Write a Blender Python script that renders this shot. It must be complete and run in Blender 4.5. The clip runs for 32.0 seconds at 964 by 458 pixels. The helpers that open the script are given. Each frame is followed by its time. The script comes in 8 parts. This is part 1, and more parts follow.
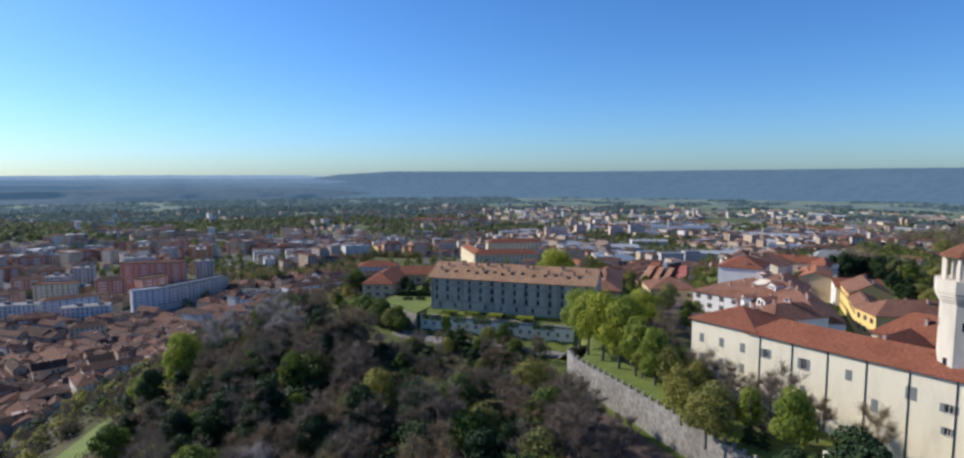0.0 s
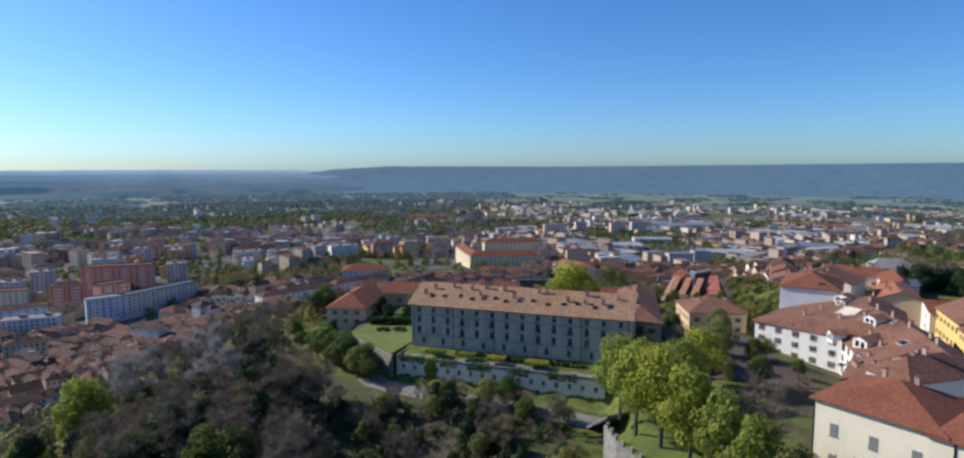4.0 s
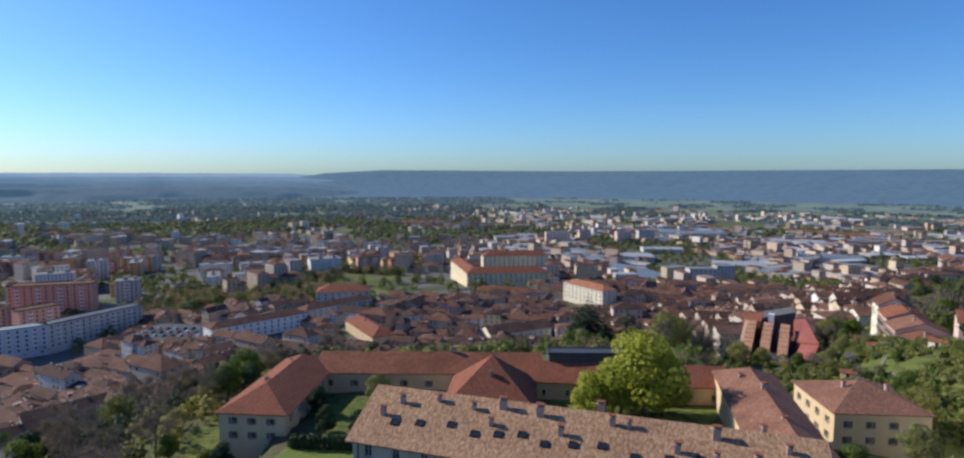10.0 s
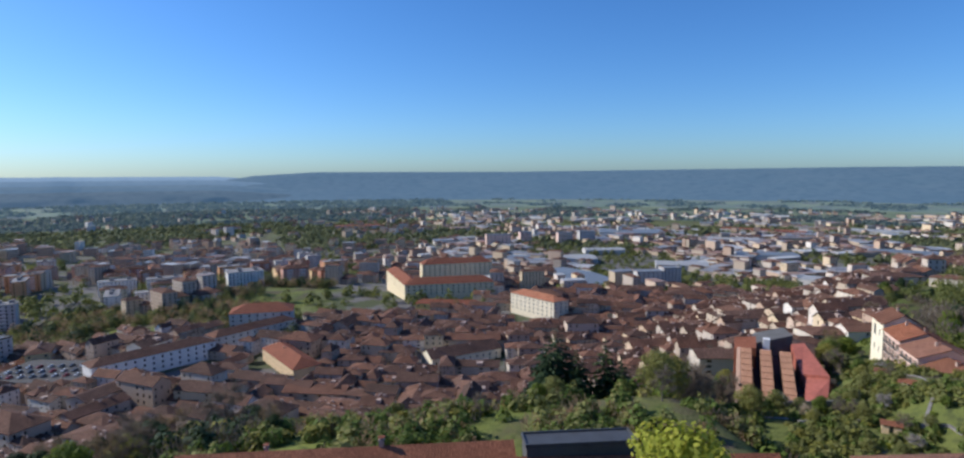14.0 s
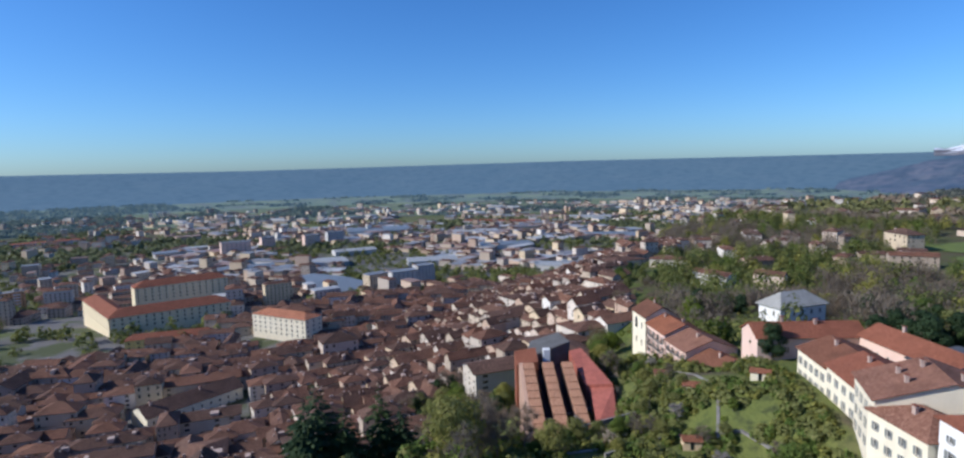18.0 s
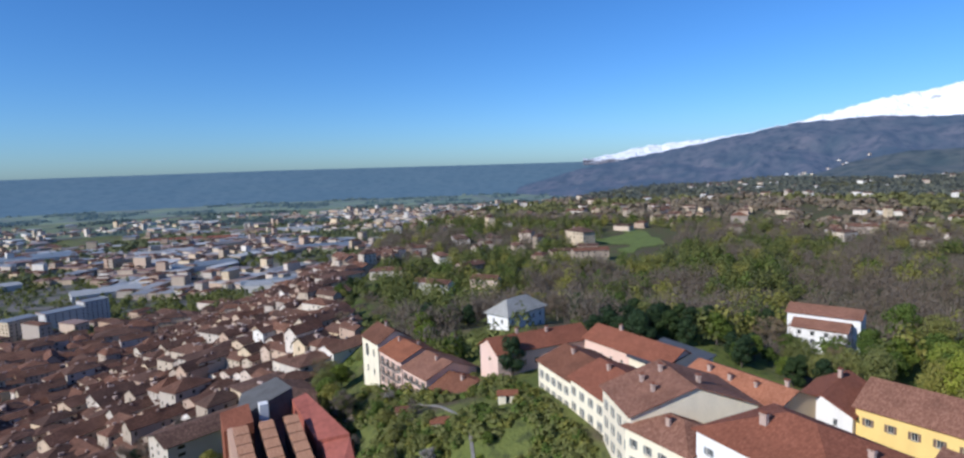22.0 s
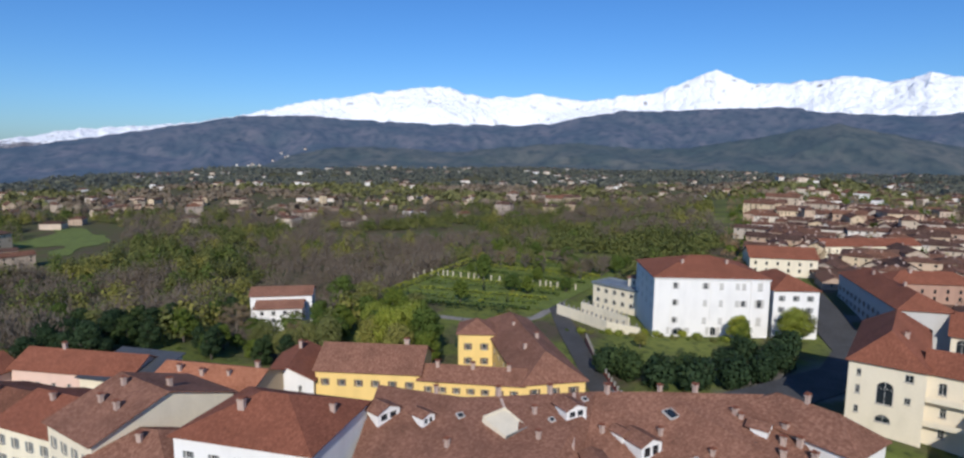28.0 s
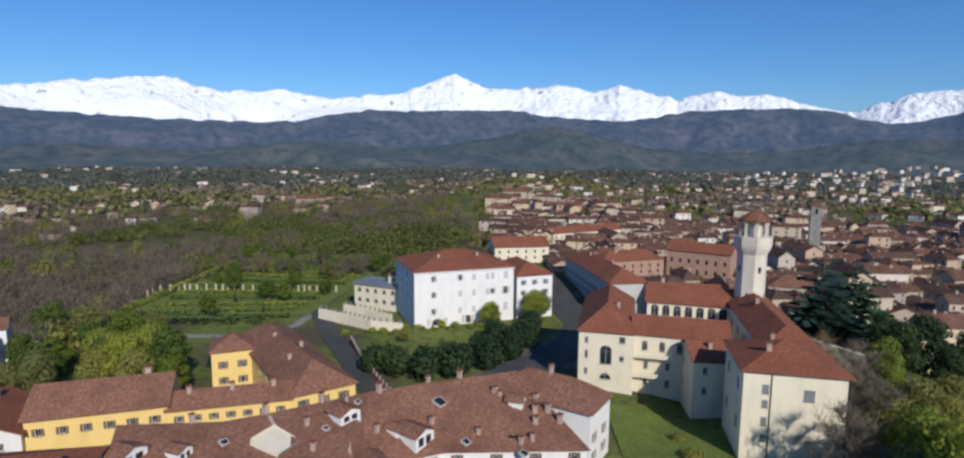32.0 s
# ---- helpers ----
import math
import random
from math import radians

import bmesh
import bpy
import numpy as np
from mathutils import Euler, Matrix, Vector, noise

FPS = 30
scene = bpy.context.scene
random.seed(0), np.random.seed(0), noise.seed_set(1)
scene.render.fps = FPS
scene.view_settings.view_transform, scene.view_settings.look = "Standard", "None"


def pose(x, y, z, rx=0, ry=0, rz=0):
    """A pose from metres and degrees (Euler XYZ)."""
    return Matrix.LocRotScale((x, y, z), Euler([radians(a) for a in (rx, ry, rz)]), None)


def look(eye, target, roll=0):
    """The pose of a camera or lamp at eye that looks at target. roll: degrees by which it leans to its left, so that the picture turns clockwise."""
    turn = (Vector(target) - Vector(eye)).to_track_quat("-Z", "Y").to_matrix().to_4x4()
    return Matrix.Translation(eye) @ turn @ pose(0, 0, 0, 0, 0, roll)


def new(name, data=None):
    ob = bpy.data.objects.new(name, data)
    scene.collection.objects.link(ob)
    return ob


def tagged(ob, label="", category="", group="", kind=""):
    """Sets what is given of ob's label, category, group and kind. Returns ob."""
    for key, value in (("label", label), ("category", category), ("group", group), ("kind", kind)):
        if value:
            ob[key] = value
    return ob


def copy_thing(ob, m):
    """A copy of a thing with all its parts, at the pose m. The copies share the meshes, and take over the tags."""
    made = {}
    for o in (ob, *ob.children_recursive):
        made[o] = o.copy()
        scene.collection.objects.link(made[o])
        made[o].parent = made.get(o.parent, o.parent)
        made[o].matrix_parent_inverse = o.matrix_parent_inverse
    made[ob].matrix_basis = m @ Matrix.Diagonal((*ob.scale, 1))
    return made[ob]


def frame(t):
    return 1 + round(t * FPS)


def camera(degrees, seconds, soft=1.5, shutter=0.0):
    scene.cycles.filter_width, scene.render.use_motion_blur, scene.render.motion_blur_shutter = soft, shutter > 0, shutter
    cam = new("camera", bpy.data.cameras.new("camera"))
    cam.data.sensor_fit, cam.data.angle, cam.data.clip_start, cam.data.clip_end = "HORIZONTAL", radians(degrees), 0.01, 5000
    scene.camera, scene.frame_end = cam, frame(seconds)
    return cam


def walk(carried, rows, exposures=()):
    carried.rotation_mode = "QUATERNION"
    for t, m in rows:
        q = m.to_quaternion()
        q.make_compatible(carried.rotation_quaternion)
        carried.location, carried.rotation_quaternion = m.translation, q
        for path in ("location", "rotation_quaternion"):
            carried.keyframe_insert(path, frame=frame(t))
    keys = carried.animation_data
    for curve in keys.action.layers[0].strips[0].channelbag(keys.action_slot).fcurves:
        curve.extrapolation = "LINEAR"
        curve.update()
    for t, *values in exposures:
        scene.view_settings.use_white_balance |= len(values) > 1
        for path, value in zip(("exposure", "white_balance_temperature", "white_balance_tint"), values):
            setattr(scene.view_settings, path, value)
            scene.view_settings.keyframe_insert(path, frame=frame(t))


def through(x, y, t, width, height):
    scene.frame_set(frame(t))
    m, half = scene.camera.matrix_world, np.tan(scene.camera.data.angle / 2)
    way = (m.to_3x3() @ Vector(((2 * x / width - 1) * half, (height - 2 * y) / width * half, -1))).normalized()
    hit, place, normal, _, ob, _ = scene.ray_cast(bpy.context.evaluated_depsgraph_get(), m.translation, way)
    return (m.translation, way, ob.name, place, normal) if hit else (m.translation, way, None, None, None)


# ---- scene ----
cam = camera(78.5, 32.0, soft=2.4)
PATH = [
    (0, (2.488, 15.845, 59.713), (2.51, 17.836, 59.525), -0.1),
    (0.5, (2.328, 22.614, 59.57), (2.353, 24.604, 59.374), -0.0),
    (1, (2.419, 29.909, 59.508), (2.444, 31.899, 59.305), -0.1),
    (1.5, (2.756, 37.243, 59.405), (2.782, 39.232, 59.198), -0.2),
    (2, (2.972, 44.535, 59.314), (3.0, 46.524, 59.107), -0.2),
    (2.5, (3.003, 51.533, 59.27), (3.033, 53.522, 59.063), -0.2),
    (3, (3.021, 58.608, 59.222), (3.052, 60.597, 59.016), -0.1),
    (3.5, (2.992, 65.74, 59.344), (3.026, 67.729, 59.138), -0.1),
    (5.5, (2.338, 97.378, 59.227), (2.378, 99.368, 59.032), -0.0),
    (6, (2.225, 105.328, 59.158), (2.267, 107.319, 58.965), -0.0),
    (6.5, (2.234, 112.626, 59.018), (2.278, 114.617, 58.828), -0.0),
    (7, (2.079, 120.018, 58.976), (2.125, 122.008, 58.788), -0.0),
    (7.5, (2.227, 127.147, 59.007), (2.272, 129.138, 58.818), -0.1),
    (8, (2.056, 134.517, 58.855), (2.101, 136.507, 58.666), 0.0),
    (8.5, (2.082, 141.485, 58.675), (2.128, 143.476, 58.488), 0.0),
    (9, (2.319, 148.796, 58.757), (2.364, 150.787, 58.571), -0.0),
    (9.5, (2.233, 155.974, 58.908), (2.28, 157.965, 58.72), 0.1),
    (10, (2.072, 163.02, 58.859), (2.119, 165.01, 58.669), 0.2),
    (10.5, (1.971, 170.001, 58.806), (2.019, 171.991, 58.614), 0.2),
    (11, (1.553, 176.898, 58.901), (1.604, 178.888, 58.709), 0.2),
    (11.5, (1.444, 183.923, 58.831), (1.495, 185.914, 58.639), 0.2),
    (12, (1.155, 190.47, 58.834), (1.212, 192.46, 58.644), 0.1),
    (12.5, (1.224, 196.033, 58.894), (1.284, 198.023, 58.706), 0.1),
    (13, (1.249, 201.83, 59.068), (1.359, 203.818, 58.881), -0.1),
    (13.5, (1.331, 207.353, 59.209), (1.512, 209.336, 59.021), -0.2),
    (14, (2.936, 212.238, 59.245), (3.192, 214.212, 59.058), -0.3),
    (14.5, (4.31, 217.343, 59.368), (4.635, 219.307, 59.179), -0.4),
    (16.5, (7.595, 237.595, 60.171), (8.306, 239.454, 59.97), -1.1),
    (17, (9.042, 242.687, 60.244), (9.864, 244.499, 60.04), -1.2),
    (17.5, (10.874, 247.323, 60.237), (11.797, 249.085, 60.03), -1.3),
    (18, (12.969, 252.085, 60.328), (14.013, 253.778, 60.119), -1.4),
    (18.5, (15.026, 256.494, 60.425), (16.188, 258.107, 60.211), -1.5),
    (19, (17.332, 260.765, 60.526), (18.608, 262.29, 60.313), -1.6),
    (19.5, (19.819, 264.516, 60.601), (21.185, 265.962, 60.387), -1.6),
    (20, (22.497, 267.962, 60.693), (23.95, 269.32, 60.48), -1.7),
    (20.5, (25.061, 270.705, 60.633), (26.586, 271.982, 60.425), -1.8),
    (21, (27.252, 272.77, 60.475), (28.824, 273.99, 60.273), -1.8),
    (21.5, (28.67, 273.716, 60.407), (30.295, 274.864, 60.207), -1.8),
    (22, (29.414, 273.977, 60.362), (31.126, 274.99, 60.157), -1.8),
    (22.5, (29.625, 273.892, 60.378), (31.418, 274.753, 60.167), -1.7),
    (23, (29.722, 273.748, 60.332), (31.58, 274.456, 60.115), -1.5),
    (23.5, (29.681, 273.552, 60.393), (31.583, 274.127, 60.17), -1.2),
    (24, (29.5, 273.487, 60.42), (31.44, 273.915, 60.192), -0.9),
    (24.5, (29.109, 273.484, 60.508), (31.074, 273.776, 60.274), -0.6),
    (25, (28.965, 273.499, 60.533), (30.945, 273.644, 60.294), -0.4),
    (25.5, (28.912, 273.563, 60.427), (30.898, 273.573, 60.184), -0.2),
    (27.5, (29.582, 275.12, 60.64), (31.493, 274.59, 60.38), 0.4),
    (28, (29.55, 275.385, 60.521), (31.422, 274.73, 60.261), 0.4),
    (28.5, (29.463, 275.542, 60.499), (31.29, 274.772, 60.239), 0.5),
    (29, (29.408, 275.598, 60.508), (31.182, 274.711, 60.247), 0.5),
    (29.5, (29.622, 275.695, 60.713), (31.339, 274.704, 60.448), 0.5),
    (30, (29.654, 275.968, 60.767), (31.299, 274.861, 60.502), 0.5),
    (30.5, (29.717, 276.251, 60.787), (31.293, 275.048, 60.522), 0.5),
    (31, (29.801, 276.587, 60.942), (31.303, 275.294, 60.678), 0.5),
    (31.5, (29.85, 276.96, 61.143), (31.315, 275.625, 60.878), 0.5),
    (32, (29.867, 277.254, 61.269), (31.315, 275.9, 61.01), 0.5),
]
walk(cam, [(t, look(eye, target, roll)) for t, eye, target, roll in PATH], [(0.0, 0.25, 5330, 10), (10.0, 0.22, 5330, 10), (14.0, 0.20, 5250, 10), (19.0, 0.15, 5030, 10), (23.0, 0.08, 5080, 10), (27.0, -0.08, 5230, 10), (32.0, -0.20, 5290, 10)])

# ---- daylight ----
SUN_AZ, SUN_EL = -68.0, 32.0
world = bpy.data.worlds.new("daylight")
scene.world = world
world.use_nodes = True
wn = world.node_tree.nodes
sky = wn.new("ShaderNodeTexSky")
sky.sky_type, sky.sun_disc = "NISHITA", False
sky.sun_elevation, sky.sun_rotation = radians(SUN_EL), radians(SUN_AZ)
sky.altitude, sky.air_density, sky.dust_density, sky.ozone_density = 300, 1.0, 0.6, 1.2
wn["Background"].inputs["Strength"].default_value = 0.083
vivid = wn.new("ShaderNodeHueSaturation")
vivid.inputs["Saturation"].default_value = 1.12
world.node_tree.links.new(sky.outputs[0], vivid.inputs["Color"])
azure = wn.new("ShaderNodeMix")
azure.data_type, azure.blend_type = "RGBA", "MULTIPLY"
azure.inputs[0].default_value, azure.inputs[7].default_value = 1.0, (0.725, 0.955, 1.235, 1)
world.node_tree.links.new(vivid.outputs[0], azure.inputs[6])
world.node_tree.links.new(azure.outputs[2], wn["Background"].inputs["Color"])
sun = new("sun", bpy.data.lights.new("sun", "SUN"))
sun.data.energy, sun.data.angle, sun.data.color = 5.0, radians(0.6), (1.0, 0.83, 0.61)
_sa, _se = radians(SUN_AZ), radians(SUN_EL)
SUN_DIR = Vector((math.sin(_sa) * math.cos(_se), math.cos(_sa) * math.cos(_se), math.sin(_se)))
sun.matrix_world = Matrix.Translation((0, 0, 300)) @ SUN_DIR.to_track_quat("Z", "Y").to_matrix().to_4x4()


# ---- materials ----
def material(name):
    m = bpy.data.materials.new(name)
    m.use_nodes = True
    return m, m.node_tree.nodes, m.node_tree.links, m.node_tree.nodes["Principled BSDF"]


def mixed(n, l, a, b, fac, mode="MIX"):
    x = n.new("ShaderNodeMix")
    x.data_type, x.blend_type = "RGBA", mode
    for i, v in ((6, a), (7, b)):
        if hasattr(v, "is_linked"):
            l.new(v, x.inputs[i])
        else:
            x.inputs[i].default_value = (*v, 1)
    if hasattr(fac, "is_linked"):
        l.new(fac, x.inputs[0])
    else:
        x.inputs[0].default_value = fac
    return x.outputs[2]


def noisy(n, l, scale, detail=3.0, stretch=(1, 1, 1), lo=0.35, hi=0.65, coords="Object"):
    tc = n.new("ShaderNodeTexCoord")
    mp = n.new("ShaderNodeMapping")
    mp.inputs["Scale"].default_value = stretch
    l.new(tc.outputs[coords], mp.inputs[0])
    nz = n.new("ShaderNodeTexNoise")
    nz.inputs["Scale"].default_value, nz.inputs["Detail"].default_value = scale, detail
    l.new(mp.outputs[0], nz.inputs["Vector"])
    r = n.new("ShaderNodeMapRange")
    r.inputs["From Min"].default_value, r.inputs["From Max"].default_value = lo, hi
    l.new(nz.outputs["Fac"], r.inputs["Value"])
    return r.outputs[0]


def rand_of(n, island=False):
    if island:
        return n.new("ShaderNodeNewGeometry").outputs["Random Per Island"]
    return n.new("ShaderNodeObjectInfo").outputs["Random"]


def ramp(n, l, fac, stops):
    r = n.new("ShaderNodeValToRGB")
    e = r.color_ramp.elements
    while len(e) < len(stops):
        e.new(0.5)
    for x, (p, c) in zip(e, stops):
        x.position, x.color = p, (*c, 1)
    l.new(fac, r.inputs[0])
    return r.outputs[0]


def bumped(n, l, b, height, strength, dist):
    u = n.new("ShaderNodeBump")
    u.inputs["Strength"].default_value, u.inputs["Distance"].default_value = strength, dist
    l.new(height, u.inputs["Height"])
    l.new(u.outputs[0], b.inputs["Normal"])


def plaster(name, color, stain=0.25, rough=0.9, vary=None, island=False):
    """Lime plaster: broad stains, fine grain, streaks that run down."""
    m, n, l, b = material(name)
    base = color
    if vary:
        base = ramp(n, l, rand_of(n, island), [(i / max(1, len(vary) - 1), c) for i, c in enumerate(vary)])
    dark = tuple(c * 0.62 for c in color)
    c = mixed(n, l, base, dark if not vary else (0.25, 0.22, 0.19), 0.0)
    mx = c.node
    f = noisy(n, l, 0.35, 5, (1, 1, 0.35), 0.45, 0.75)
    k = n.new("ShaderNodeMath")
    k.operation, k.inputs[1].default_value = "MULTIPLY", stain
    l.new(f, k.inputs[0])
    l.new(k.outputs[0], mx.inputs[0])
    g = noisy(n, l, 2.5, 4, (1, 1, 1), 0.3, 0.7)
    c2 = mixed(n, l, c, (0.86, 0.85, 0.83), g, "MULTIPLY")
    c2.node.inputs[0].default_value = 0.5
    m2 = mixed(n, l, c, c2, 0.35)
    l.new(m2, b.inputs["Base Color"])
    b.inputs["Roughness"].default_value = rough
    bumped(n, l, b, noisy(n, l, 9, 3), 0.15, 0.05)
    return m


def tiles(name, tones, vary=True, island=False, patch=0.6):
    """Clay tiles: courses down the slope, odd tones, lichen and dirt in patches."""
    m, n, l, b = material(name)
    a = ramp(n, l, noisy(n, l, 3.0, 6, (1, 0.5, 0.5), 0.34, 0.66), [(0, tones[0]), (0.5, tones[1]), (1, tones[2])])
    dirt = noisy(n, l, 0.16, 5, (1, 1, 1), 0.42, 0.72)
    a = mixed(n, l, a, tuple(v * 0.55 for v in tones[0]), dirt)
    k = n.new("ShaderNodeMath")
    k.operation, k.inputs[1].default_value = "MULTIPLY", patch
    l.new(dirt, k.inputs[0])
    l.new(k.outputs[0], a.node.inputs[0])
    speck = noisy(n, l, 6.0, 2, (1, 0.6, 0.6), 0.55, 0.7)
    a = mixed(n, l, a, tuple(min(1, v * 1.7) for v in tones[2]), speck)
    k2 = n.new("ShaderNodeMath")
    k2.operation, k2.inputs[1].default_value = "MULTIPLY", 0.35
    l.new(speck, k2.inputs[0])
    l.new(k2.outputs[0], a.node.inputs[0])
    if vary:
        r = ramp(n, l, rand_of(n, island), [(0, (0.62, 0.66, 0.70)), (0.35, (1, 1, 1)), (0.6, (1.25, 1.08, 0.95)), (0.8, (0.85, 0.85, 0.85)), (1, (1.45, 1.3, 1.15))])
        a = mixed(n, l, a, r, 1.0, "MULTIPLY")
    l.new(a, b.inputs["Base Color"])
    b.inputs["Roughness"].default_value = 0.9
    b.inputs["Specular IOR Level"].default_value = 0.15
    w = n.new("ShaderNodeTexWave")
    w.wave_type, w.bands_direction = "BANDS", "X"
    w.inputs["Scale"].default_value, w.inputs["Distortion"].default_value = 1.25, 0.6
    tc = n.new("ShaderNodeTexCoord")
    l.new(tc.outputs["Object"], w.inputs["Vector"])
    bumped(n, l, b, w.outputs["Fac"], 0.55, 0.08)
    return m


def plain(name, color, rough=0.7, metal=0.0, grain=3.0, depth=0.25):
    m, n, l, b = material(name)
    f = noisy(n, l, grain, 4)
    c = mixed(n, l, color, tuple(v * (1 - depth) for v in color), f)
    f2 = noisy(n, l, grain * 0.11, 4, lo=0.4, hi=0.7)
    c = mixed(n, l, c, mixed(n, l, c, (0.75, 0.73, 0.7), 1.0, "MULTIPLY"), f2)
    l.new(c, b.inputs["Base Color"])
    b.inputs["Roughness"].default_value, b.inputs["Metallic"].default_value = rough, metal
    return m


def foliage(name, tones, island=True, through=0.25, haze_glow=None):
    m, n, l, b = material(name)
    r1 = ramp(n, l, rand_of(n, True), [(0, tones[0]), (0.5, tones[1]), (1, tones[2])])
    r2 = ramp(n, l, rand_of(n), [(0, (0.75, 0.8, 0.8)), (0.5, (1, 1, 1)), (1, (1.25, 1.15, 0.8))])
    c = mixed(n, l, r1, r2, 1.0, "MULTIPLY")
    l.new(c, b.inputs["Base Color"])
    b.inputs["Roughness"].default_value = 0.75
    b.inputs["Specular IOR Level"].default_value = 0.2
    # Haze over far woods is painted onto the leaves as emission.
    if haze_glow:
        b.inputs["Emission Color"].default_value, b.inputs["Emission Strength"].default_value = (*haze_glow, 1), 1.0
    tr = n.new("ShaderNodeBsdfTranslucent")
    l.new(c, tr.inputs["Color"])
    mx = n.new("ShaderNodeMixShader")
    mx.inputs[0].default_value = through
    l.new(b.outputs[0], mx.inputs[1])
    l.new(tr.outputs[0], mx.inputs[2])
    l.new(mx.outputs[0], n["Material Output"].inputs["Surface"])
    return m


def glass(name, color=(0.02, 0.025, 0.03)):
    m, n, l, b = material(name)
    b.inputs["Base Color"].default_value = (*color, 1)
    b.inputs["Roughness"].default_value = 0.105
    b.inputs["Specular IOR Level"].default_value = 0.6
    return m


TILE_OLD = tiles("old_clay_tiles", [(0.15, 0.067, 0.040), (0.20, 0.088, 0.052), (0.26, 0.125, 0.075)])
TILE_PALE = tiles("weathered_pale_tiles", [(0.20, 0.108, 0.06), (0.33, 0.195, 0.108), (0.47, 0.31, 0.185)], vary=False, patch=0.3)
TILE_BROWN = tiles("brown_tiles", [(0.165, 0.080, 0.052), (0.220, 0.108, 0.070), (0.300, 0.162, 0.108)], vary=False, patch=0.55)
TILE_RED = tiles("red_tiles", [(0.175, 0.066, 0.038), (0.225, 0.084, 0.048), (0.275, 0.112, 0.066)], vary=False, patch=0.35)
TILE_ORANGE = tiles("orange_tiles", [(0.29, 0.115, 0.06), (0.37, 0.155, 0.082), (0.44, 0.20, 0.115)], vary=False, patch=0.4)
TILE_TOWN = tiles("town_tiles", [(0.082, 0.047, 0.035), (0.125, 0.072, 0.052), (0.215, 0.130, 0.092)])
TILE_FAR = tiles("far_tiles", [(0.080, 0.044, 0.033), (0.120, 0.067, 0.048), (0.200, 0.118, 0.083)], island=True)
WHITE = plaster("white_plaster", (0.78, 0.76, 0.73))
CREAM = plaster("cream_plaster", (0.74, 0.66, 0.50))
CREAM2 = plaster("pale_cream_plaster", (0.80, 0.72, 0.54), stain=0.4)
YELLOW = plaster("yellow_plaster", (0.80, 0.58, 0.20))
SAND = plaster("sand_plaster", (0.66, 0.50, 0.30))
PINK = plaster("pink_plaster", (0.72, 0.52, 0.42))
GREYP = plaster("grey_worn_plaster", (0.50, 0.43, 0.33), stain=0.85)
STONE = plain("stone_masonry", (0.33, 0.31, 0.28), 0.9, grain=0.9, depth=0.45)
TOWN_TONES = [(0.56, 0.47, 0.35), (0.40, 0.32, 0.24), (0.76, 0.72, 0.65), (0.50, 0.36, 0.25), (0.44, 0.32, 0.24), (0.66, 0.53, 0.34), (0.36, 0.30, 0.25), (0.66, 0.59, 0.48)]
TOWNWALL = plaster("town_plaster", (0.5, 0.45, 0.4), vary=TOWN_TONES)
FARWALL = plaster("far_plaster", (0.5, 0.45, 0.4), vary=TOWN_TONES, island=True)
FARROOF = plaster("far_flat_roofs", (0.5, 0.5, 0.5), vary=[(0.34, 0.33, 0.32), (0.22, 0.22, 0.23), (0.55, 0.54, 0.52), (0.18, 0.20, 0.23), (0.30, 0.21, 0.16), (0.26, 0.14, 0.10)], island=True, rough=0.6)
SLATE = plain("dark_slate", (0.075, 0.08, 0.09), 0.6)
METAL = plain("zinc_sheet", (0.24, 0.27, 0.30), 0.55, 0.2)
PALEROOF = plain("pale_roof_sheet", (0.42, 0.42, 0.41), 0.6)
BRICKRED = plain("red_brick_paint", (0.42, 0.12, 0.085), 0.8)
GLASS = glass("window_glass")
SHUTTER = plain("wooden_shutters", (0.20, 0.13, 0.09), 0.7)
SHUTTER_G = plain("grey_shutters", (0.24, 0.25, 0.24), 0.7)
FRAME_W = plain("painted_frames", (0.62, 0.60, 0.56), 0.6)
IRON = plain("dark_iron", (0.03, 0.03, 0.032), 0.5, 0.6)
ASPHALT = plain("asphalt", (0.075, 0.073, 0.072), 0.9, grain=1.5, depth=0.3)
PAVING = plain("grey_paving", (0.27, 0.25, 0.23), 0.9, grain=1.2)
BARK = plain("bark", (0.10, 0.08, 0.065), 0.9)
BARK_PALE = plain("pale_bark", (0.17, 0.145, 0.12), 0.9)
TWIG = foliage("bare_twigs", [(0.15, 0.115, 0.085), (0.20, 0.16, 0.12), (0.26, 0.21, 0.16)], through=0.2)
LEAF = foliage("spring_leaves", [(0.20, 0.245, 0.03), (0.29, 0.33, 0.05), (0.37, 0.39, 0.08)], through=0.45)
LEAF_MID = foliage("green_leaves", [(0.075, 0.11, 0.02), (0.11, 0.155, 0.028), (0.155, 0.195, 0.04)], through=0.35)
LEAF_DARK = foliage("dark_evergreen", [(0.022, 0.04, 0.017), (0.034, 0.058, 0.023), (0.048, 0.075, 0.028)], through=0.2)
LEAF_OLIVE = foliage("olive_leaves", [(0.15, 0.165, 0.045), (0.215, 0.22, 0.065), (0.27, 0.26, 0.09)], through=0.35)
BLOSSOM = foliage("pale_blossom", [(0.30, 0.25, 0.23), (0.42, 0.37, 0.34), (0.5, 0.46, 0.42)])
CONIF = foliage("blue_conifer", [(0.018, 0.04, 0.028), (0.03, 0.058, 0.04), (0.045, 0.075, 0.055)], through=0.08)
FARGREEN = foliage("far_greens", [(0.10, 0.115, 0.035), (0.165, 0.18, 0.05), (0.25, 0.25, 0.07)], through=0.4)
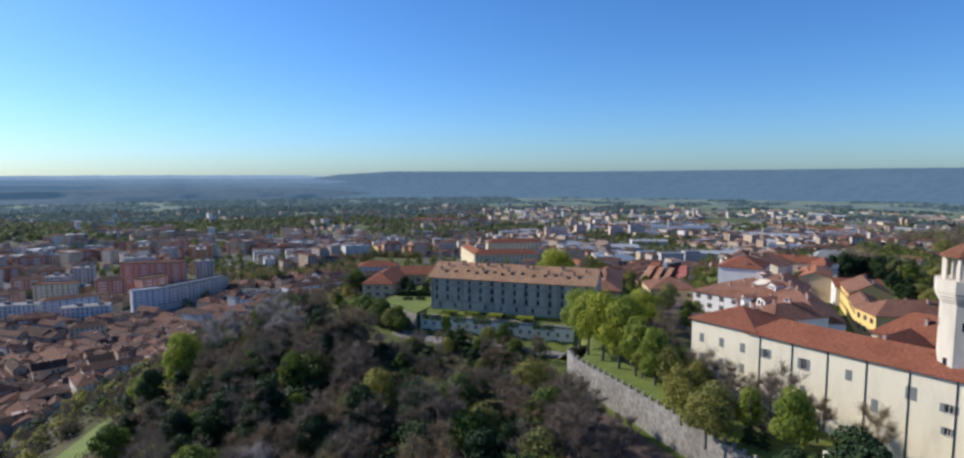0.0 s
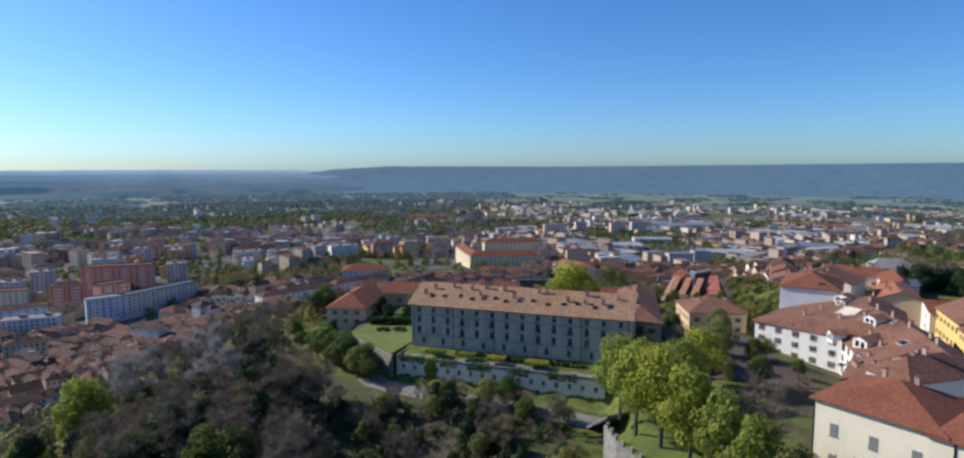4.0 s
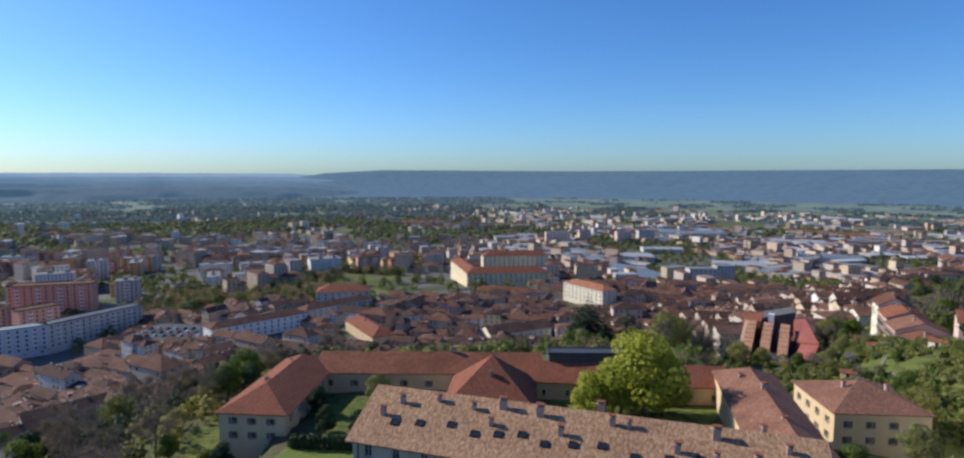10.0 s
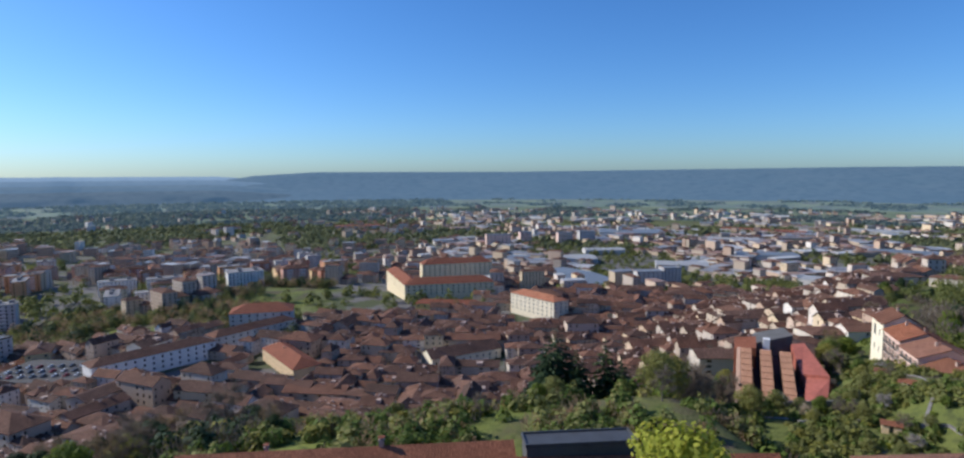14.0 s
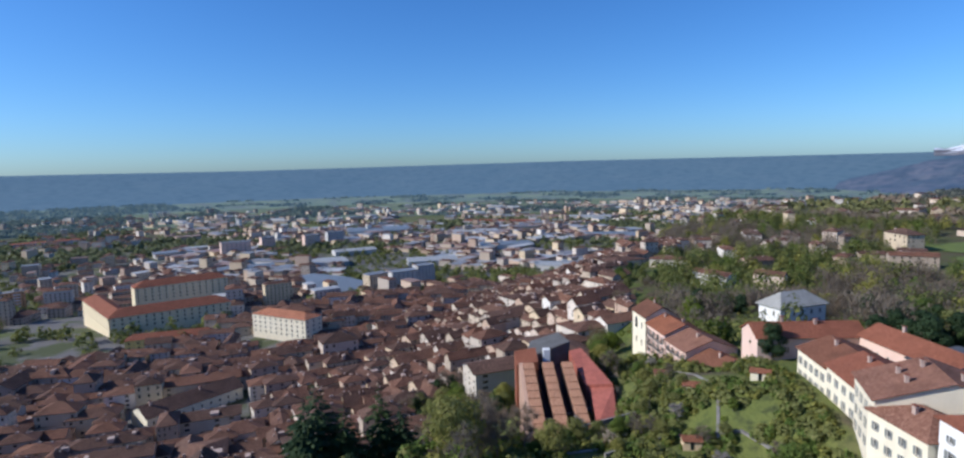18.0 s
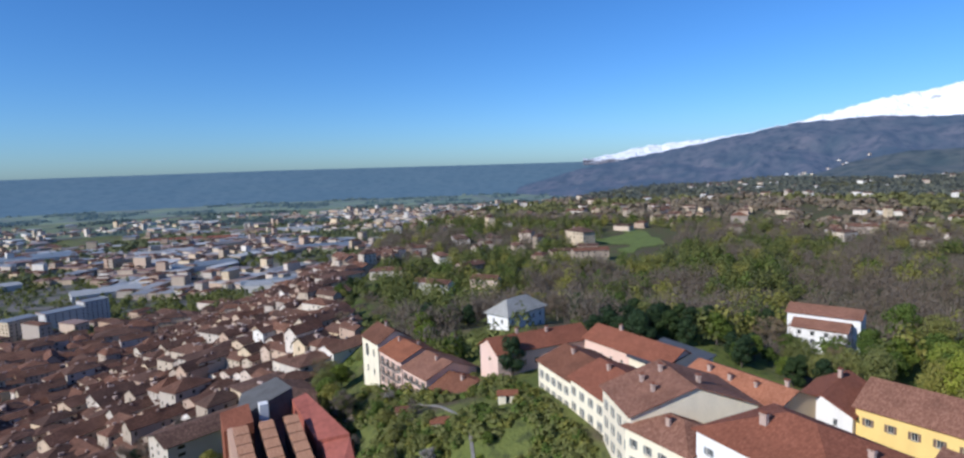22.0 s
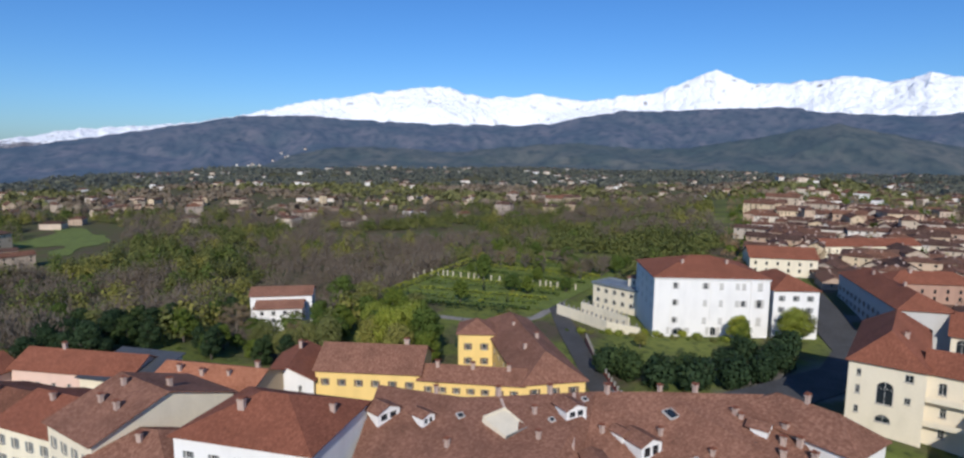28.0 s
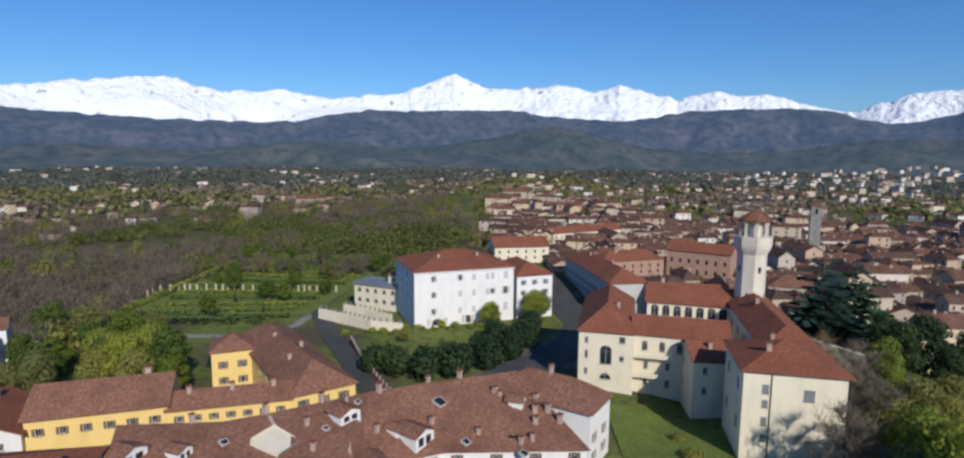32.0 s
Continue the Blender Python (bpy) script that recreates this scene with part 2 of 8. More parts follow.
# Greyer and bluer than far_greens: distance haze is mixed into the leaf tones.
FARHAZE = foliage("haze_greyed_woods", [(0.10, 0.125, 0.09), (0.14, 0.165, 0.105), (0.19, 0.21, 0.12)], through=0.4)
FAROLIVE = foliage("distant_olive_woods", [(0.14, 0.145, 0.065), (0.19, 0.195, 0.085), (0.26, 0.255, 0.11)], through=0.4)
FARBARE = foliage("far_bare_woods", [(0.20, 0.145, 0.105), (0.27, 0.20, 0.145), (0.34, 0.265, 0.20)], through=0.4)


def ground_material():
    m, n, l, b = material("meadow_and_soil")
    a = mixed(n, l, (0.10, 0.125, 0.03), (0.17, 0.19, 0.045), noisy(n, l, 0.02, 5, coords="Object"))
    a = mixed(n, l, a, (0.10, 0.08, 0.055), noisy(n, l, 0.035, 6, lo=0.5, hi=0.62))
    a = mixed(n, l, a, (0.06, 0.075, 0.025), noisy(n, l, 0.4, 5, lo=0.5, hi=0.7))
    cover = n.new("ShaderNodeAttribute")
    cover.attribute_name = "litter"
    a = mixed(n, l, a, mixed(n, l, (0.10, 0.08, 0.05), (0.085, 0.09, 0.04), noisy(n, l, 0.06, 6, lo=0.4, hi=0.6)), cover.outputs["Fac"])
    built = n.new("ShaderNodeAttribute")
    built.attribute_name = "paved"
    a = mixed(n, l, a, mixed(n, l, (0.16, 0.15, 0.14), (0.09, 0.10, 0.05), noisy(n, l, 0.03, 6, lo=0.5, hi=0.56)), built.outputs["Fac"])
    l.new(a, b.inputs["Base Color"])
    b.inputs["Roughness"].default_value = 0.95
    b.inputs["Specular IOR Level"].default_value = 0.1
    bumped(n, l, b, noisy(n, l, 1.2, 5), 0.5, 0.25)
    return m


GROUND = ground_material()
LAWN = plain("mown_grass", (0.16, 0.205, 0.028), 0.95, grain=1.5, depth=0.35)
EARTH = plain("bare_earth", (0.12, 0.085, 0.065), 0.95, grain=0.8, depth=0.4)


# ---- lie of the land ----
def smooth(a, b, x):
    k = np.clip((x - a) / (b - a), 0, 1)
    return k * k * (3 - 2 * k)


def off_line(x, y, line):
    """Distance to a polyline, and the side (+1 left of its way)."""
    best, side = np.full(np.shape(x), 1e9), np.zeros(np.shape(x))
    for (ax, ay), (bx, by) in zip(line, line[1:]):
        dx, dy = bx - ax, by - ay
        k = np.clip(((x - ax) * dx + (y - ay) * dy) / (dx * dx + dy * dy), 0, 1)
        d = np.hypot(x - ax - k * dx, y - ay - k * dy)
        s = np.sign(dx * (y - ay) - dy * (x - ax))
        side = np.where(d < best - 1e-6, s, side)
        best = np.minimum(best, d)
    return best, side


HILL_EDGE = [(-90, -900), (-50, 0), (-34, 120), (-52, 220), (-62, 300), (-45, 335), (20, 335), (60, 335), (105, 335), (160, 362), (192, 420), (240, 470), (330, 530), (470, 620), (700, 740), (1000, 800), (1500, 760), (2400, 560), (3600, 300), (4700, 100)]
TERRACE = [(-45, 300), (-40, 262), (-20, 240.5), (37.5, 218), (33, 190), (31, 182), (43, 151), (51, 129), (75, 60), (90, -50), (90, -900)]
RIDGES = [[(-5, -300), (10, 100), (20, 260), (110, 290), (140, 240), (170, 170), (260, 60), (450, -200), (900, -700)], [(110, 290), (150, 318)]]


def land(x, y):
    x, y = np.asarray(x, float), np.asarray(y, float)
    d = np.minimum(*[off_line(x, y, r)[0] for r in RIDGES])
    top = 5.5 - 9 * smooth(262, 286, y) * smooth(66, 84, x) * (1 - smooth(118, 142, x)) - 20 * smooth(50, 185, d) - 12 * smooth(330, 400, y) * smooth(90, 130, x) * (1 - smooth(178, 214, x))
    r = np.hypot(x - 20, y - 250)
    top = top - 4.0 * smooth(86, 110, x) * smooth(175, 205, y) * (1 - smooth(285, 305, y)) - 4.0 * smooth(116, 140, x) * (1 - smooth(175, 205, y)) * smooth(70, 105, y)
    flat = 1 - smooth(42, 85, off_line(x, y, [(248, 196), (318, 140)])[0])
    top = top * (1 - flat) - 0.5 * flat
    top = top + 6 * np.sin(x / 170 + 1) * np.sin(y / 140) * smooth(300, 700, r)
    tl, ts = off_line(x, y, TERRACE)
    low = -1.6 - 13 * smooth(12, 90, tl)
    top = np.where(ts > 0, low + (top - low) * smooth(0, 5, tl), low)
    plainz = np.maximum(-104, -56 - 0.09 * np.maximum(0, 0.5 * x + y - 750))
    plainz = plainz - 14 * smooth(150, 290, -x) * (1 - smooth(1100, 1700, r))
    s, side = off_line(x, y, HILL_EDGE)
    k = smooth(0, 168, s * np.where(side > 0, 1, 0))
    return top * (1 - k) + plainz * k


def off_one(x, y, line):
    """The same for a single point, quicker."""
    best, side = 1e18, 0.0
    for (ax, ay), (bx, by) in zip(line, line[1:]):
        dx, dy = bx - ax, by - ay
        k = ((x - ax) * dx + (y - ay) * dy) / (dx * dx + dy * dy)
        k = 0.0 if k < 0 else 1.0 if k > 1 else k
        d = (x - ax - k * dx) ** 2 + (y - ay - k * dy) ** 2
        if d < best - 1e-5:
            best, side = d, 1.0 if dx * (y - ay) > dy * (x - ax) else -1.0
    return math.sqrt(best), side


STEP = 2.5
HEIGHTS = land(*np.meshgrid(np.arange(-520, 720, STEP), np.arange(-420, 820, STEP), indexing="ij"))


def lz(x, y):
    i, j = (x + 520) / STEP, (y + 420) / STEP
    if not (0 <= i < HEIGHTS.shape[0] - 1 and 0 <= j < HEIGHTS.shape[1] - 1):
        return float(land(x, y))
    a, b = int(i), int(j)
    u, v = i - a, j - b
    return float((HEIGHTS[a, b] * (1 - u) + HEIGHTS[a + 1, b] * u) * (1 - v) + (HEIGHTS[a, b + 1] * (1 - u) + HEIGHTS[a + 1, b + 1] * u) * v)


# ---- building blocks ----
def mesh_of(name, verts, faces, mats, idx=None):
    me = bpy.data.meshes.new(name)
    me.from_pydata([tuple(v) for v in verts], [], [tuple(f) for f in faces])
    for m in mats if isinstance(mats, (list, tuple)) else [mats]:
        me.materials.append(m)
    if idx is not None:
        me.polygons.foreach_set("material_index", list(idx))
    me.update()
    return me


def part(name, me, parent, label="", at=None):
    ob = new(name, me)
    ob.parent = parent
    if at is not None:
        ob.matrix_basis = at
    return tagged(ob, label)


class Sheet:
    """Collects faces of one mesh."""

    def __init__(self):
        self.v, self.f, self.i = [], [], []

    def poly(self, pts, i=0):
        k = len(self.v)
        self.v += [tuple(p) for p in pts]
        self.f.append(tuple(range(k, k + len(pts))))
        self.i.append(i)
        return self

    def box(self, x0, y0, z0, x1, y1, z1, i=0):
        k = len(self.v)
        self.v += [(x0, y0, z0), (x1, y0, z0), (x1, y1, z0), (x0, y1, z0), (x0, y0, z1), (x1, y0, z1), (x1, y1, z1), (x0, y1, z1)]
        for q in ((0, 3, 2, 1), (4, 5, 6, 7), (0, 1, 5, 4), (1, 2, 6, 5), (2, 3, 7, 6), (3, 0, 4, 7)):
            self.f.append(tuple(k + j for j in q))
            self.i.append(i)
        return self

    def prism(self, loop, z0, z1, i=0):
        """Upright prism over a counter-clockwise loop; z1 may be a list."""
        k, n = len(self.v), len(loop)
        tops = z1 if isinstance(z1, (list, tuple)) else [z1] * n
        self.v += [(x, y, z0) for x, y in loop] + [(x, y, t) for (x, y), t in zip(loop, tops)]
        self.f += [tuple(k + n - 1 - j for j in range(n)), tuple(k + n + j for j in range(n))]
        self.f += [(k + j, k + (j + 1) % n, k + n + (j + 1) % n, k + n + j) for j in range(n)]
        self.i += [i] * (n + 2)
        return self

    def tube(self, a, b, ra, rb, n=6, i=0):
        a, b = Vector(a), Vector(b)
        w = (b - a).normalized()
        u = w.orthogonal().normalized()
        v = w.cross(u)
        k = len(self.v)
        for c, r in ((a, ra), (b, rb)):
            for j in range(n):
                g = 2 * math.pi * j / n
                self.v.append(tuple(c + u * (r * math.cos(g)) + v * (r * math.sin(g))))
        self.f += [(k + j, k + (j + 1) % n, k + n + (j + 1) % n, k + n + j) for j in range(n)]
        self.f += [tuple(k + n + j for j in range(n))]
        self.i += [i] * (n + 1)
        return self

    def done(self, name, mats):
        return mesh_of(name, self.v, self.f, mats, self.i)


def wall_side(sh, m, length, z0, z1, holes, deep=0.22, glass_slot=None):
    """A wall in the plane y=0 of m, seen from -y, with openings that go back by deep."""
    xs = sorted({0, length, *[round(h[0] - h[2] / 2, 3) for h in holes], *[round(h[0] + h[2] / 2, 3) for h in holes]})
    zs = sorted({z0, z1, *[round(h[1], 3) for h in holes], *[round(h[1] + h[3], 3) for h in holes]})
    put = lambda pts, i=0: sh.poly([m @ Vector(p) for p in pts], i)  # noqa: E731
    for a, b in zip(xs, xs[1:]):
        run = None
        for c, d in zip(zs, zs[1:]):
            mid = ((a + b) / 2, (c + d) / 2)
            if any(abs(mid[0] - h[0]) < h[2] / 2 and h[1] < mid[1] < h[1] + h[3] for h in holes):
                if run:
                    put([(a, 0, run[0]), (b, 0, run[0]), (b, 0, run[1]), (a, 0, run[1])])
                run = None
            else:
                run = (run[0], d) if run else (c, d)
        if run:
            put([(a, 0, run[0]), (b, 0, run[0]), (b, 0, run[1]), (a, 0, run[1])])
    for x, z, w, h in holes:
        a, b, c, d = x - w / 2, x + w / 2, z, z + h
        put([(a, 0, c), (b, 0, c), (b, deep, c), (a, deep, c)])
        put([(a, 0, d), (a, deep, d), (b, deep, d), (b, 0, d)])
        put([(a, 0, c), (a, deep, c), (a, deep, d), (a, 0, d)])
        put([(b, 0, c), (b, 0, d), (b, deep, d), (b, deep, c)])
        if glass_slot is not None:
            put([(a, deep, c), (b, deep, c), (b, deep, d), (a, deep, d)], glass_slot)


def roof_faces(w, d, ze, rise, kind, over=0.6, thick=0.22):
    """A pitched roof over 0..w, 0..d with its ridge along x (gable, hip) or a single pitch (shed: high at y=d)."""
    sh = Sheet()
    o = over
    pitch = rise / (d / 2) if kind != "shed" else rise / d
    zo = ze - o * pitch
    x0, x1, y0, y1 = -o, w + o, -o, d + o
    if kind == "hip":
        run = min(d / 2, w / 2)
        a, b = (run, d / 2), (w - run, d / 2)
        top = ze + pitch * run
        def surf(t):
            c = [(x0, y0, zo + t), (x1, y0, zo + t), (x1, y1, zo + t), (x0, y1, zo + t), (a[0], a[1], top + t), (b[0], b[1], top + t)]
            return c
        lo, hi = surf(0), surf(thick)
        for q in ((0, 1, 5, 4), (1, 2, 5), (2, 3, 4, 5), (3, 0, 4)):
            sh.poly([hi[j] for j in q])
            sh.poly([lo[j] for j in reversed(q)])
        for j in range(4):
            k = (j + 1) % 4
            sh.poly([lo[j], lo[k], hi[k], hi[j]])
    elif kind == "shed":
        c = [(x0, y0, zo), (x1, y0, zo), (x1, y1, ze + rise + o * pitch), (x0, y1, ze + rise + o * pitch)]
        hi = [(x, y, z + thick) for x, y, z in c]
        sh.poly(hi).poly(c[::-1])
        for j in range(4):
            k = (j + 1) % 4
            sh.poly([c[j], c[k], hi[k], hi[j]])
    else:
        top = ze + rise
        prof = [(y0, zo), (d / 2, top), (y1, zo)]
        lo = [[(x, y, z) for y, z in prof] for x in (x0, x1)]
        hi = [[(x, y, z + thick) for y, z in prof] for x in (x0, x1)]
        for j in range(2):
            sh.poly([hi[0][j], hi[1][j], hi[1][j + 1], hi[0][j + 1]])
            sh.poly([lo[0][j + 1], lo[1][j + 1], lo[1][j], lo[0][j]])
            sh.poly([lo[0][j], hi[0][j], hi[0][j + 1], lo[0][j + 1]])
            sh.poly([lo[1][j + 1], hi[1][j + 1], hi[1][j], lo[1][j]])
        sh.poly([lo[0][0], lo[1][0], hi[1][0], hi[0][0]])
        sh.poly([lo[1][2], lo[0][2], hi[0][2], hi[1][2]])
    return sh


def frame_at(p, q):
    """Frame with x from p to q (as seen from outside, left to right), y into the building; and the length."""
    dx, dy = q[0] - p[0], q[1] - p[1]
    return math.hypot(dx, dy), math.degrees(math.atan2(dy, dx))


WINDOWS = {}


def window_meshes(w, h, shutter, style):
    key = (w, h, shutter and shutter.name, style)
    if key not in WINDOWS:
        fr, t = Sheet(), 0.08
        for a in ((-w / 2, 0, -w / 2 + t, h), (w / 2 - t, 0, w / 2, h), (-w / 2 + t, 0, w / 2 - t, t), (-w / 2 + t, h - t, w / 2 - t, h), (-0.035, t, 0.035, h - t)):
            fr.box(a[0], 0.10, a[1], a[2], 0.16, a[3])
        if h > 1.5:
            fr.box(-w / 2 + t, 0.105, h * 0.68, w / 2 - t, 0.155, h * 0.68 + 0.05)
        pane = Sheet().box(-w / 2 + 0.01, 0.17, 0.01, w / 2 - 0.01, 0.20, h - 0.01).done("pane", GLASS)
        leaf = None
        if shutter:
            s = Sheet().box(0, -0.06, 0.02, w / 2, -0.015, h - 0.02)
            leaf = s.done("shutter", shutter)
        WINDOWS[key] = (fr.done("window_frame", FRAME_W), pane, leaf, Sheet().box(-w / 2 - 0.12, -0.12, -0.10, w / 2 + 0.12, 0.02, 0.0).done("sill", STONE))
    return WINDOWS[key]


def add_window(parent, m, x, z, w, h, shutter=None, style="", closed=False, sill=True):
    fr, pane, leaf, sl = window_meshes(w, h, shutter, style)
    o = part("window", fr, parent, at=m @ Matrix.Translation((x, 0, z)))
    part("pane", pane, o, "dark window glass")
    if sill:
        part("sill", sl, o)
    if leaf:
        if closed:
            part("shutter", leaf, o, at=Matrix.Translation((0.0, 0.0, 0)))
            part("shutter", leaf, o, at=Matrix.Translation((-w / 2, 0.0, 0)))
        else:
            part("shutter", leaf, o, at=Matrix.Translation((w / 2 + 0.02, 0, 0)))
            part("shutter", leaf, o, at=Matrix.Translation((-w - 0.02, 0, 0)))
    return o


def grid(length, count, rows, w, h, margin=2.0):
    """Openings: columns evenly spread, rows at the given heights."""
    if count < 1:
        return []
    step = (length - 2 * margin) / max(1, count - 1) if count > 1 else 0
    first = margin if count > 1 else length / 2
    return [(first + k * step, z, w, h) for z in rows for k in range(count)]


def arch_top(root, m, x, z, w, h, mat, thick=0.2):
    """Fills the top corners of an opening, so that it ends in a round arch."""
    r = w / 2
    c = z + h - r
    arc = [(x + r * math.cos(math.pi * k / 10), c + r * math.sin(math.pi * k / 10)) for k in range(11)]
    s = Sheet()
    for k in range(10):
        (ax, az), (bx, bz) = arc[k], arc[k + 1]
        t = z + h
        s.poly([(bx, -0.003, bz), (ax, -0.003, az), (ax, -0.003, t), (bx, -0.003, t)])
        s.poly([(ax, -0.003, az), (bx, -0.003, bz), (bx, thick, bz), (ax, thick, az)])
    return part("arch", s.done("arch", mat), root, at=m)


def chimney_mesh(h, w, d, name="chimney"):
    s = Sheet().box(-w / 2, -d / 2, -1.2, w / 2, d / 2, h).box(-w / 2 - 0.12, -d / 2 - 0.12, h, w / 2 + 0.12, d / 2 + 0.12, h + 0.12)
    s.box(-w / 2 + 0.05, -d / 2 + 0.05, h + 0.12, -w / 2 + 0.2, d / 2 - 0.05, h + 0.4).box(w / 2 - 0.2, -d / 2 + 0.05, h + 0.12, w / 2 - 0.05, d / 2 - 0.05, h + 0.4)
    s.box(-w / 2 - 0.15, -d / 2 - 0.15, h + 0.4, w / 2 + 0.15, d / 2 + 0.15, h + 0.5, 1)
    return s.done(name, [PLAST_CH, TILE_RED])


PLAST_CH = plaster("chimney_plaster", (0.45, 0.34, 0.28), stain=0.6)
CHIMNEYS = [chimney_mesh(1.3, 0.8, 0.6), chimney_mesh(1.0, 0.6, 0.6), chimney_mesh(1.6, 1.1, 0.7)]


def roof_height(kind, w, d, ze, rise, x, y):
    if kind == "shed":
        return ze + rise * y / d
    z = ze + rise * (1 - abs(y - d / 2) / (d / 2))
    if kind == "hip":
        run = min(d / 2, w / 2)
        z = min(z, ze + rise / (d / 2) * min(x, w - x, 1e9)) if d / 2 <= w / 2 else z
    return z


def house(name, label, p, q, depth, z0, ze, rise, kind, wallm, roofm, sides=None, over=0.6, shutter=None, chimneys=(), category="house", closed=0.0, group="", joined=False):
    """A building whose front runs from p to q, left to right as seen from outside. sides: for front, right, back, left
    a list of openings (x along the side, z above the base, w, h)."""
    w, yaw = frame_at(p, q)
    d, h = depth, ze - z0
    root = new(name)
    root.matrix_basis = pose(p[0], p[1], z0, 0, 0, yaw)
    tagged(root, label, category, group)
    mats = [pose(0, 0, 0), pose(w, 0, 0, 0, 0, 90), pose(w, d, 0, 0, 0, 180), pose(0, d, 0, 0, 0, 270)]
    lens = [w, d, w, d]
    sides = sides or {}
    sh = Sheet()
    for k in range(4):
        holes = sides.get(k, [])
        top = h + 0.05
        wall_side(sh, mats[k], lens[k], -11.0, top, holes, 0.25, 1 if joined else None)
    if kind == "gable":
        for x in (0, w):
            t = [(x, 0, h + 0.05), (x, d, h + 0.05), (x, d / 2, h + rise)]
            sh.poly(t if x else t[::-1])
    if kind == "shed":
        sh.poly([(w, 0, h + 0.05), (w, d, h + 0.05), (w, d, h + rise)]).poly([(0, d, h + 0.05), (0, 0, h + 0.05), (0, d, h + rise)])
        sh.poly([(w, d, h), (0, d, h), (0, d, h + rise), (w, d, h + rise)])
    part("wall", sh.done("wall", [wallm, GLASS]), root)
    rng = random.Random(name + str(p))
    if kind == "flat":
        s = Sheet().box(-over, -over, h, w + over, d + over, h + 0.3)
        for e in ((-over, -over, w + over, -over + 0.25), (-over, d + over - 0.25, w + over, d + over), (-over, -over + 0.25, -over + 0.25, d + over - 0.25), (w + over - 0.25, -over + 0.25, w + over, d + over - 0.25)):
            s.box(e[0], e[1], h + 0.3, e[2], e[3], h + 0.3 + rise)
        part("roof", s.done("roof", roofm), root)
    elif kind == "hip" and d > w:
        s = roof_faces(d, w, h, rise, "hip", over)
        s.v = [(y, d - x, z) for x, y, z in s.v]
        part("roof", s.done("roof", roofm), root)
    else:
        part("roof", roof_faces(w, d, h, rise, kind, over).done("roof", roofm), root)
    for k in range(4):
        for o in () if joined else sides.get(k, []):
            add_window(root, mats[k], *o, shutter=shutter, closed=rng.random() < closed)
    for c in chimneys:
        x, y = c[0] * w, c[1] * d
        z = roof_height(kind, w, d, h, rise, x, y)
        part("chimney", CHIMNEYS[c[2] if len(c) > 2 else 0], root, at=pose(x, y, z))
    return root


# ---- ground, hills and mountains ----
def polar_sheet(name, mat, radii, angles, zf):
    v, f = [], []
    n = len(angles)
    for r in radii:
        xs, ys = 20 + r * np.sin(angles), 250 + r * np.cos(angles)
        v += list(zip(xs, ys, zf(xs, ys)))
    for i in range(len(radii) - 1):
        for j in range(n):
            k = (j + 1) % n
            f.append((i * n + j, i * n + k, (i + 1) * n + k, (i + 1) * n + j))
    me = mesh_of(name, v, f, mat)
    me.polygons.foreach_set("use_smooth", [True] * len(f))
    return me


radii = [0.5]
while radii[-1] < 4750:
    radii.append(radii[-1] + max(4.0, radii[-1] * 0.028))
ground = new("ground", polar_sheet("ground", GROUND, radii, np.radians(np.arange(0, 360, 1.2))[::-1], land))
gv = np.empty(len(ground.data.vertices) * 3)
ground.data.vertices.foreach_get("co", gv)
gx, gy = gv[0::3], gv[1::3]
gs, gside = off_line(gx, gy, HILL_EDGE)
gt, gts = off_line(gx, gy, TERRACE)
gr = np.hypot(gx - 20, gy - 250)
gd = np.minimum(*[off_line(gx, gy, r)[0] for r in RIDGES])
gb = np.degrees(np.arctan2(gx - 20, gy - 250))
litter = np.where((gside < 0) & (gb > 38) & (gb < 176), smooth(70, 110, gd) * 0.85, 0.0)
litter = np.maximum(litter, np.where((gts < 0) & (gy < 262), 0.9 * smooth(6, 14, gt), 0.0))
litter = np.maximum(litter, np.where((gside > 0) & (gx < -30) & (gs < 120), 0.7 * (1 - smooth(50, 70, gs)), 0.0))
litter = np.maximum(litter, np.where((gx > 70) & (gx < 185) & (gy > 296) & (gy < 420), 0.2, 0.0))
litter *= 1 - np.clip(1 - smooth(42, 85, off_line(gx, gy, [(248, 196), (318, 140)])[0]), 0, 1)
paved = np.where(gside > 0, smooth(96, 126, gs), 0.0) * (1 - 0.75 * smooth(1000, 1900, gr))
paved *= 1 - 0.9 * (1 - smooth(0.75, 1.1, np.maximum(np.abs(gx + 185) / 125, np.abs(gy - 745) / 115)))
paved = np.maximum(paved, 1 - smooth(9, 16, off_line(gx, gy, [(120, 214), (126, 200), (130, 170), (138, 130), (150, 104), (190, 60)])[0]))
paved = np.maximum(paved, 0.8 * (gb > 135) * (gr > 200) * (gr < 800) * smooth(110, 80, gd) * (gside < 0))
for key, val in (("litter", litter), ("paved", paved)):
    ground.data.attributes.new(key, "FLOAT", "POINT").data.foreach_set("value", val.astype(np.float32))
tagged(ground, "spring meadow and soil with darker scrubby patches", "ground", kind="structure")


def fbm(x, y, s, octaves=5):
    t, a = 0.0, 1.0
    for _ in range(octaves):
        t += a * noise.noise((x / s, y / s, 3.7))
        s, a = s / 2.1, a * 0.5
    return t


